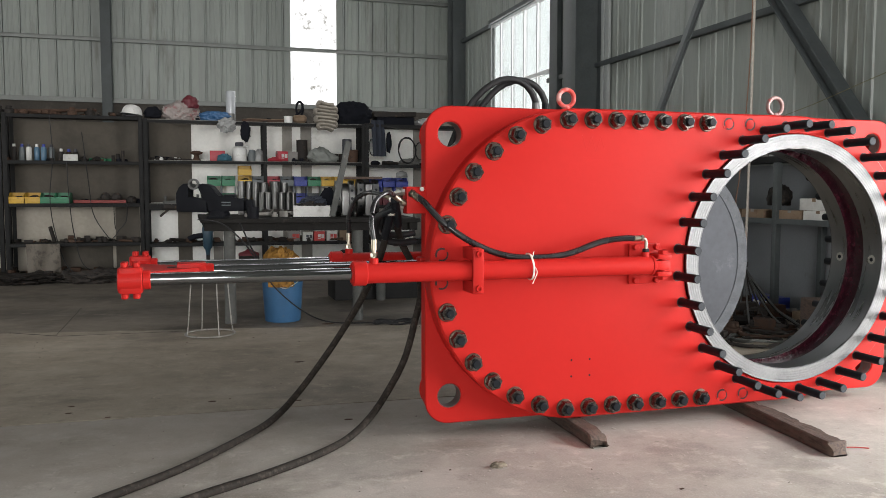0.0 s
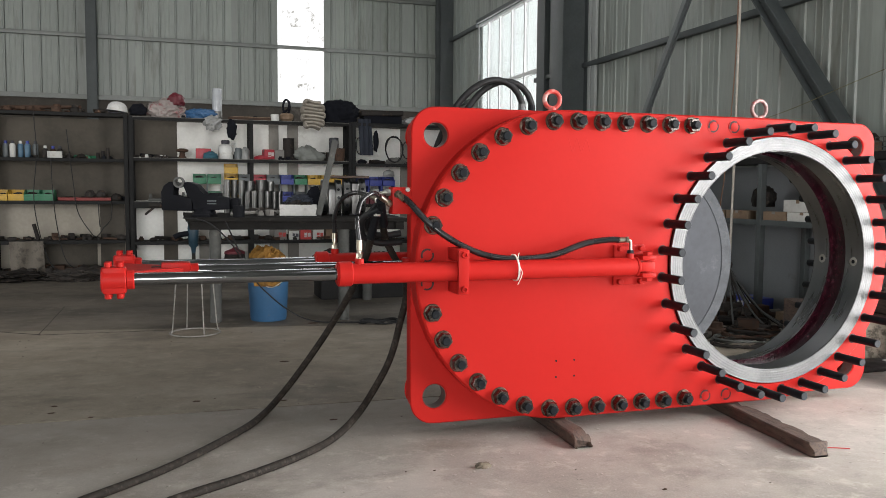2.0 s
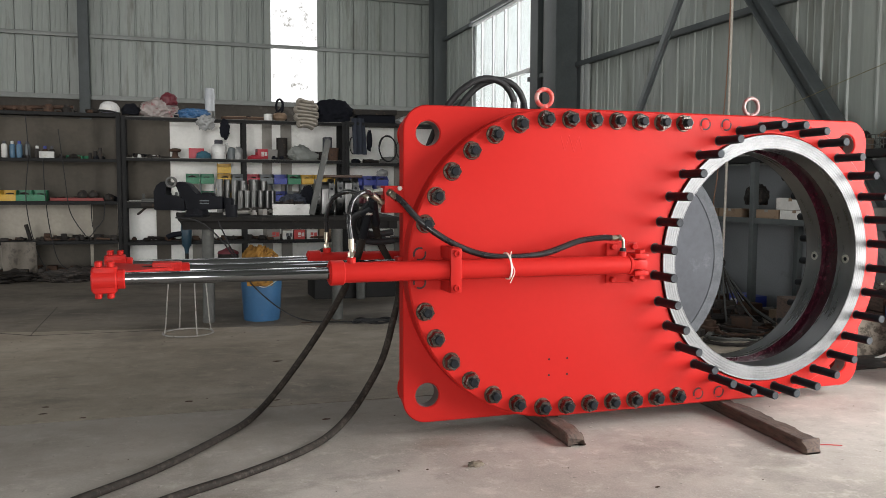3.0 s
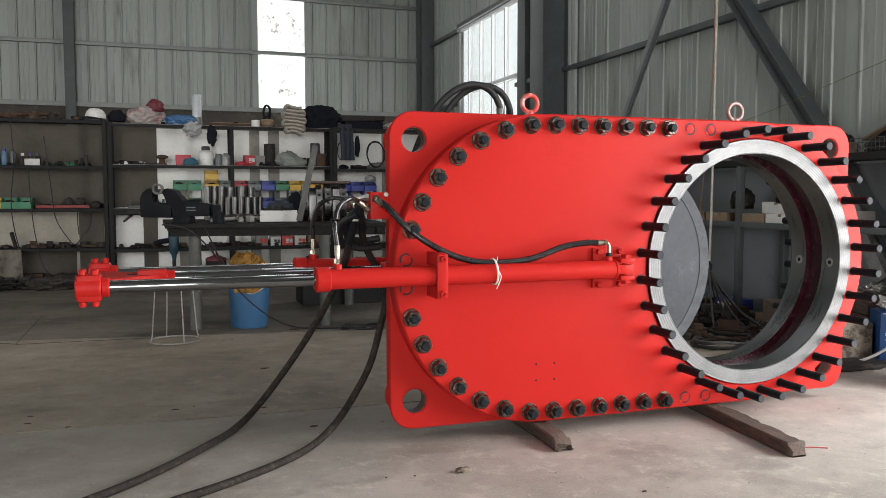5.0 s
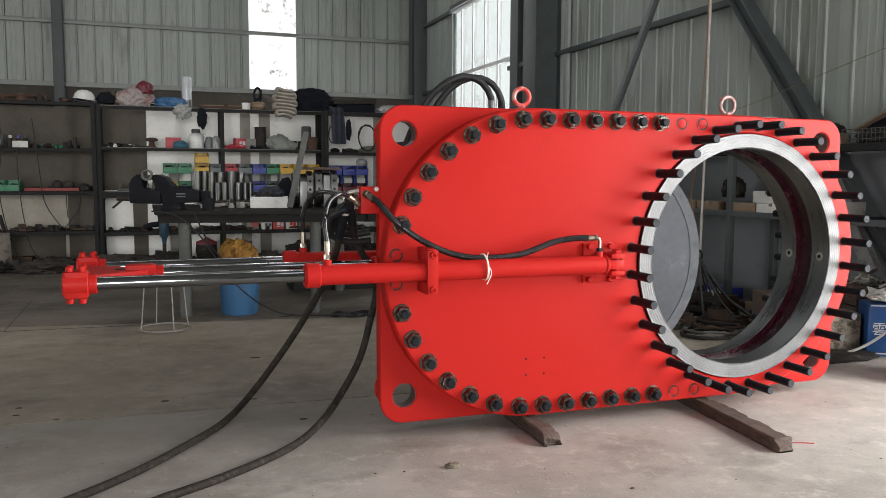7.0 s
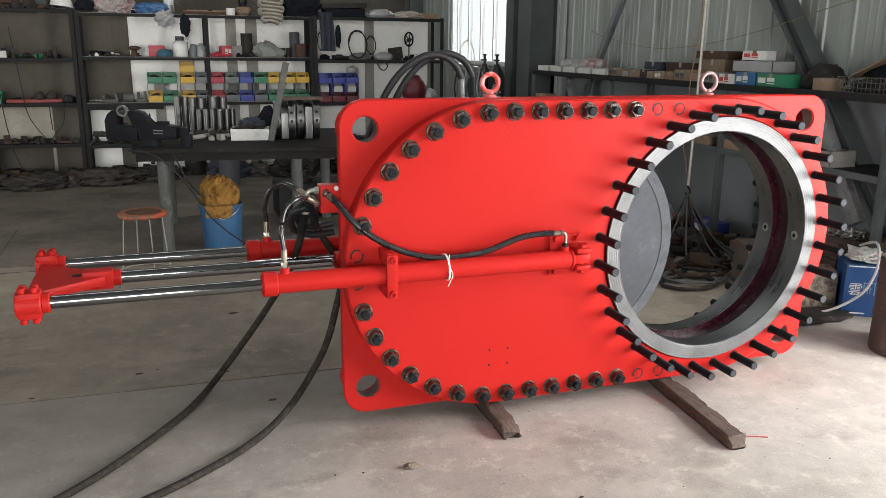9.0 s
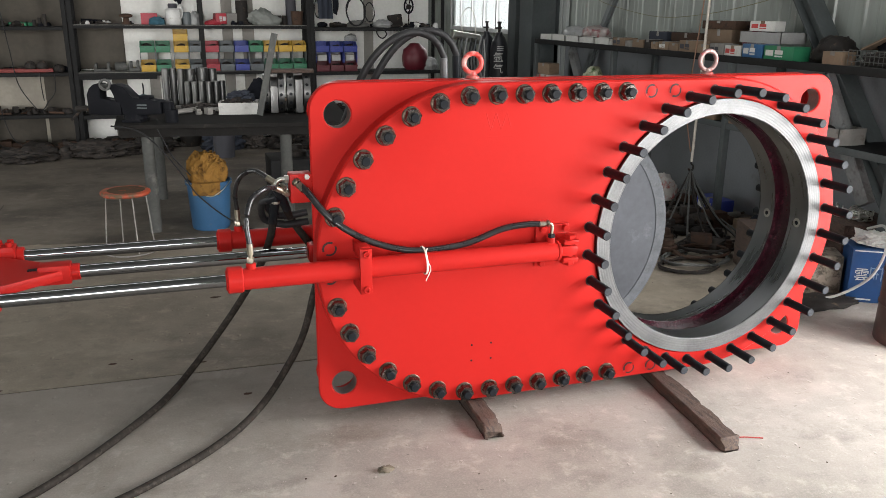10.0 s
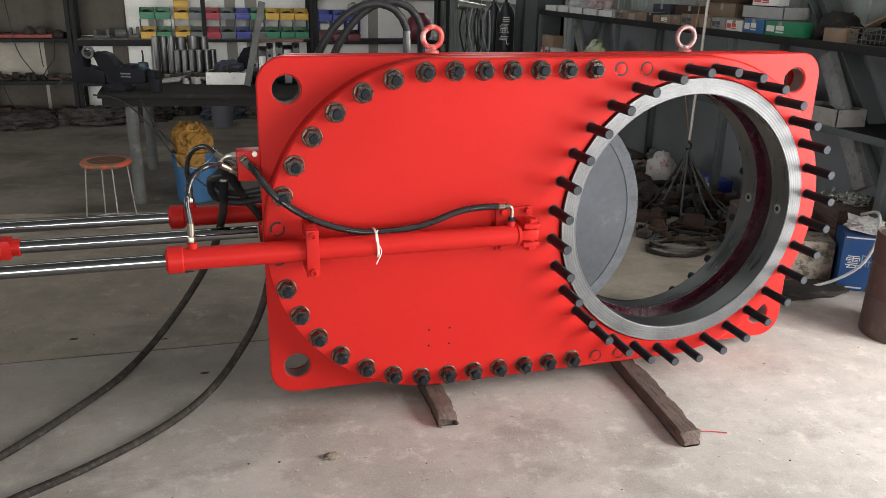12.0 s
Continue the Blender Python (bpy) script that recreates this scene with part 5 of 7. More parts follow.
heap("plastic_bag", -0.16, 10.46, T2, 0.21, 0.13, 0.13, REDRAG, "crumpled faded red and clear plastic bag", "bag", 8, 0.45, 2.2, 0.55, sub=5)
heap("plastic_bag", -0.06, 10.42, T2 + 0.15, 0.10, 0.08, 0.085, MAR, "dark red crumpled plastic wrapping", "bag", 18, 0.42, 2.6, 0.4)
heap("plastic_sheet", 0.24, 10.42, T2, 0.18, 0.10, 0.07, SKYB, "crumpled sky-blue plastic sheet", "sheet", 9, 0.45, 2.6, 0.55, sub=5)
bm = bmesh.new()
lump(bm, 0.10, 0.05, 0.085, 6, 0.35, 3, 4, False, 0.4)
one("clear_bag", bm, FILM_M, (0.36, 10.285, T2 - 0.055), "cloudy plastic bag hanging over a shelf edge", "bag")
tube = thing("clear_tube", 0.42, 10.45, T2, "tall clear plastic cup stack with chrome bands", "cup")
bm = bmesh.new()
lathe(bm, [(0, 0.0), (0, 0.062), (0.10, 0.062)], (0, 0, 0), (0, 0, 1), 24)
part("chrome_base", bm, TURNED, tube)
bm = bmesh.new()
lathe(bm, [(0.10, 0.058), (0.20, 0.060), (0.30, 0.060), (0.375, 0.057), (0.38, 0.05), (0.38, 0.0)], (0, 0, 0), (0, 0, 1), 24)
part("tube_wall", bm, SMOKE, tube)
for i, (xa, xb, y, c) in enumerate(((0.55, 1.16, 10.42, RUST), (0.58, 1.12, 10.52, CARD), (0.62, 1.18, 10.60, CARD))):
    bm = bmesh.new()
    block(bm, xa, xb, y - 0.04, y + 0.04, T2 + 0.012 * i, T2 + 0.035 + 0.012 * i, 0.003)
    one("plank", bm, c, (0, 0, 0), "short worn wooden plank on the top shelf", "plank", "planks on the top shelf")
pot("paint_cup", 1.12, 10.37, T2, [(0, 0), (0.05, 0), (0.055, 0.08), (0.0, 0.08)], WHITEP, "small white plastic cup on the top shelf", "cup")
mask = thing("face_shield", 1.27, 10.42, T2, "black and tan grinding mask standing on the top shelf", "mask")
bm = bmesh.new()
lathe(bm, [(0, 0.05), (0.03, 0.085), (0.075, 0.092), (0.10, 0.07), (0.105, 0.0)], (0, 0, 0), (0, 0, 1), 20)
part("mask_body", bm, CARD, mask)
bm = bmesh.new()
hose(bm, [(0.06 * math.cos(k * math.tau / 20) * 0.7, 0.0, 0.185 + 0.09 * math.sin(k * math.tau / 20)) for k in range(21)], 0.014, 8, 0.02)
part("headband", bm, BLACKC, mask)
bm = bmesh.new()
hose(bm, [(-0.05, 0.0, 0.10), (0.02, -0.02, 0.16), (0.04, 0.0, 0.25)], 0.014, 8, 0.02)
part("strap", bm, BLACKC, mask)
# rolled canvas that sags over the shelf edge
bm = bmesh.new()
snake = []
for i in range(8):
    half, z = (0.085, 0.110, 0.125, 0.128, 0.126, 0.120, 0.108, 0.085)[i], 0.225 - 0.046 * i
    for u in ((-1, -0.5, 0, 0.5, 1) if i % 2 else (1, 0.5, 0, -0.5, -1)):
        snake.append((half * u + 0.006 * math.sin(i * 2.3), 0, z - 0.030 * (i / 7 - 0.35) * (1 - u * u) * -1 - 0.012 * u))
hose(bm, snake, 0.0265, 12, 0.012, 0.16)
for v in bm.verts:
    v.co.y = v.co.y * 4.0 - 0.05 + 0.012 * noise.noise(v.co * 14)
one("canvas_roll", bm, CANVAS, (1.585, 10.33, T2 + 0.02), "folded beige canvas roll sagging over the shelf edge", "cloth", smooth=70)
heap("black_jacket", 1.95, 10.48, T2, 0.25, 0.15, 0.17, BLACKC, "bundled black jacket on the top shelf", "jacket", 31, 0.4, 2.4, 0.3, sub=5)
bm = bmesh.new()
rows = []
for i in range(14):
    t = i / 13
    rows.append([bm.verts.new((-0.085 + 0.17 * k / 12 + 0.02 * t, -0.012 + 0.018 * math.sin(k * 1.3 + 2 * t) + (0.06 * (1 - t) ** 3), 0.05 - 0.47 * t)) for k in range(13)])
for a, b in zip(rows, rows[1:]):
    for k in range(12):
        bm.faces.new((a[k], a[k + 1], b[k + 1], b[k]))
bmesh.ops.solidify(bm, geom=bm.faces[:], thickness=0.014)
one("hanging_trousers", bm, BLUEC, (2.255, 10.275, T3), "dusty navy work trousers hanging over the shelf", "trousers", smooth=70)
bm = bmesh.new()
lump(bm, 0.035, 0.02, 0.13, 12, 0.3, 3, 3, False, 0.3)
one("hanging_glove", bm, BLACKC, (2.40, 10.275, T3 - 0.24), "black glove hanging from the shelf", "glove", smooth=70)
case = thing("tool_case", 2.52, 10.50, T3, "flat black tool case with stacked covers on the top shelf", "case")
bm = bmesh.new()
block(bm, -0.26, 0.25, -0.15, 0.15, 0, 0.10, 0.012)
part("case_body", bm, BLACKC, case)
bm = bmesh.new()
block(bm, -0.30, 0.27, -0.17, 0.16, 0.102, 0.165, 0.012, Matrix.Rotation(radians(-2), 4, "Y"))
part("case_lid", bm, OILY, case)
heap("plastic_wrap", 2.98, 10.44, T3, 0.17, 0.12, 0.06, FILM_M, "grey plastic wrapping on the top shelf", "wrapping", 41, 0.4, 3, 0.4)
heap("plastic_wrap", 3.35, 10.44, T3, 0.20, 0.13, 0.05, CANVAS, "flattened sacking on the top shelf", "wrapping", 42, 0.4, 3, 0.4)
carton(3.60, 10.5, T3, 0.26, 0.22, 0.07, CARD, 8, "flat brown carton on the top shelf")
bm = bmesh.new()
lump(bm, 0.055, 0.025, 0.115, 14, 0.3, 3, 4, False, 0.35)
one("hanging_glove", bm, BLACKC, (0.585, 10.275, T2 - 0.13), "black work glove hanging from the shelf edge", "glove", smooth=70)

# ---- second boards ----
M2, M1, M3 = 1.390, 1.368, 1.366
CANB = paint("faded_blue_can", (0.07, 0.14, 0.21), 0.4)
can_mats = (OILY, GREYP, PAPER, CANB, CANB, GREYP, OILY, RUST)
for i in range(9):
    x = -2.02 + 0.078 * i - (0 if i < 6 else -0.03)
    can = thing("spray_can", x, 10.40 + 0.03 * (i % 2), M1, "aerosol can with a capped top on the shelf", "can", "aerosol cans")
    bm = bmesh.new()
    hh = 0.17 if i < 6 else 0.12
    lathe(bm, [(0, 0.030), (0.003, 0.032), (hh - 0.03, 0.032), (hh - 0.012, 0.022), (hh - 0.012, 0.0)], (0, 0, 0), (0, 0, 1), 18)
    part("can_body", bm, can_mats[i % 8], can)
    bm = bmesh.new()
    lathe(bm, [(hh - 0.012, 0.018), (hh + 0.02, 0.017), (hh + 0.022, 0.0)], (0, 0, 0), (0, 0, 1), 16)
    part("cap", bm, (PAPER, BLUP, INK_D)[i % 3], can)
carton(-1.42, 10.40, M1, 0.16, 0.12, 0.075, PAPER, 4, "small white carton on a dark shelf")
scraps("shelf_litter", -1.35, -0.98, 10.36, 10.6, M1, 14, 0.075, (GRN, OILY), "dark fittings and a green tray on a shelf", 33)
for i, h in enumerate((0.07, 0.09, 0.13)):
    pot("steel_pin", -0.955 + 0.055 * i, 10.40, M1, [(0, 0), (0.020, 0), (0.020, h), (0.0, h)], OILY, "short dark steel pin standing on the shelf", "pin", "steel pins", 14)
scraps("shelf_litter", -0.52, -0.1, 10.34, 10.6, M2, 16, 0.055, (OILY, WHITEP), "small metal bits scattered on a pale shelf", 34)
pot("handwheel", 0.0, 10.42, M2, [(0, 0), (0.06, 0), (0.035, 0.03), (0.03, 0.07), (0.07, 0.085), (0.075, 0.105), (0.03, 0.12), (0, 0.12)], RUST, "rusty cast handwheel hub on a shelf", "handwheel")
carton(0.25, 10.46, M2, 0.18, 0.14, 0.125, REDP, 0, "red plastic parts box on a shelf", "parts_box", None, "")
heap("blue_rag", 0.33, 10.36, M2, 0.085, 0.06, 0.05, paint("teal_cloth", (0.03, 0.10, 0.14), 0.9), "crumpled teal rag on a shelf", "rag", 51)
jug = thing("jug", 0.515, 10.43, M2, "dirty white plastic jug with a dark neck", "jug")
bm = bmesh.new()
lathe(bm, [(0, 0.0), (0, 0.085), (0.01, 0.09), (0.14, 0.09), (0.17, 0.075), (0.185, 0.05), (0.185, 0.0)], (0, 0, 0), (0, 0, 1), 24)
part("jug_body", bm, WHITEP, jug)
bm = bmesh.new()
lathe(bm, [(0.185, 0.05), (0.22, 0.052), (0.235, 0.045), (0.235, 0.0)], (0, 0, 0), (0, 0, 1), 20)
part("cap", bm, INK_D, jug)
bm = bmesh.new()
hose(bm, [(0.06, -0.03, 0.18), (0.10, -0.05, 0.19), (0.105, -0.05, 0.12), (0.088, -0.04, 0.08)], 0.009, 8)
part("handle", bm, WHITEP, jug)
pot("flask", 0.665, 10.42, M2, [(0, 0), (0.05, 0), (0.052, 0.10), (0.045, 0.135), (0.025, 0.145), (0, 0.145)], GREYP, "squat grey flask on a shelf", "flask")
heap("small_bag", 0.755, 10.42, M2, 0.06, 0.05, 0.085, FILM_M, "small cloudy plastic bag of parts", "bag", 61)
heap("red_wrapper", 0.95, 10.42, M2, 0.09, 0.08, 0.03, REDP, "crumpled red wrapper on a shelf", "wrapper", 62)
carton(1.04, 10.44, M2 + 0.01, 0.13, 0.10, 0.12, REDP, 14, "small red printed carton on a shelf", "carton", PAPER)
carton(1.18, 10.50, M2, 0.13, 0.14, 0.13, CARD_GREY, 3, "grey cardboard carton on a shelf")
pot("metal_can", 1.30, 10.47, M2, [(0, 0), (0.07, 0), (0.072, 0.01), (0.07, 0.27), (0.073, 0.28), (0.06, 0.28), (0.058, 0.2), (0, 0.2)], OILY, "tall dark open metal can", "can")
scraps("shelf_litter", 1.18, 1.42, 10.33, 10.42, M2, 10, 0.06, (OILY, BLACKC), "dark fittings on a shelf", 35)
bm = bmesh.new()
lump(bm, 0.17, 0.07, 0.10, 23, 0.3, 2.0, 4, True, 0.35)
for v in bm.verts:
    v.co.x += 0.5 * (v.co.z - 0.05) * -0.9
one("grey_sack", bm, paint("grey_green_tarp", (0.17, 0.18, 0.165), 0.6, bump=0.4), (1.57, 10.40, M2), "folded grey tarpaulin slumped on a shelf", "tarpaulin", smooth=70)
for i, x in enumerate((1.73, 1.80)):
    pot("black_pot", x, 10.42, M2, [(0, 0), (0.032, 0), (0.034, 0.10), (0.03, 0.11), (0, 0.11)], OILY, "small black pot on a shelf", "pot", "black pots", 16)
pot("black_tube", 1.89, 10.50, M2, [(0, 0), (0.062, 0), (0.062, 0.30), (0.05, 0.305), (0.05, 0.2), (0, 0.2)], INK_D, "short black plastic pipe standing on a shelf", "pipe")
pot("brown_pot", 1.95, 10.42, M2, [(0, 0), (0.06, 0), (0.075, 0.16), (0.065, 0.165), (0.055, 0.05), (0, 0.05)], RUST, "rusty brown pot on a shelf", "pot")


def coil(name, x, y, z, r, turns, wire, mat, label, tilt=80, seed=1, squash=1.0):
    bm = bmesh.new()
    rr = random.Random(seed)
    pts = []
    for k in range(turns * 14 + 1):
        a = k * math.tau / 14
        q = r * (1 + 0.06 * rr.uniform(-1, 1))
        pts.append(Vector((q * math.cos(a), q * squash * math.sin(a), 0.012 * rr.uniform(-1, 1))))
    hose(bm, pts, wire, 6, 0.04)
    bmesh.ops.rotate(bm, cent=(0, 0, 0), matrix=Matrix.Rotation(radians(tilt), 3, "X"), verts=bm.verts)
    return one(name, bm, mat, (x, y, z), label, "cable", smooth=60)


coil("cable_coil", 2.66, 10.33, M3 + 0.19, 0.115, 3, 0.008, RUBBER, "black cable coil hanging against the shelf", 84, 3, 1.45)
coil("cable_coil", 2.84, 10.35, M3 + 0.18, 0.06, 4, 0.004, RUBBER, "thin black cable coil hanging against the shelf", 84, 4, 1.9)
coil("cable_coil", 2.18, 10.29, M3 + 0.22, 0.035, 4, 0.004, RUBBER, "thin black cable loops hanging by a post", 84, 5, 3.0)
heap("gravel_bag", 2.70, 10.42, M3, 0.13, 0.10, 0.05, paint("grey_sacking", (0.13, 0.13, 0.12), 0.9, bump=0.6), "small grey sack on a shelf", "sack", 71)
heap("gravel_bag", 3.02, 10.42, M3, 0.12, 0.10, 0.055, FILM_M, "small pale bag on a shelf", "bag", 72)
bm = bmesh.new()
block(bm, -0.09, 0.09, -0.03, 0.03, 0, 0.15, 0.008, Matrix.Rotation(radians(-8), 4, "Y"))
one("dark_gauge_box", bm, OILY, (3.19, 10.44, M3 + 0.006), "dark metal instrument box leaning on a shelf", "box")
reel = thing("hanging_reel", 3.36, 10.40, M3, "black fan-shaped cable reel on a stand", "reel")
bm = bmesh.new()
rod(bm, (0, 0, 0), (0, 0, 0.20), 0.008, 8)
rod(bm, (0, -0.02, 0.25), (0, 0.02, 0.25), 0.03, 14)
part("stand", bm, OILY, reel)
bm = bmesh.new()
hose(bm, [(0.055 * math.cos(k * math.tau / 24), 0, 0.26 + 0.085 * math.sin(k * math.tau / 24)) for k in range(25)], 0.011, 8, 0.02)
part("ring", bm, BLACKC, reel)
for k in range(5):
    bm = bmesh.new()
    a = k * math.tau / 5
    rod(bm, (0, 0, 0.255), (0.05 * math.cos(a), 0, 0.26 + 0.08 * math.sin(a)), 0.006, 6)
    part("spoke", bm, BLACKC, reel)
scraps("shelf_litter", 3.42, 3.72, 10.36, 10.6, M3, 10, 0.07, (OILY, WHITEP), "small fittings on a shelf", 36)
bm = bmesh.new()
hose(bm, [(2.9, 10.29, M3 - 0.02), (2.93, 10.28, M3 - 0.10), (2.99, 10.28, M3 - 0.13), (3.04, 10.28, M3 - 0.08), (3.0, 10.285, M3 - 0.02)], 0.008, 8)
one("hose_end", bm, RUBBER, (0, 0, 0), "short black hose loop hanging under a shelf", "hose")

# ---- third boards: rows of parts bins ----
B3 = 0.865


def parts_bin(x, z, mat, label, fill):
    root = thing("parts_bin", x, 10.315, z, label, "parts bin", "stacking parts bins")
    w, d, h = 0.16, 0.20, 0.125
    bm = bmesh.new()
    block(bm, -w / 2, w / 2, 0, d, 0, 0.006)
    block(bm, -w / 2, w / 2, d - 0.005, d, 0.006, h)
    block(bm, -w / 2, w / 2, -0.002, 0.004, 0.006, h * 0.55, 0.001)
    for sx in (-1, 1):
        xs = (sx * w / 2 - 0.005 * sx, sx * w / 2)
        vs = [bm.verts.new((q, y, zz)) for q in xs for y, zz in ((0, 0.006), (d, 0.006), (d, h), (0.07, h), (0, h * 0.55))]
        a, b = vs[:5], vs[5:]
        bm.faces.new(a)
        bm.faces.new(b[::-1])
        for k in range(5):
            bm.faces.new((a[k], b[k], b[(k + 1) % 5], a[(k + 1) % 5]))
    body = part("bin_body", bm, mat, root)
    bm = bmesh.new()
    block(bm, -w / 2 - 0.003, w / 2 + 0.003, -0.006, -0.002, h * 0.44, h * 0.60, 0.001)
    part("front_rim", bm, mat, body)
    if fill:
        bm = bmesh.new()
        vs = lump(bm, 0.065, 0.08, 0.05, fill, 0.35, 4, 2)
        bmesh.ops.translate(bm, vec=(0, 0.1, 0.007), verts=vs)
        part("small_parts", bm, OILY, root, "oily small parts")
    return root


names = {id(YEL): "yellow", id(GRN): "green", id(REDP): "red", id(GREYP): "grey", id(BLUP): "blue", id(MAR): "maroon"}
low_row = [YEL, GRN, YEL, GREYP, REDP, GREYP, BLUP, GREYP, GRN, GRN, GRN]
high_row = [GRN, GRN, YEL, GREYP, REDP, GREYP, BLUP, GRN, YEL, YEL, YEL]
for k in range(11):
    x = 0.20 + 0.172 * k + (0.03 if k > 1 else 0)
    for row, z in ((low_row, B3), (high_row, B3 + 0.215)):
        parts_bin(x, z, row[k], names[id(row[k])] + " plastic stacking bin with small parts on a shelf", (k * 3 + int(z * 100)) % 7)
    for sx in (-0.083, 0.083):
        bm = bmesh.new()
        block(bm, x + sx - 0.003, x + sx + 0.003, 10.33, 10.50, B3 + 0.10, B3 + 0.2149)
        one("bin_divider", bm, GREYP, (0, 0, 0), "thin grey plastic divider between stacked bins", "divider", "bin dividers")
parts_bin(0.20 + 0.172 * 2 + 0.03, B3 + 0.345, YEL, "yellow plastic stacking bin on top of the stack", 0)
for k in range(3):
    for row_mat, z in ((MAR, 0.838), (BLUP, 1.07)):
        parts_bin(2.235 + 0.175 * k, z, row_mat, names[id(row_mat)] + " plastic stacking bin with small parts on a shelf", k)
    for sx in (-0.08, 0.08):
        bm = bmesh.new()
        block(bm, 2.235 + 0.175 * k + sx - 0.003, 2.235 + 0.175 * k + sx + 0.003, 10.33, 10.50, 0.94, 1.0699)
        one("bin_divider", bm, BLUP, (0, 0, 0), "thin blue plastic divider between stacked bins", "divider", "bin dividers")
    carton(2.235 + 0.175 * k, 10.42, 0.964, 0.11, 0.12, 0.07, PAPER, 0, "small white carton between stacked bins")
heap("grey_cloth", 2.60, 10.40, 1.20, 0.075, 0.06, 0.05, FILM_M, "grey cloth lying on blue bins", "cloth", 81)
pot("red_drum_bag", 3.46, 10.46, 0.838, [(0, 0), (0.12, 0), (0.16, 0.05), (0.17, 0.15), (0.15, 0.25), (0.09, 0.30), (0.06, 0.33), (0.0, 0.335)], MAR, "round maroon gas bottle with a black top", "gas bottle")
heap("grey_bag", 3.64, 10.40, 0.838, 0.10, 0.08, 0.09, FILM_M, "crumpled grey bag on a shelf", "bag", 82)
for i, (x, m) in enumerate(((-2.0, YEL), (-1.83, YEL), (-1.67, GRN), (-1.51, GRN))):
    parts_bin(x, 0.868, m, names[id(m)] + " open plastic parts bin on a dark shelf", i + 1)
bm = bmesh.new()
block(bm, -1.40, -0.82, 10.36, 10.55, 0.868, 0.905, 0.006)
one("red_bar", bm, paint("faded_red_bar", (0.22, 0.035, 0.03), 0.6), (0, 0, 0), "flat faded red steel bar on a dark shelf", "bar")
for i, x in enumerate((-1.05, -0.93, -0.76)):
    heap("black_casting", x, 10.40, 0.906 if x < -0.85 else 0.868, 0.06, 0.05, 0.05, OILY, "small black casting on a dark shelf", "casting", 90 + i, 0.3, 3, 0.2, group="small castings", sub=3)
for x0, x1, h in ((-0.40, -0.22, 0.09), (-0.02, 0.10, 0.11)):
    bm = bmesh.new()
    block(bm, x0, x1, 10.38, 10.52, B3, B3 + h * 0.35, 0.006)
    block(bm, x0 + 0.01, x0 + 0.04, 10.38, 10.52, B3 + h * 0.35, B3 + h, 0.006)
    block(bm, x1 - 0.035, x1 - 0.005, 10.38, 10.50, B3 + h * 0.35, B3 + h * 1.1, 0.006)
    one("machine_slide", bm, PIPE, (0, 0, 0), "grey iron machine slide on a pale shelf", "machine part", "machine parts")
bm = bmesh.new()
rod(bm, (-0.17, 10.42, B3 + 0.05), (-0.05, 10.44, B3 + 0.05), 0.05, 18, 0.004)
one("roller", bm, PIPE, (0, 0, 0), "grey iron roller on a pale shelf", "roller")
bm = bmesh.new()
block(bm, -0.57, 0.28, 10.305, 10.70, B3 - 0.085, B3 - 0.028, 0.004)
one("shelf_beam", bm, SHELF, (0, 0, 0), "dark steel beam lying under a shelf board", "beam")

scraps("shelf_litter", -3.5, -0.75, 10.36, 10.62, M1, 44, 0.055, (OILY, BLACKC, RUST), "small dark fittings along a shelf", 37)
scraps("shelf_litter", -3.5, -2.25, 10.36, 10.62, 0.928, 30, 0.075, (OILY, RUST), "small dark castings along a shelf", 38)
scraps("shelf_litter", -1.45, -0.7, 10.5, 10.68, 0.868, 20, 0.07, (OILY, BLACKC), "small dark castings along a shelf", 39)
scraps("shelf_litter", -0.5, 2.0, 10.5, 10.7, M2, 46, 0.085, (OILY, BLACKC, CARD_GREY), "dark fittings and tins at the back of a shelf", 40)
scraps("shelf_litter", -0.55, 3.7, 10.4, 10.68, T2, 60, 0.075, (OILY, BLACKC, SACKING), "dark bits and rags along the top shelf", 45)
scraps("shelf_litter", 2.2, 3.7, 10.45, 10.68, M3, 30, 0.085, (OILY, BLACKC), "dark fittings at the back of a shelf", 46)
# ---- fourth boards and the floor under the shelves ----
L1, L2, L3 = 0.403, 0.378, 0.363
scraps("tool_litter", -3.5, -0.7, 10.33, 10.66, L1, 90, 0.075, (OILY, OILY, RUST), "oily tools and offcuts littering a low shelf", 41)
scraps("tool_litter", -0.55, 2.0, 10.33, 10.66, L2, 96, 0.07, (OILY, RUST), "oily tools and offcuts littering a low shelf", 42)
bm = bmesh.new()
rod(bm, (-1.62, 10.40, L1), (-1.67, 10.42, L1 + 0.19), 0.022, 12, 0.004)
one("hammer_handle", bm, OILY, (0, 0, 0), "black tool handle standing up from a low shelf", "tool")
for i, (x, w, h, m, mk) in enumerate(((1.18, 0.15, 0.13, CARD_GREY, INK), (1.35, 0.13, 0.11, PAPER, INK_D), (1.50, 0.14, 0.12, INK, PAPER), (1.66, 0.14, 0.12, PAPER, INK), (1.83, 0.15, 0.14, CARD, None), (2.0, 0.13, 0.13, CARD_GREY, INK_D))):
    carton(x, 10.42, L2, w, 0.16, h, m, (i * 37 % 9) - 4, "small printed carton on a low shelf", "carton", mk)
scraps("tool_litter", 2.2, 3.7, 10.33, 10.66, L3, 44, 0.09, (OILY, RUST, GREYP), "dark fittings littering a low shelf", 43)
scraps("floor_scrap", -3.4, 0.35, 9.7, 10.7, 0.0, 300, 0.13, (OILY, RUST, SACKING), "dark scrap iron heaped on the floor under shelves", 44)
scraps("floor_scrap", 0.35, 3.6, 10.1, 10.7, 0.0, 90, 0.10, (OILY, RUST, SACKING), "dark scrap iron scattered on the floor under shelves", 47)
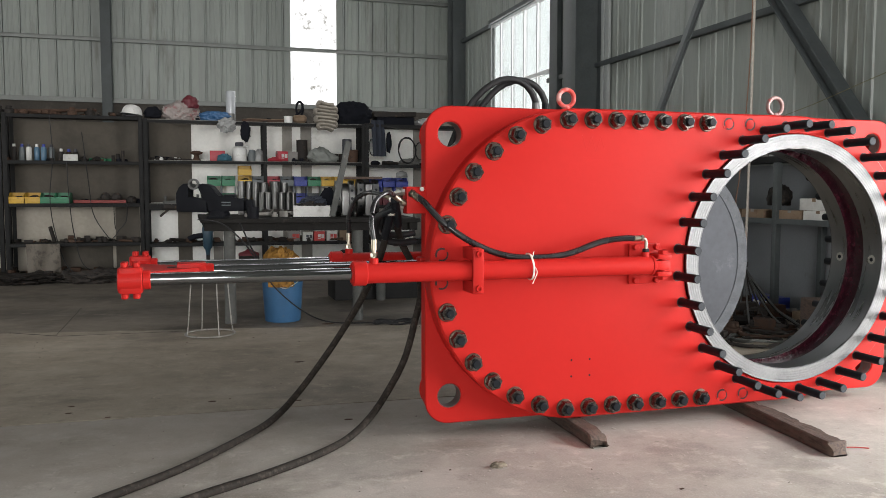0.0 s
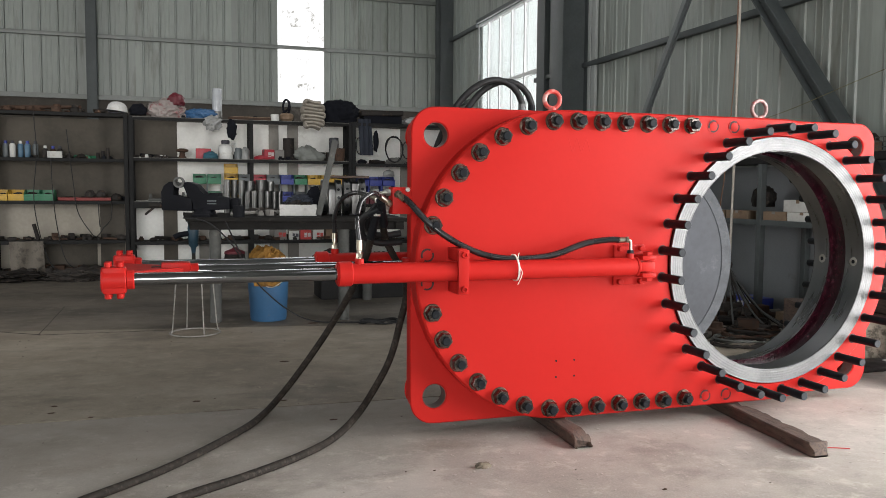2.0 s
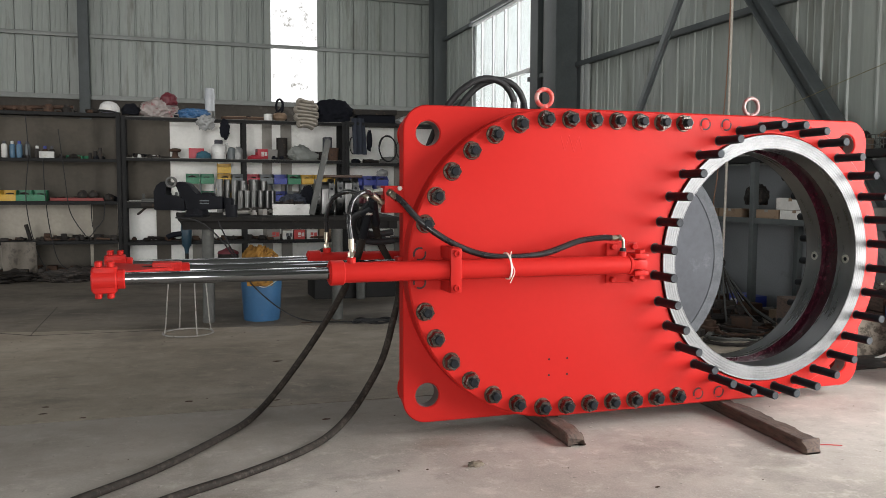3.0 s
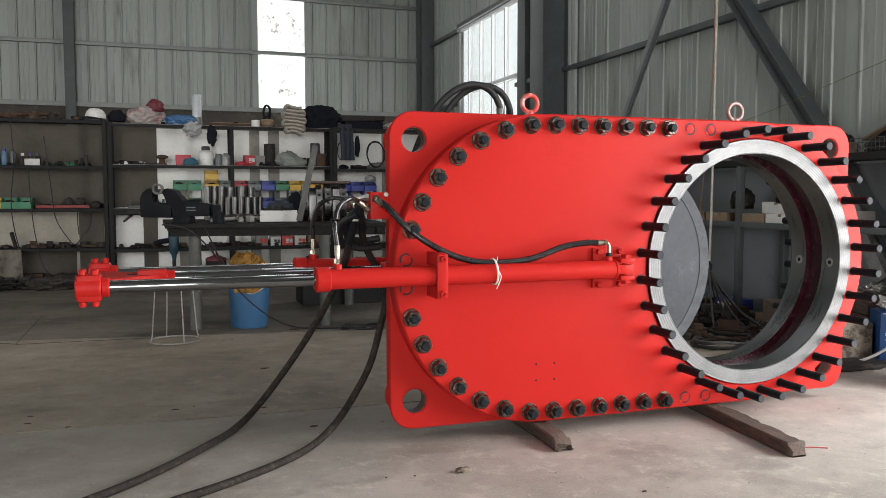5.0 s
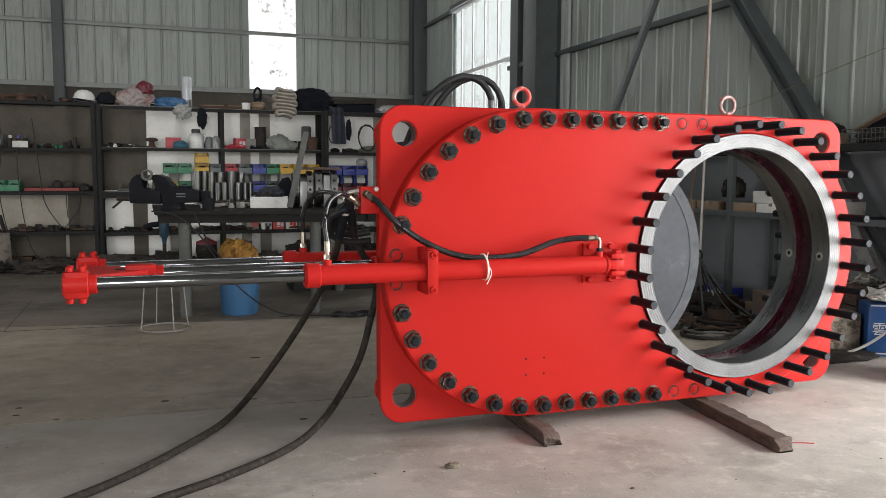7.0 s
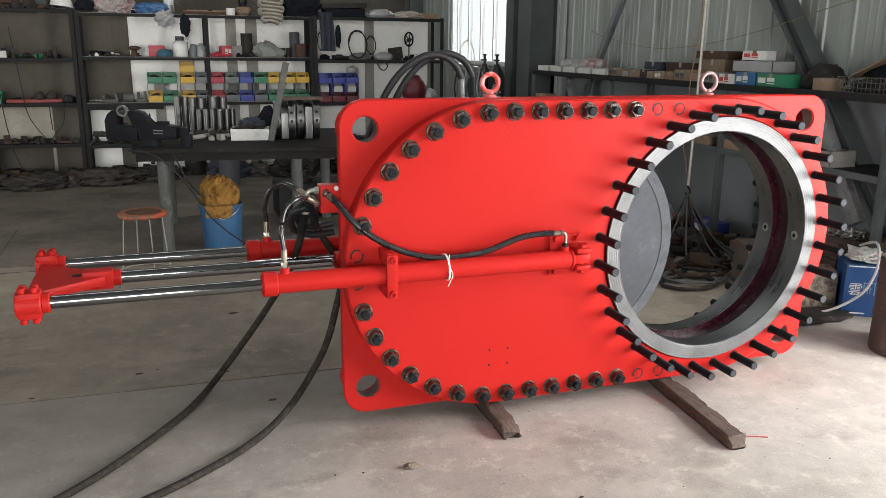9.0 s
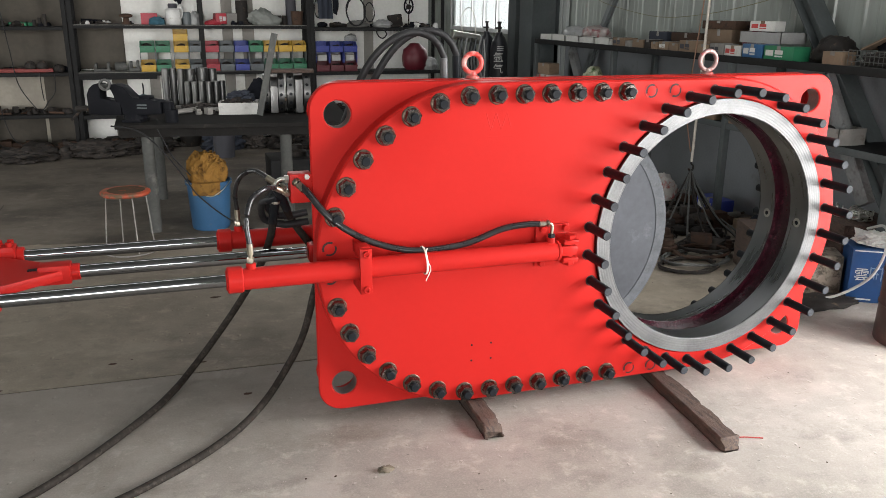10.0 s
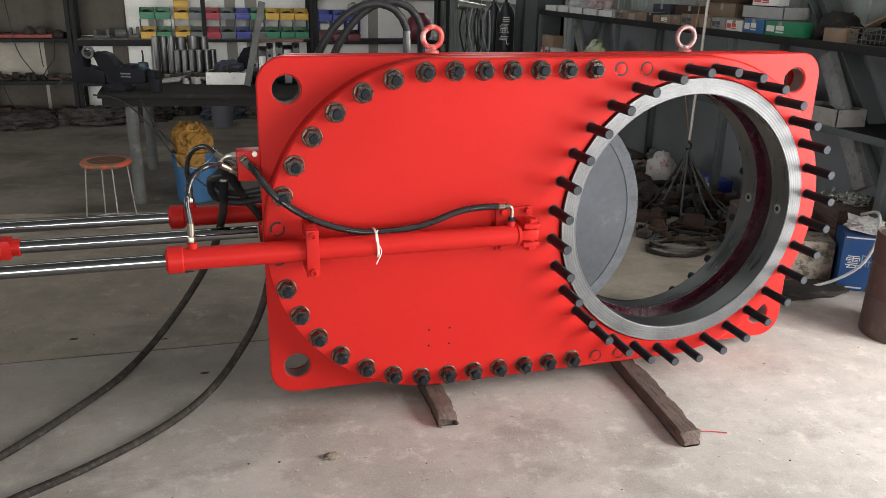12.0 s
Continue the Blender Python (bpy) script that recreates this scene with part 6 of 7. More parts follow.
for i, (x, y, sx, sy, sz, m) in enumerate(((-2.9, 9.7, 0.35, 0.28, 0.09, SACKING), (-1.9, 9.75, 0.40, 0.25, 0.08, OILY), (-1.1, 9.7, 0.32, 0.25, 0.09, SACKING), (-0.35, 9.85, 0.36, 0.28, 0.11, SACKING), (0.15, 9.95, 0.24, 0.25, 0.12, OILY),
                                           (0.95, 9.9, 0.22, 0.2, 0.17, BLUEC), (1.32, 9.9, 0.13, 0.12, 0.11, SACKING), (1.75, 9.8, 0.25, 0.25, 0.20, OILY), (2.5, 9.9, 0.3, 0.25, 0.16, OILY))):
    heap("scrap_sack", x, y, 0, sx, sy, sz * 0.75, m, "dark dusty heap of sacking and scrap on the floor", "heap", 100 + i, 0.6, 3.6, 0.42, sub=5)
kettle = thing("kettle", 0.60, 10.22, 0.0, "black iron pot with a red lid by the shelf", "pot")
bm = bmesh.new()
lathe(bm, [(0, 0), (0, 0.10), (0.14, 0.13), (0.22, 0.12), (0.22, 0.0)], (0, 0, 0), (0, 0, 1), 24)
part("pot_body", bm, OILY, kettle)
bm = bmesh.new()
lathe(bm, [(0.22, 0.13), (0.25, 0.12), (0.28, 0.04), (0.30, 0.02), (0.30, 0)], (0, 0, 0), (0, 0, 1), 24)
part("lid", bm, MAR, kettle)
bm = bmesh.new()
lathe(bm, [(0, 0), (0, 0.11), (0.30, 0.12), (0.31, 0.13), (0.31, 0.0)], (0, 0, 0), (0, 0, 1), 24)
one("black_pail", bm, INK_D, (0.93, 9.35, 0), "black plastic pail on the floor", "pail")
bm = bmesh.new()
rows = []
for i in range(9):
    t = i / 8
    rows.append([bm.verts.new((-0.18 + 0.36 * k / 10, 0.02 * math.sin(k * 1.1 + t * 3) + 0.05 * t, 0.40 - 0.40 * t)) for k in range(11)])
for a, b in zip(rows, rows[1:]):
    for k in range(10):
        bm.faces.new((a[k], a[k + 1], b[k + 1], b[k]))
bmesh.ops.solidify(bm, geom=bm.faces[:], thickness=0.006)
one("hanging_sheet", bm, paint("grimy_sheet", (0.16, 0.14, 0.115), 0.9, scale=6, bump=0.5, stain=(0.07, 0.06, 0.05), stain_at=0.55), (-1.72, 10.22, 0.0), "grimy tan sheet draped from a low shelf", "cloth", smooth=70)
for pts in ([(-1.62, 10.29, 1.90), (-1.6, 10.285, 1.4), (-1.64, 10.285, 0.9), (-1.58, 10.285, 0.45), (-1.45, 10.25, 0.1), (-1.2, 10.1, 0.012)], [(-1.45, 10.29, 1.36), (-1.44, 10.285, 1.0), (-1.40, 10.285, 0.55), (-1.3, 10.26, 0.15), (-1.05, 10.15, 0.012)],
            [(-1.28, 10.29, 1.7), (-1.22, 10.285, 1.1), (-1.18, 10.285, 0.75), (-1.06, 10.285, 0.52), (-0.98, 10.285, 0.44), (-0.90, 10.285, 0.55), (-0.82, 10.285, 0.65), (-0.80, 10.285, 0.86)], [(-0.95, 10.29, 0.87), (-0.95, 10.285, 0.7), (-0.94, 10.285, 0.56)]):
    bm = bmesh.new()
    hose(bm, pts, 0.0055, 6, 0.05)
    one("hanging_cable", bm, RUBBER, (0, 0, 0), "thin black cable drooping in front of the shelves", "cable", "drooping cables")

# ---- on the bench ----
Z = BENCH_Z
vise = thing("bench_vise", 0.075, 6.458, Z, "heavy dark navy bench vise with worn steel jaws", "vise", rz=-20)
bm = bmesh.new()
block(bm, 0.02, 0.16, -0.09, 0.09, 0, 0.02, 0.004)
lathe(bm, [(0, 0.085), (0.025, 0.08), (0.06, 0.055), (0.09, 0.06)], (0.09, 0, 0.02), (0, 0, 1), 20)
part("base", bm, VISE_M, vise)
bm = bmesh.new()
cut_out(bm, [(-0.055, 0.256), (-0.02, 0.268), (0.04, 0.25), (0.075, 0.21), (0.10, 0.168), (0.20, 0.162), (0.30, 0.150), (0.30, 0.06), (0.10, 0.05), (0.02, 0.05), (0.02, 0.14), (-0.030, 0.155), (-0.028, 0.205), (-0.055, 0.23)], -0.062, 0.062)
block(bm, 0.14, 0.22, -0.05, 0.05, 0.155, 0.185, 0.01)
vb = part("rear_body", bm, VISE_M, vise)
bm = bmesh.new()
block(bm, 0.305, 0.365, -0.045, 0.045, 0.062, 0.145, 0.012)
part("slide_end", bm, VISE_M, vb)
bm = bmesh.new()
cut_out(bm, [(-0.225, 0.05), (-0.228, 0.19), (-0.205, 0.238), (-0.168, 0.266), (-0.122, 0.268), (-0.118, 0.235), (-0.137, 0.214), (-0.142, 0.160), (0.012, 0.148), (0.012, 0.045)], -0.058, 0.058)
mv = part("moving_jaw", bm, VISE_M, vise)
for x, p in ((-0.113, mv), (-0.061, vb)):
    bm = bmesh.new()
    block(bm, x - 0.005, x + 0.005, -0.06, 0.06, 0.232, 0.262, 0.001)
    part("jaw_plate", bm, PIPE, p)
for za, zb in ((0.118, 0.128), (0.098, 0.106)):
    bm = bmesh.new()
    block(bm, 0.13, 0.20, -0.0635, -0.0622, za, zb)
    part("name_bar", bm, GREYP, vb, "pale raised lettering bar")
bm = bmesh.new()
rod(bm, (-0.34, 0, 0.085), (-0.24, 0, 0.085), 0.02, 14, 0.003)
part("screw", bm, OILY, mv)
bm = bmesh.new()
rod(bm, (-0.325, 0.12, 0.09), (-0.325, -0.11, 0.02), 0.009, 10)
part("handle", bm, OILY, mv)
bm = bmesh.new()
lathe(bm, [(-0.012, 0.028), (-0.012, 0.042), (0.014, 0.042), (0.014, 0.028)], (-0.085, -0.06, 0.262), (0, 1, 0), 24, closed=True)
one("bearing_ring", bm, TURNED, (0.075, 6.458, Z), "bright steel ring clamped in the vise jaws", "ring", rz=-20)
for i, (dx, dy, r, h) in enumerate(((0.0, 0.0, 0.030, 0.30), (0.062, 0.01, 0.030, 0.30), (0.124, 0.0, 0.030, 0.295), (0.20, 0.05, 0.045, 0.29), (0.30, 0.05, 0.05, 0.30), (0.385, 0.06, 0.036, 0.29),
                               (0.17, -0.13, 0.027, 0.20), (0.226, -0.14, 0.027, 0.20), (0.283, -0.15, 0.028, 0.205), (0.34, -0.15, 0.03, 0.20), (0.40, -0.14, 0.028, 0.20), (0.45, -0.10, 0.026, 0.20))):
    bm = bmesh.new()
    lathe(bm, [(0, r * 0.6), (0, r), (h - 0.003, r), (h, r - 0.003), (h, r * 0.62), (0.02, r * 0.6)], (0, 0, 0), (0, 0, 1), 26, closed=True)
    one("steel_sleeve", bm, TURNED, (0.38 + dx, 7.44 + dy, Z), "bright turned steel sleeve standing on the bench", "sleeve", "steel sleeves")
bm = bmesh.new()
lathe(bm, [(0, 0), (0, 0.045), (0.09, 0.045), (0.09, 0.036), (0.01, 0.036), (0.01, 0.0)], (0, 0, 0), (0, 0, 1), 20)
one("tin_cup", bm, VISE_M, (0.405, 6.31, Z), "small dark tin cup on the bench edge", "cup")
tray = thing("tool_tray", 0.915, 6.74, Z, "milky white plastic tray heaped with tools and rags", "tray", rz=-8)
bm = bmesh.new()
for a in ((-0.15, 0.15, -0.11, 0.11, 0, 0.006), (-0.15, 0.15, -0.11, -0.105, 0.006, 0.09), (-0.15, 0.15, 0.105, 0.11, 0.006, 0.09), (-0.15, -0.145, -0.105, 0.105, 0.006, 0.09), (0.145, 0.15, -0.105, 0.105, 0.006, 0.09)):
    block(bm, *a)
part("tray_body", bm, paint("milky_plastic", (0.46, 0.455, 0.43), 0.35, stain=(0.3, 0.28, 0.25), stain_at=0.6), tray)
bm = bmesh.new()
vs = lump(bm, 0.13, 0.095, 0.065, 7, 0.4, 3.2, 4, True, 0.3)
bmesh.ops.translate(bm, vec=(0, 0, 0.01), verts=bm.verts)
part("tools", bm, OILY, tray)
bm = bmesh.new()
vs = lump(bm, 0.10, 0.06, 0.045, 9, 0.3, 3.0, 4, True, 0.4)
bmesh.ops.translate(bm, vec=(0.01, 0.02, 0.09), verts=bm.verts)
part("rag", bm, BLUEC, tray)
scraps("bench_litter", 0.83, 1.00, 6.71, 6.78, Z + 0.075, 18, 0.05, (OILY, PIPE), "pliers and fittings heaped in a tray", 52)
scraps("bench_litter", 0.46, 0.76, 6.7, 7.2, Z, 34, 0.07, (OILY, CARD_GREY), "small parts and tools scattered on the bench", 51)
bm = bmesh.new()
block(bm, -0.024, 0.024, -0.008, 0.008, 0, 0.62, 0.002)
bmesh.ops.rotate(bm, cent=(0, 0, 0), matrix=Matrix.Rotation(radians(13), 3, "Y"), verts=bm.verts)
one("leaning_bar", bm, PIPE, (1.043, 6.49, Z + 0.008), "flat grey steel bar leaning up from the bench", "bar")
for i, (x, y, r, d) in enumerate(((1.185, 6.73, 0.15, 0.08), (1.375, 6.71, 0.155, 0.09))):
    fl = thing("flange_block", x, y, Z, "bright steel flange standing on edge on the bench", "flange", "flanges", rz=-6)
    bm = bmesh.new()
    lathe(bm, [(-d, r * 0.5), (-d, r), (-d * 0.42, r), (-d * 0.36, r * 0.84), (d * 0.36, r * 0.84), (d * 0.42, r), (d, r), (d, r * 0.5)], (0, 0, r), (1, 0, 0), 36, closed=True)
    part("disc", bm, TURNED, fl)
    for s in (-0.7, 0.7):
        for ang in (-52, -26, 0, 26, 52, 78):
            ca, sa = math.cos(radians(ang)), math.sin(radians(ang))
            bm = bmesh.new()
            lathe(bm, [(-0.001, 0.0), (-0.001, 0.012), (0.0006, 0.012), (0.0006, 0.0)], (s * d, -r * ca, r + r * sa), (0, -ca, sa), 14)
            part("rim_hole", bm, BLACK_OX, fl, "dark drilled hole in the rim")
    bm = bmesh.new()
    block(bm, -0.028, 0.028, -r - 0.012, -r * 0.7, 0.012, 2 * r * (0.72 if i == 0 else 0.86), 0.004)
    part("key_bar", bm, TURNED, fl)
bm = bmesh.new()
block(bm, -0.17, 0.17, -0.09, 0.09, 0, 0.02, 0.004)
one("wood_scrap", bm, WOOD, (1.33, 6.71, Z + 0.312), "weathered board lying on steel flanges", "board", rz=-8)
heap("dark_rag", 1.10, 7.02, Z, 0.10, 0.09, 0.13, BLACKC, "dark oily rag heap on the bench", "rag", 111)
drill = thing("power_drill", 0.113, 10.22, 0.22, "blue and black electric drill hanging from a shelf", "drill")
drill.scale = (1.6, 1.6, 1.6)
bm = bmesh.new()
lathe(bm, [(0.0, 0.012), (0.05, 0.020), (0.07, 0.034), (0.20, 0.042), (0.24, 0.035), (0.25, 0.0)], (0, 0, 0), (0, 0, 1), 16)
part("drill_body", bm, paint("drill_blue", (0.02, 0.05, 0.075), 0.45), drill)
bm = bmesh.new()
hose(bm, [(-0.02, 0, 0.16), (-0.10, 0, 0.15), (-0.14, 0, 0.13)], 0.02, 10, 0.02)
part("grip", bm, BLACKC, drill)
bm = bmesh.new()
rod(bm, (0, 0, -0.05), (0, 0, 0.01), 0.014, 12, 0.003)
part("chuck", bm, OILY, drill)
bm = bmesh.new()
hose(bm, [(0, 0, 0.24), (0.005, 0, 0.29), (0.0, 0.01, 0.325)], 0.006, 6)
part("hook_cord", bm, RUBBER, drill)
for pts in ([(0.0, 6.20, 0.80), (0.10, 6.17, 0.79), (0.20, 6.15, 0.75), (0.33, 6.12, 0.62), (0.46, 6.14, 0.42), (0.55, 6.13, 0.28), (0.75, 6.12, 0.10), (0.95, 6.08, 0.012), (1.25, 5.96, 0.010), (1.45, 5.93, 0.010)],
            [(0.30, 6.17, 0.77), (0.34, 6.18, 0.68), (0.40, 6.20, 0.55), (0.50, 6.24, 0.42)]):
    bm = bmesh.new()
    hose(bm, pts, 0.0055, 8, 0.03)
    one("power_cable", bm, RUBBER, (0, 0, 0), "thin black power cord hanging from the bench", "cord", "bench cords")
coil("floor_cable", 1.42, 5.94, 0.016, 0.15, 4, 0.0065, RUBBER, "black cable coiled on the floor", 0, 8, 0.55)
# rag in the bucket
bm = bmesh.new()
cloth_pile(bm, 0.132, 0.170, 23)
part("rag", bm, RAG, bucket, "crumpled yellow rag").location = (0.0, 0.0, 0.325)
tank = thing("oil_tank", 1.62, 7.55, 0.0, "low dark steel hydraulic tank on the floor", "tank")
bm = bmesh.new()
block(bm, -0.42, 0.42, -0.22, 0.22, 0.0, 0.30, 0.012)
part("tank_body", bm, SHELF, tank)
bm = bmesh.new()
lathe(bm, [(0.30, 0.08), (0.34, 0.085), (0.36, 0.05), (0.40, 0.045), (0.40, 0.0)], (-0.15, 0, 0), (0, 0, 1), 20)
part("filler", bm, OILY, tank)

# ---- corner: gas bottles, stand, and the rack along the east wall ----
for i, (x, y) in enumerate(((4.45, 10.45), (4.52, 10.18), (4.42, 9.95))):
    g = thing("gas_bottle", x, y, 0, "tall black gas bottle with white lettering by the window", "gas bottle", "gas bottles")
    bm = bmesh.new()
    lathe(bm, [(0, 0.10), (0.01, 0.108), (1.12, 0.108), (1.19, 0.098), (1.25, 0.07), (1.28, 0.04), (1.32, 0.036), (1.32, 0.0)], (0, 0, 0), (0, 0, 1), 28)
    part("shell", bm, GASB, g)
    bm = bmesh.new()
    rod(bm, (0, 0, 1.32), (0, 0, 1.43), 0.016, 12, 0.003)
    rod(bm, (-0.05, 0, 1.37), (0.03, 0, 1.37), 0.011, 10)
    lathe(bm, [(0, 0.0), (0, 0.028), (0.018, 0.028), (0.018, 0.0)], (0, 0, 1.43), (0, 0, 1), 14)
    part("valve", bm, OILY, g)
    if i == 2:
        for z, ch in ((0.97, "氩"), (0.83, "气")):
            cu = bpy.data.curves.new("bottle_letter", "FONT")
            cu.body, cu.size, cu.extrude, cu.align_x = ch, 0.13, 0.0012, "CENTER"
            cu.materials.append(PAPER)
            tx = new("letter", cu)
            tx.parent, tx.location, tx.rotation_euler = g, (-0.045, -0.106, z), (radians(90), 0, radians(-20))
        for z in (1.10,):
            bm = bmesh.new()
            for k in range(3):
                block(bm, -0.07, 0.02, -0.1105, -0.1085, z + 0.022 * k, z + 0.022 * k + 0.010)
            part("printed_bars", bm, PAPER, g)
stand = thing("hose_stand", 4.0, 9.8, 0, "grey drill stand hung with cables and hoses", "stand")
bm = bmesh.new()
rod(bm, (0, 0, 0), (0, 0, 1.30), 0.03, 14)
block(bm, -0.16, 0.16, -0.14, 0.14, 0, 0.03, 0.006)
part("post", bm, PIPE, stand)
bm = bmesh.new()
rod(bm, (-0.26, 0, 1.30), (0.10, 0, 1.24), 0.055, 18, 0.006)
part("motor", bm, ZINC, stand)
for k in range(6):
    bm = bmesh.new()
    x = -0.20 + 0.06 * k
    hose(bm, [(x, -0.05, 1.26), (x - 0.05, -0.09, 1.02), (x + 0.02, -0.10, 0.75), (x + 0.05, -0.07, 1.0), (x + 0.04, -0.04, 1.24)], 0.010, 8, 0.05)
    part("cable_loop", bm, (RUBBER, GREYP, FILM_M)[k % 3], stand)
bm = bmesh.new()
hose(bm, [(-0.12, 0, 1.30), (-0.15, 0, 1.5), (-0.05, 0, 1.62), (0.03, 0, 1.5), (0.05, 0, 1.25)], 0.006, 8, 0.04)
part("wire_loop", bm, ZINC, stand)

RX, RZ = 4.35, 1.285
KNEE = surface("worn_angle_steel", (0.19, 0.195, 0.195), 0.5, gloss=0.4, vary=0.3, scale=6, fine=60, bump=0.3, stain=(0.09, 0.085, 0.08), stain_at=0.58)
rack = thing("wall_rack", 4.6, 5.6, 0, "long dark steel rack along the sheet wall", "rack")


def rpart(name, x0, x1, y0, y1, z0, z1, mat=FRAME, bev=0.004):
    bm = bmesh.new()
    block(bm, x0 - 4.6, x1 - 4.6, y0 - 5.6, y1 - 5.6, z0, z1, bev)
    return part(name, bm, mat, rack)


rpart("shelf_board", RX + 0.012, 4.84, 2.7, 8.72, RZ - 0.03, RZ, SHELF)
rpart("front_rail", RX, RX + 0.011, 2.7, 8.72, RZ - 0.045, RZ + 0.006, SHELF, 0.002)
rpart("lower_shelf", RX + 0.012, 4.84, 2.7, 8.72, 0.765, 0.795, SHELF)
rpart("lower_rail", RX, RX + 0.011, 2.7, 8.72, 0.755, 0.800, FRAME, 0.002)
for y in (8.70, 7.0, 5.29, 3.75, 2.75):
    rpart("upright", RX - 0.006, RX + 0.044, y - 0.025, y + 0.025, 0, RZ - 0.046, FRAME)
    rpart("rear_upright", 4.79, 4.84, y - 0.025, y + 0.025, 0, RZ - 0.031, FRAME)
for ya, yb in ((8.1, 7.6), (4.5, 4.02)):
    bm = bmesh.new()
    d = Vector((0, yb - ya, 0.45 - 1.2))
    vs = block(bm, -0.03, 0.03, -0.05, 0.05, 0, d.length, 0.004)
    bmesh.ops.transform(bm, matrix=Matrix.Translation((4.5 - 4.6, ya - 5.6, 1.2)) @ d.to_track_quat("Z", "Y").to_matrix().to_4x4(), verts=bm.verts)
    part("knee_brace", bm, KNEE, rack)
# Added sheet whose darker grey stands in for shade under the rack top.
slab("wall_panel", 4.846, 4.868, 2.35, 9.3, 0.0, 1.24, paint("rack_shade_grey", (0.185, 0.197, 0.21), 0.6, scale=2, stain=(0.125, 0.13, 0.13), stain_at=0.66), label="grey sheet standing in for the shade on the wall behind the rack")


def on_rack(y0, y1, h, mat, label, mark=None, x=4.47, d=0.2, z=RZ, rz=0):
    base = RZ if z >= RZ else (0.797 if z >= 0.797 else 0.0)
    front, d = x - d / 2, d * 0.7
    return carton(front + d / 2, (y0 + y1) / 2, base + (z - base) * 0.7, d, abs(y1 - y0), h * 0.7, mat, rz, label, "carton", mark, "cartons on the rack", "x")


def rack_tray(y0, y1, h, mat, label, x=4.47, d=0.2, z=RZ, name="open_tray"):
    base = RZ if z >= RZ else 0.797
    z, h = base + (z - base) * 0.7, h * 0.7
    root = thing(name, x, (y0 + y1) / 2, z, label, "tray", "trays on the rack")
    w = abs(y1 - y0)
    bm = bmesh.new()
    for a in ((-d / 2, d / 2, -w / 2, w / 2, 0, 0.006), (-d / 2, -d / 2 + 0.005, -w / 2, w / 2, 0.006, h), (d / 2 - 0.005, d / 2, -w / 2, w / 2, 0.006, h), (-d / 2, d / 2, -w / 2, -w / 2 + 0.005, 0.006, h), (-d / 2, d / 2, w / 2 - 0.005, w / 2, 0.006, h)):
        block(bm, *a)
    part("tray_body", bm, mat, root)
    bm = bmesh.new()
    vs = lump(bm, d * 0.42, w * 0.42, h * 0.5, int(y0 * 10) % 17, 0.4, 4, 3)
    bmesh.ops.translate(bm, vec=(0, 0, 0.006), verts=bm.verts)
    part("filling", bm, (PAPER, OILY)[int(y0 * 7) % 2], root)
    return root


for k in range(5):
    rack_tray(8.62 - 0.31 * k, 8.62 - 0.31 * k - 0.27, 0.085, PAPER, "white paper tray of small parts on the rack")
heap("plastic_bag", 4.62, 8.25, RZ, 0.12, 0.25, 0.085, FILM_M, "crumpled clear plastic bags on the rack", "bags", 121)
heap("plastic_bag", 4.64, 7.85, RZ, 0.12, 0.22, 0.095, REDRAG, "crumpled reddish plastic bags on the rack", "bags", 122)
seq = [(7.05, 6.83, 0.11, CARD), (6.82, 6.72, 0.08, CARD_GREY), (6.70, 6.52, 0.10, CARD), (6.50, 6.41, 0.11, OILY), (6.40, 6.30, 0.09, CARD), (6.28, 6.14, 0.10, CARD), (6.13, 6.01, 0.09, CARD), (5.99, 5.76, 0.13, CARD), (5.74, 5.60, 0.10, CARD)]
for i, (a, b, h, m) in enumerate(seq):
    on_rack(a, b, h, m, "small dark parts case on the rack" if m is OILY else "small cardboard carton on the rack", PAPER if i == 5 else (INK_D if i in (0, 7) else None), rz=(i * 29 % 7) - 3)
on_rack(6.80, 6.52, 0.20, BLUEC, "dark blue carton at the back of the rack", None, 4.70, 0.2)
on_rack(6.45, 6.02, 0.20, RUST, "dark brown wooden box at the back of the rack", None, 4.70, 0.2)
on_rack(5.95, 5.62, 0.26, CARD, "brown carton stacked at the back of the rack", None, 4.70, 0.22)
on_rack(5.98, 5.60, 0.09, RUST, "dark flat box on a stacked carton", None, 4.70, 0.24, RZ + 0.262, 4)
on_rack(5.58, 5.42, 0.12, CARD_GREY, "grey carton on the rack", INK_D)
on_rack(5.40, 5.22, 0.11, PAPER, "white printed carton on the rack", INK)
heap("red_bag", 4.66, 5.42, RZ, 0.09, 0.12, 0.11, MAR, "dark red crumpled bag on the rack", "bag", 131)
on_rack(5.20, 4.99, 0.14, SKYB, "blue carton with a white printed panel", PAPER)
on_rack(4.97, 4.68, 0.135, GRN, "green carton with white print on the rack", PAPER)
crate = rack_tray(5.42, 4.98, 0.11, paint("grey_crate", (0.30, 0.30, 0.29), 0.6), "grey plastic crate stacked on cartons", 4.62, 0.22, RZ + 0.142, "crate")
on_rack(5.32, 5.10, 0.10, PAPER, "white printed carton tipped on a crate", INK, 4.60, 0.16, RZ + 0.262, 12)
heap("oily_sack", 4.60, 4.55, RZ, 0.14, 0.12, 0.10, OILY, "dark oily fittings heaped on the rack", "heap", 132)
on_rack(4.42, 4.26, 0.12, CARD, "small brown carton on the rack edge", None, 4.45, 0.16)
basket = thing("wire_basket", 4.50, 4.02, RZ, "grey wire basket of odds and ends", "basket")
bm = bmesh.new()
for k in range(13):
    y = -0.20 + 0.40 * k / 12
    rod(bm, (-0.12, y, 0.0), (-0.12, y, 0.10), 0.0022, 5)
    rod(bm, (-0.12, y, 0.004), (0.12, y, 0.004), 0.0022, 5)
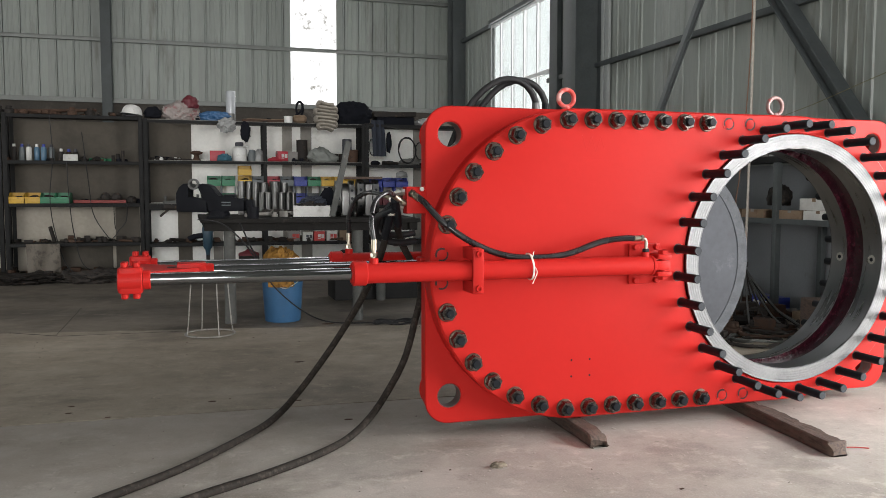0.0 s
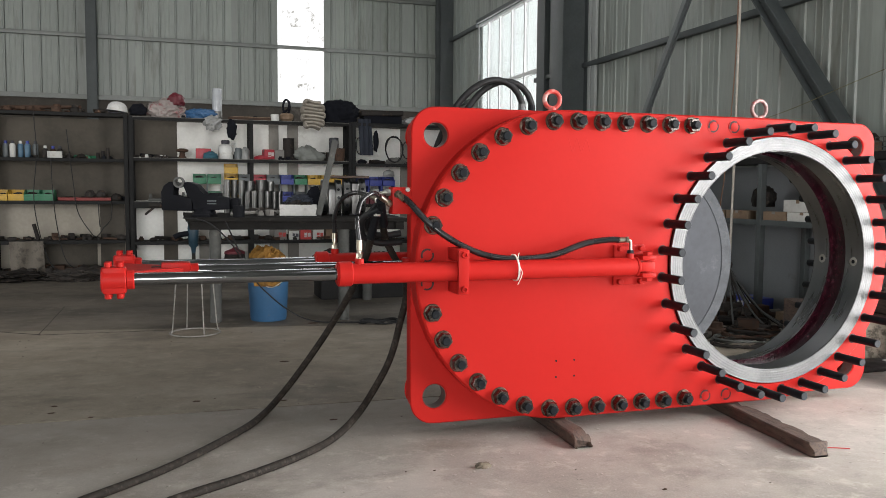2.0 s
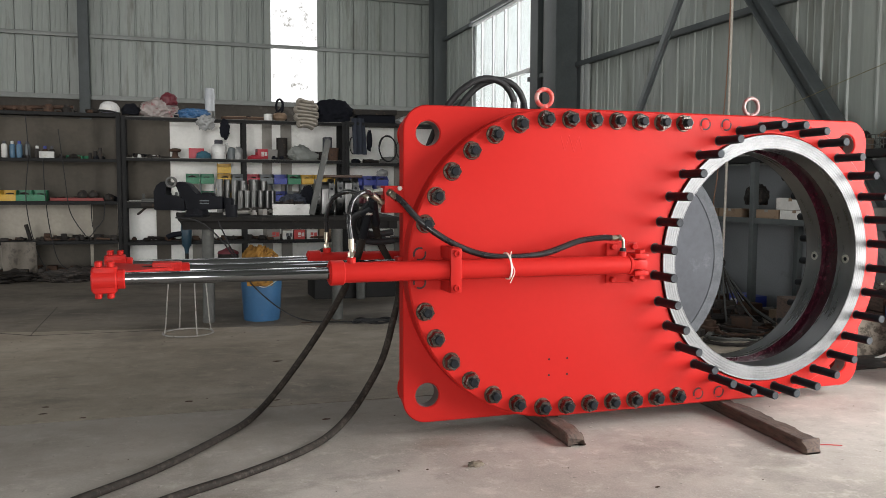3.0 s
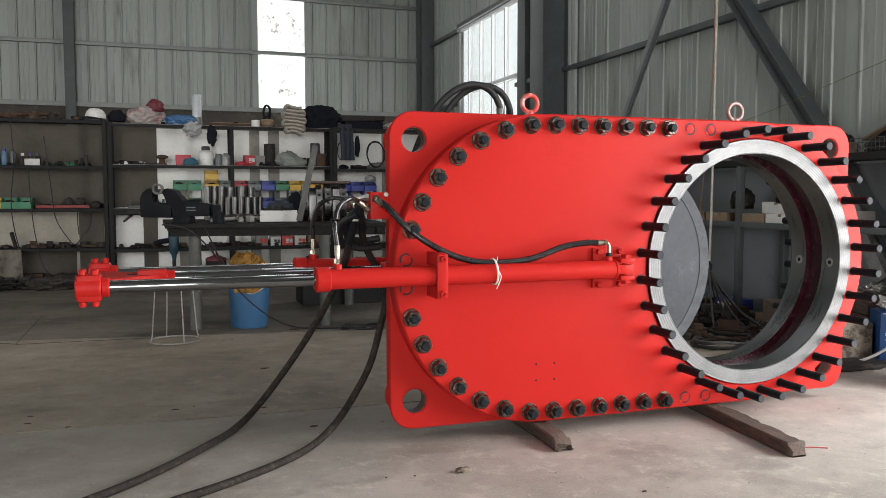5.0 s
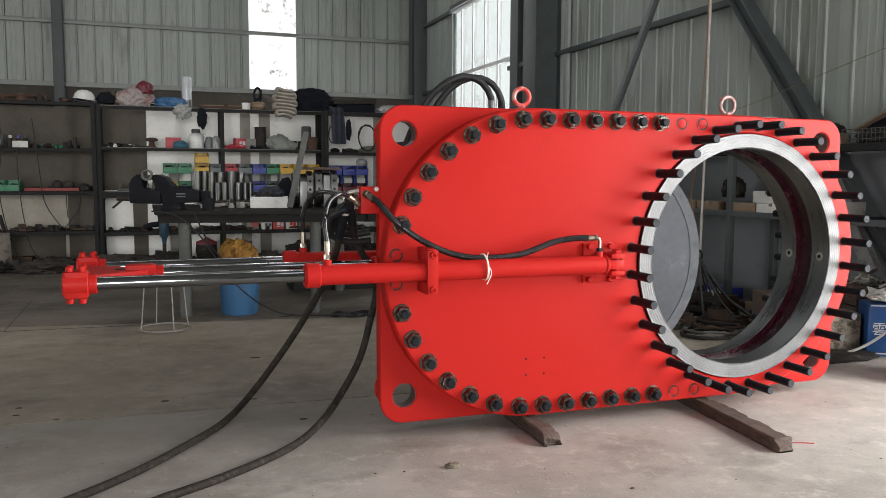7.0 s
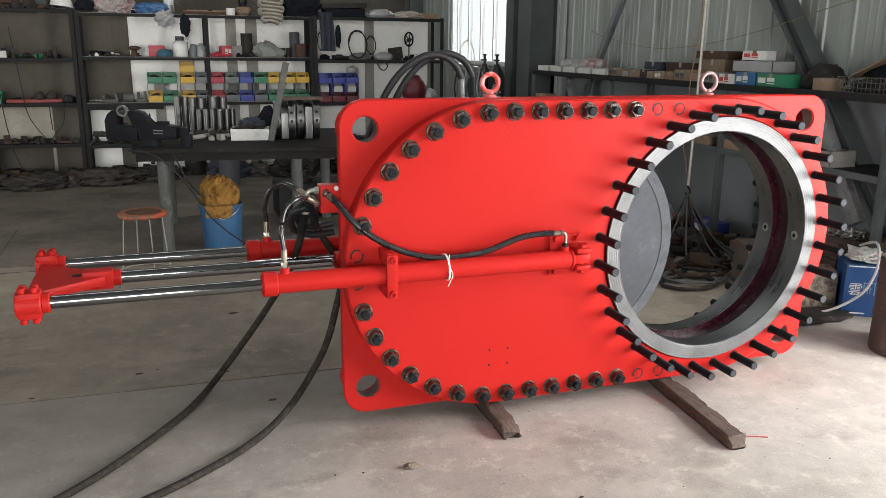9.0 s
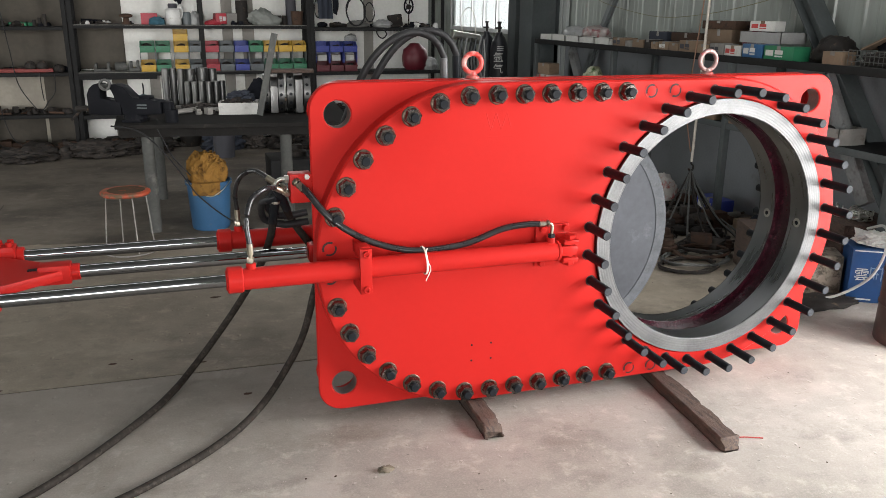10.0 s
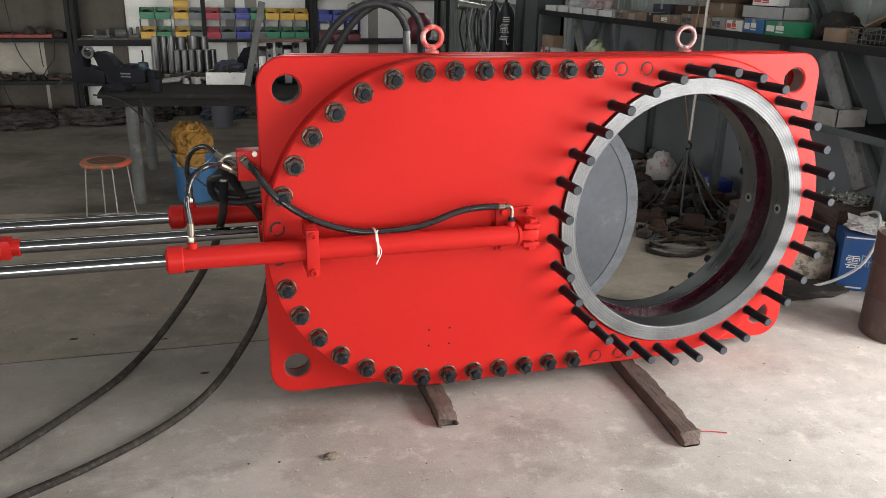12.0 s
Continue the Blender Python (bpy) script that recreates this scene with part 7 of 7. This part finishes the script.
for z in (0.004, 0.035, 0.07, 0.10):
    rod(bm, (-0.12, -0.2, z), (-0.12, 0.2, z), 0.0028, 5)
    rod(bm, (0.12, -0.2, z), (0.12, 0.2, z), 0.0028, 5)
part("wires", bm, PIPE, basket)
bm = bmesh.new()
lump(bm, 0.10, 0.17, 0.05, 3, 0.4, 4, 3)
bmesh.ops.translate(bm, vec=(0, 0, 0.008), verts=bm.verts)
part("rag", bm, OILY, basket)
bm = bmesh.new()
block(bm, -0.15, 0.15, -0.26, 0.26, 0, 0.012, 0.003)
bmesh.ops.rotate(bm, cent=(0, 0, 0), matrix=Matrix.Rotation(radians(-24), 3, "X"), verts=bm.verts)
one("cardboard_sheet", bm, CARD, (4.66, 4.02, RZ + 0.20), "bent brown cardboard sheet propped on the rack", "cardboard")
heap("sack", 4.66, 4.02, RZ, 0.13, 0.22, 0.13, BLACKC, "dark sacking on the rack", "sack", 133)
heap("sack", 4.6, 3.4, RZ, 0.16, 0.3, 0.12, OILY, "dark fittings heaped on the rack", "heap", 134)
# under the top board
on_rack(8.68, 8.60, 0.15, INK, "pink carton on the lower rack shelf", PAPER, 4.47, 0.2, 0.797)
on_rack(8.58, 8.33, 0.16, PAPER, "white printed carton on the lower rack shelf", INK_D, 4.47, 0.2, 0.797)
on_rack(8.66, 8.44, 0.17, CARD, "brown carton stacked on the lower rack shelf", None, 4.48, 0.2, 0.96, 8)
heap("vegetable_bag", 4.47, 7.55, 0.797, 0.10, 0.16, 0.15, paint("pale_printed_bag", (0.40, 0.42, 0.28), 0.4, stain=(0.05, 0.09, 0.02), stain_at=0.55, bump=0.4), "printed plastic food bag on the lower shelf", "bag", 141)
for i, (a, b, h, m) in enumerate(((6.35, 6.20, 0.10, PAPER), (6.18, 6.00, 0.11, CARD), (5.93, 5.75, 0.10, CARD), (5.72, 5.45, 0.10, CARD), (5.28, 5.02, 0.10, CARD), (5.0, 4.70, 0.10, PAPER))):
    on_rack(a, b, h, m, "small carton on the lower rack shelf", None, 4.47, 0.2, 0.797)
on_rack(5.10, 4.80, 0.13, PAPER, "white carton stacked on the lower shelf", None, 4.52, 0.2, 0.899)
heap("dark_fitting", 4.55, 5.48, 0.899, 0.08, 0.10, 0.10, OILY, "dark fitting on cartons on the lower shelf", "fitting", 142)
rack_tray(4.55, 4.18, 0.15, CARD_GREY, "grey plastic tub on the lower rack shelf", 4.47, 0.22, 0.797, "tub")
bm = bmesh.new()
links = random.Random(143)
for k in range(46):
    a, s = links.uniform(0, math.tau), 0.020
    c = Vector((links.gauss(0, 0.05), links.gauss(0, 0.085), 0.012 + abs(links.gauss(0, 0.022))))
    turn = Matrix.Rotation(a, 3, "Z") @ Matrix.Rotation(links.choice((0.2, 1.3, 1.5)), 3, "X")
    hose(bm, [c + turn @ Vector((s * 1.5 * math.cos(q * math.tau / 10), s * 0.8 * math.sin(q * math.tau / 10), 0)) for q in range(11)], 0.0048, 6, 0.012)
tagged(one("chain", bm, ZINC, (4.40, 4.0, 0.371), "bright steel chain heaped on a wooden box", "chain"), kind="stuff")
box = thing("wooden_box", 4.46, 4.02, 0.0, "dark planked wooden box on the floor under a chain", "box", rz=-12)
for k in range(3):
    bm = bmesh.new()
    block(bm, -0.20, 0.20, -0.17, 0.17, 0.002 + 0.123 * k, 0.119 + 0.123 * k, 0.004)
    part("plank", bm, WOOD, box)
heap("plastic_bag", 4.20, 3.66, 0.328, 0.10, 0.07, 0.035, PAPER, "crumpled white plastic on a blue carton", "bag", 144, 0.5, 3, 0.6, sub=5)

# ---- floor by the rack ----
on_rack(5.15, 4.85, 0.12, CARD, "brown carton on the floor under the rack", None, 4.55, 0.25, 0.0)
on_rack(4.82, 4.50, 0.10, PAPER, "white carton on the floor under the rack", None, 4.5, 0.25, 0.0)
on_rack(5.75, 5.45, 0.20, BLUP, "blue box on the floor under the rack", PAPER, 4.62, 0.2, 0.0)
heap("paper_sack", 4.38, 6.05, 0.0, 0.12, 0.12, 0.15, paint("white_red_sack", (0.42, 0.40, 0.37), 0.6, stain=(0.30, 0.05, 0.05), stain_at=0.58, bump=0.5), "crumpled white and red paper sack on the floor", "sack", 151)
scraps("rack_scrap", 4.3, 4.8, 2.6, 8.6, 0.0, 90, 0.13, (OILY, RUST, CARD_GREY), "dark scrap and rags on the floor under the rack", 61)
heap("floor_rag", 4.35, 4.62, 0.0, 0.18, 0.2, 0.16, BLACKC, "dark rag heap on the floor", "rags", 152)
scraps("floor_scrap", 3.45, 4.35, 4.7, 6.9, 0.0, 120, 0.14, (OILY, RUST, SACKING), "dark boards, bars and scrap littering the floor by the rack", 63)
# hanging rope with a spread of wire slings
bm = bmesh.new()
hose(bm, [(4.27, 5.50, 6.55), (4.272, 5.50, 4.0), (4.27, 5.50, 2.2), (4.262, 5.50, 1.2), (4.25, 5.50, 0.47)], 0.011, 10, 0.15)
one("hoist_rope", bm, paint("pale_wire_rope", (0.52, 0.48, 0.42), 0.5, metal=0.3, scale=40), (0, 0, 0), "pale hoist rope hanging from the roof", "rope")
bm = bmesh.new()
hose(bm, [(4.24, 5.46, 6.55), (4.21, 5.46, 4.0), (4.21, 5.45, 2.2), (4.17, 5.50, 1.10), (4.19, 5.56, 0.90), (4.23, 5.50, 0.55)], 0.005, 8, 0.1)
one("pendant_cable", bm, paint("brown_cable", (0.22, 0.12, 0.075), 0.6), (0, 0, 0), "thin brown control cable hanging beside the rope", "cable")
hook = thing("hoist_hook", 4.25, 5.50, 0.40, "dark steel hook at the end of the rope", "hook")
bm = bmesh.new()
hose(bm, [(0, 0, 0.08), (0, 0, 0.055), (0.018, 0, 0.035), (0.016, 0, 0.006), (-0.006, 0, -0.004), (-0.022, 0, 0.014)], 0.008, 10, 0.006)
part("hook_body", bm, OILY, hook)
for k in range(14):
    r2 = random.Random(200 + k)
    a = radians(190 + k * 17)
    ex, ey = 4.02 + 0.36 * math.cos(a) + r2.uniform(-0.1, 0.1), 5.15 + 0.42 * math.sin(a)
    bm = bmesh.new()
    hose(bm, [(4.25, 5.50, 0.40), (4.25 + (ex - 4.25) * 0.18, 5.5 + (ey - 5.5) * 0.18, 0.29), (4.25 + (ex - 4.25) * 0.6, 5.5 + (ey - 5.5) * 0.6, 0.10), (ex, ey, 0.012), (ex - 0.15, ey - 0.2, 0.012)], 0.0075, 6, 0.04)
    one("wire_sling", bm, (OILY, PIPE)[k % 2], (0, 0, 0), "grey wire sling spread from the hook to the floor", "sling", "wire slings")
for k in range(4):
    coil("sling_coil", 3.52 + 0.12 * k, 4.42 + 0.10 * k, 0.016 + 0.008 * k, 0.20 + 0.03 * (k % 2), 3, 0.008, (OILY, PIPE, RUST)[k % 3], "wire sling coiled loosely on the floor", 0, 20 + k, 0.7)
# things at the rack's near end
FADED = paint("faded_blue_print", (0.16, 0.24, 0.36), 0.6)
bx = thing("blue_carton", 4.22, 3.62, 0.0, "tall blue carton with pale lettering standing on the floor", "carton", rz=-32)
bm = bmesh.new()
block(bm, -0.16, 0.16, -0.11, 0.11, 0, 0.315, 0.005)
cb = part("carton_body", bm, paint("glossy_blue_carton", (0.012, 0.056, 0.17), 0.4, stain=(0.03, 0.11, 0.27), stain_at=0.66), bx)
cu = bpy.data.curves.new("carton_letter", "FONT")
cu.body, cu.size, cu.align_x = "\u96f2", 0.082, "CENTER"
ob = new("letter", cu)
ob.parent = cb
ob.matrix_local = pose(-0.098, -0.112, 0.138, 90, 0, 0)
cu.materials.append(PAPER)
for xa, xb, za, zb in ((-0.056, -0.050, 0.135, 0.215), (0.004, 0.010, 0.135, 0.215), (-0.048, -0.028, 0.205, 0.211), (-0.018, 0.002, 0.205, 0.211), (-0.034, -0.029, 0.145, 0.185), (-0.020, -0.015, 0.145, 0.185), (-0.040, -0.008, 0.172, 0.177)):
    bm = bmesh.new()
    block(bm, xa, xb, -0.1125, -0.1105, za, zb)
    part("printed_bar", bm, FADED, cb)
for xa, xb, za, zb in ((-0.14, -0.03, 0.016, 0.024), (-0.15, 0.15, 0.304, 0.311)):
    bm = bmesh.new()
    block(bm, xa, xb, -0.113, -0.1105, za, zb)
    part("white_edge", bm, PAPER, cb)
bm = bmesh.new()
for k, (x, y, z) in enumerate(((-0.13, -0.05, 0.020), (-0.02, -0.075, 0.006), (0.13, -0.06, 0.004), (0.12, 0.07, 0.010), (-0.01, 0.085, 0.050), (-0.13, 0.06, 0.085))):
    bm.verts.new((x, y, 0.318 + z))
bm.faces.new(bm.verts)
bmesh.ops.subdivide_edges(bm, edges=bm.edges[:], cuts=3, use_grid_fill=True)
bmesh.ops.triangulate(bm, faces=bm.faces[:])
bmesh.ops.solidify(bm, geom=bm.faces[:], thickness=0.003)
part("torn_flap", bm, PAPER, bx, "torn pale flap bent upwards")
bm = bmesh.new()
block(bm, -0.15, 0.15, -0.11, 0.11, 0, 0.24, 0.01)
one("marbled_carton", bm, paint("marbled_wrap", (0.22, 0.19, 0.15), 0.7, scale=14, stain=(0.06, 0.05, 0.035), stain_at=0.50), (3.98, 3.86, 0.0), "worn carton in mottled wrapping on the floor", "carton", rz=-30)
bm = bmesh.new()
block(bm, -0.2, 0.2, -0.14, 0.14, 0, 0.30, 0.008)
one("brown_crate", bm, WOOD, (4.02, 4.24, 0.0), "brown wooden crate on the floor", "crate", rz=-20)
drum = thing("steel_drum", 3.88, 3.03, 0.0, "dark brown steel drum standing on the floor", "drum")
bm = bmesh.new()
prof = [(0, 0.0), (0, 0.17), (0.01, 0.176), (0.19, 0.172), (0.20, 0.178), (0.21, 0.172), (0.36, 0.172), (0.37, 0.178), (0.38, 0.172), (0.50, 0.174), (0.51, 0.168), (0.50, 0.16), (0.50, 0.0)]
lathe(bm, prof, (0, 0, 0), (0, 0, 1), 36)
part("drum_body", bm, paint("brown_drum", (0.075, 0.05, 0.045), 0.5, scale=5, stain=(0.13, 0.09, 0.07), stain_at=0.62), drum)
bm = bmesh.new()
hose(bm, [(3.72, 3.85, 0.01), (3.86, 3.62, 0.03), (4.0, 3.48, 0.16), (4.06, 3.44, 0.30), (4.09, 3.46, 0.42), (4.14, 3.54, 0.46), (4.2, 3.7, 0.40)], 0.008, 8, 0.03)
one("grey_cable", bm, paint("pale_grey_cable", (0.42, 0.42, 0.40), 0.5), (0, 0, 0), "pale grey cable looped over the boxes", "cable")
heap("floor_rag", 3.80, 3.62, 0.0, 0.28, 0.12, 0.025, OILY, "dark oily rags flat on the floor", "rags", 161)
# cord across the wall
bm = bmesh.new()
hose(bm, [(4.68, 8.0, 1.72), (4.68, 7.6, 1.64), (4.68, 6.8, 1.55), (4.68, 6.1, 1.58), (4.68, 5.4, 1.68), (4.68, 4.6, 1.85), (4.70, 3.4, 2.1)], 0.0028, 6, 0.08)
one("wall_rope", bm, paint("yellow_cord", (0.17, 0.155, 0.08), 0.7), (0, 0, 0), "thin yellow cord strung along the sheet wall", "cord")
# small litter on the open floor
heap("paper_scrap", 1.035, 2.685, 0.0, 0.028, 0.016, 0.010, paint("crumpled_paper", (0.19, 0.155, 0.115), 0.85, stain=(0.07, 0.055, 0.04), stain_at=0.55), "crumpled scrap of dirty paper on the concrete", "litter", 171, 0.6, 3, 0.8, sub=4)
bm = bmesh.new()
hose(bm, [(2.36, 2.50, 0.003), (2.43, 2.485, 0.006), (2.50, 2.46, 0.003)], 0.0025, 6, 0.02)
one("red_string", bm, INK, (0, 0, 0), "short red string by the timber end", "string")
chips = random.Random(77)
bm = bmesh.new()
for _ in range(120):
    x, y = chips.uniform(-1.2, 3.6), chips.uniform(1.6, 6.0)
    s = chips.uniform(0.002, 0.0055)
    vs = lump(bm, s, s * chips.uniform(0.4, 1.0), s * 0.35, chips.randint(0, 50), 0.4, 2, 1)
    bmesh.ops.translate(bm, vec=(x, y, 0.0), verts=vs)
for x, y, w in ((-0.58, 4.03, 0.014), (-0.575, 3.91, 0.016), (-0.40, 3.79, 0.013), (0.05, 3.94, 0.02), (0.93, 6.06, 0.05), (0.555, 4.73, 0.03), (0.45, 3.84, 0.016), (1.55, 2.30, 0.010), (0.62, 3.45, 0.02)):
    vs = lump(bm, w, w * 0.45, 0.0022, int(w * 999), 0.5, 2, 2)
    bmesh.ops.translate(bm, vec=(x, y, 0.0), verts=vs)
tagged(finish("floor_grit", bm, RUST), "small dark chips scattered over the concrete", "litter", "", "stuff")
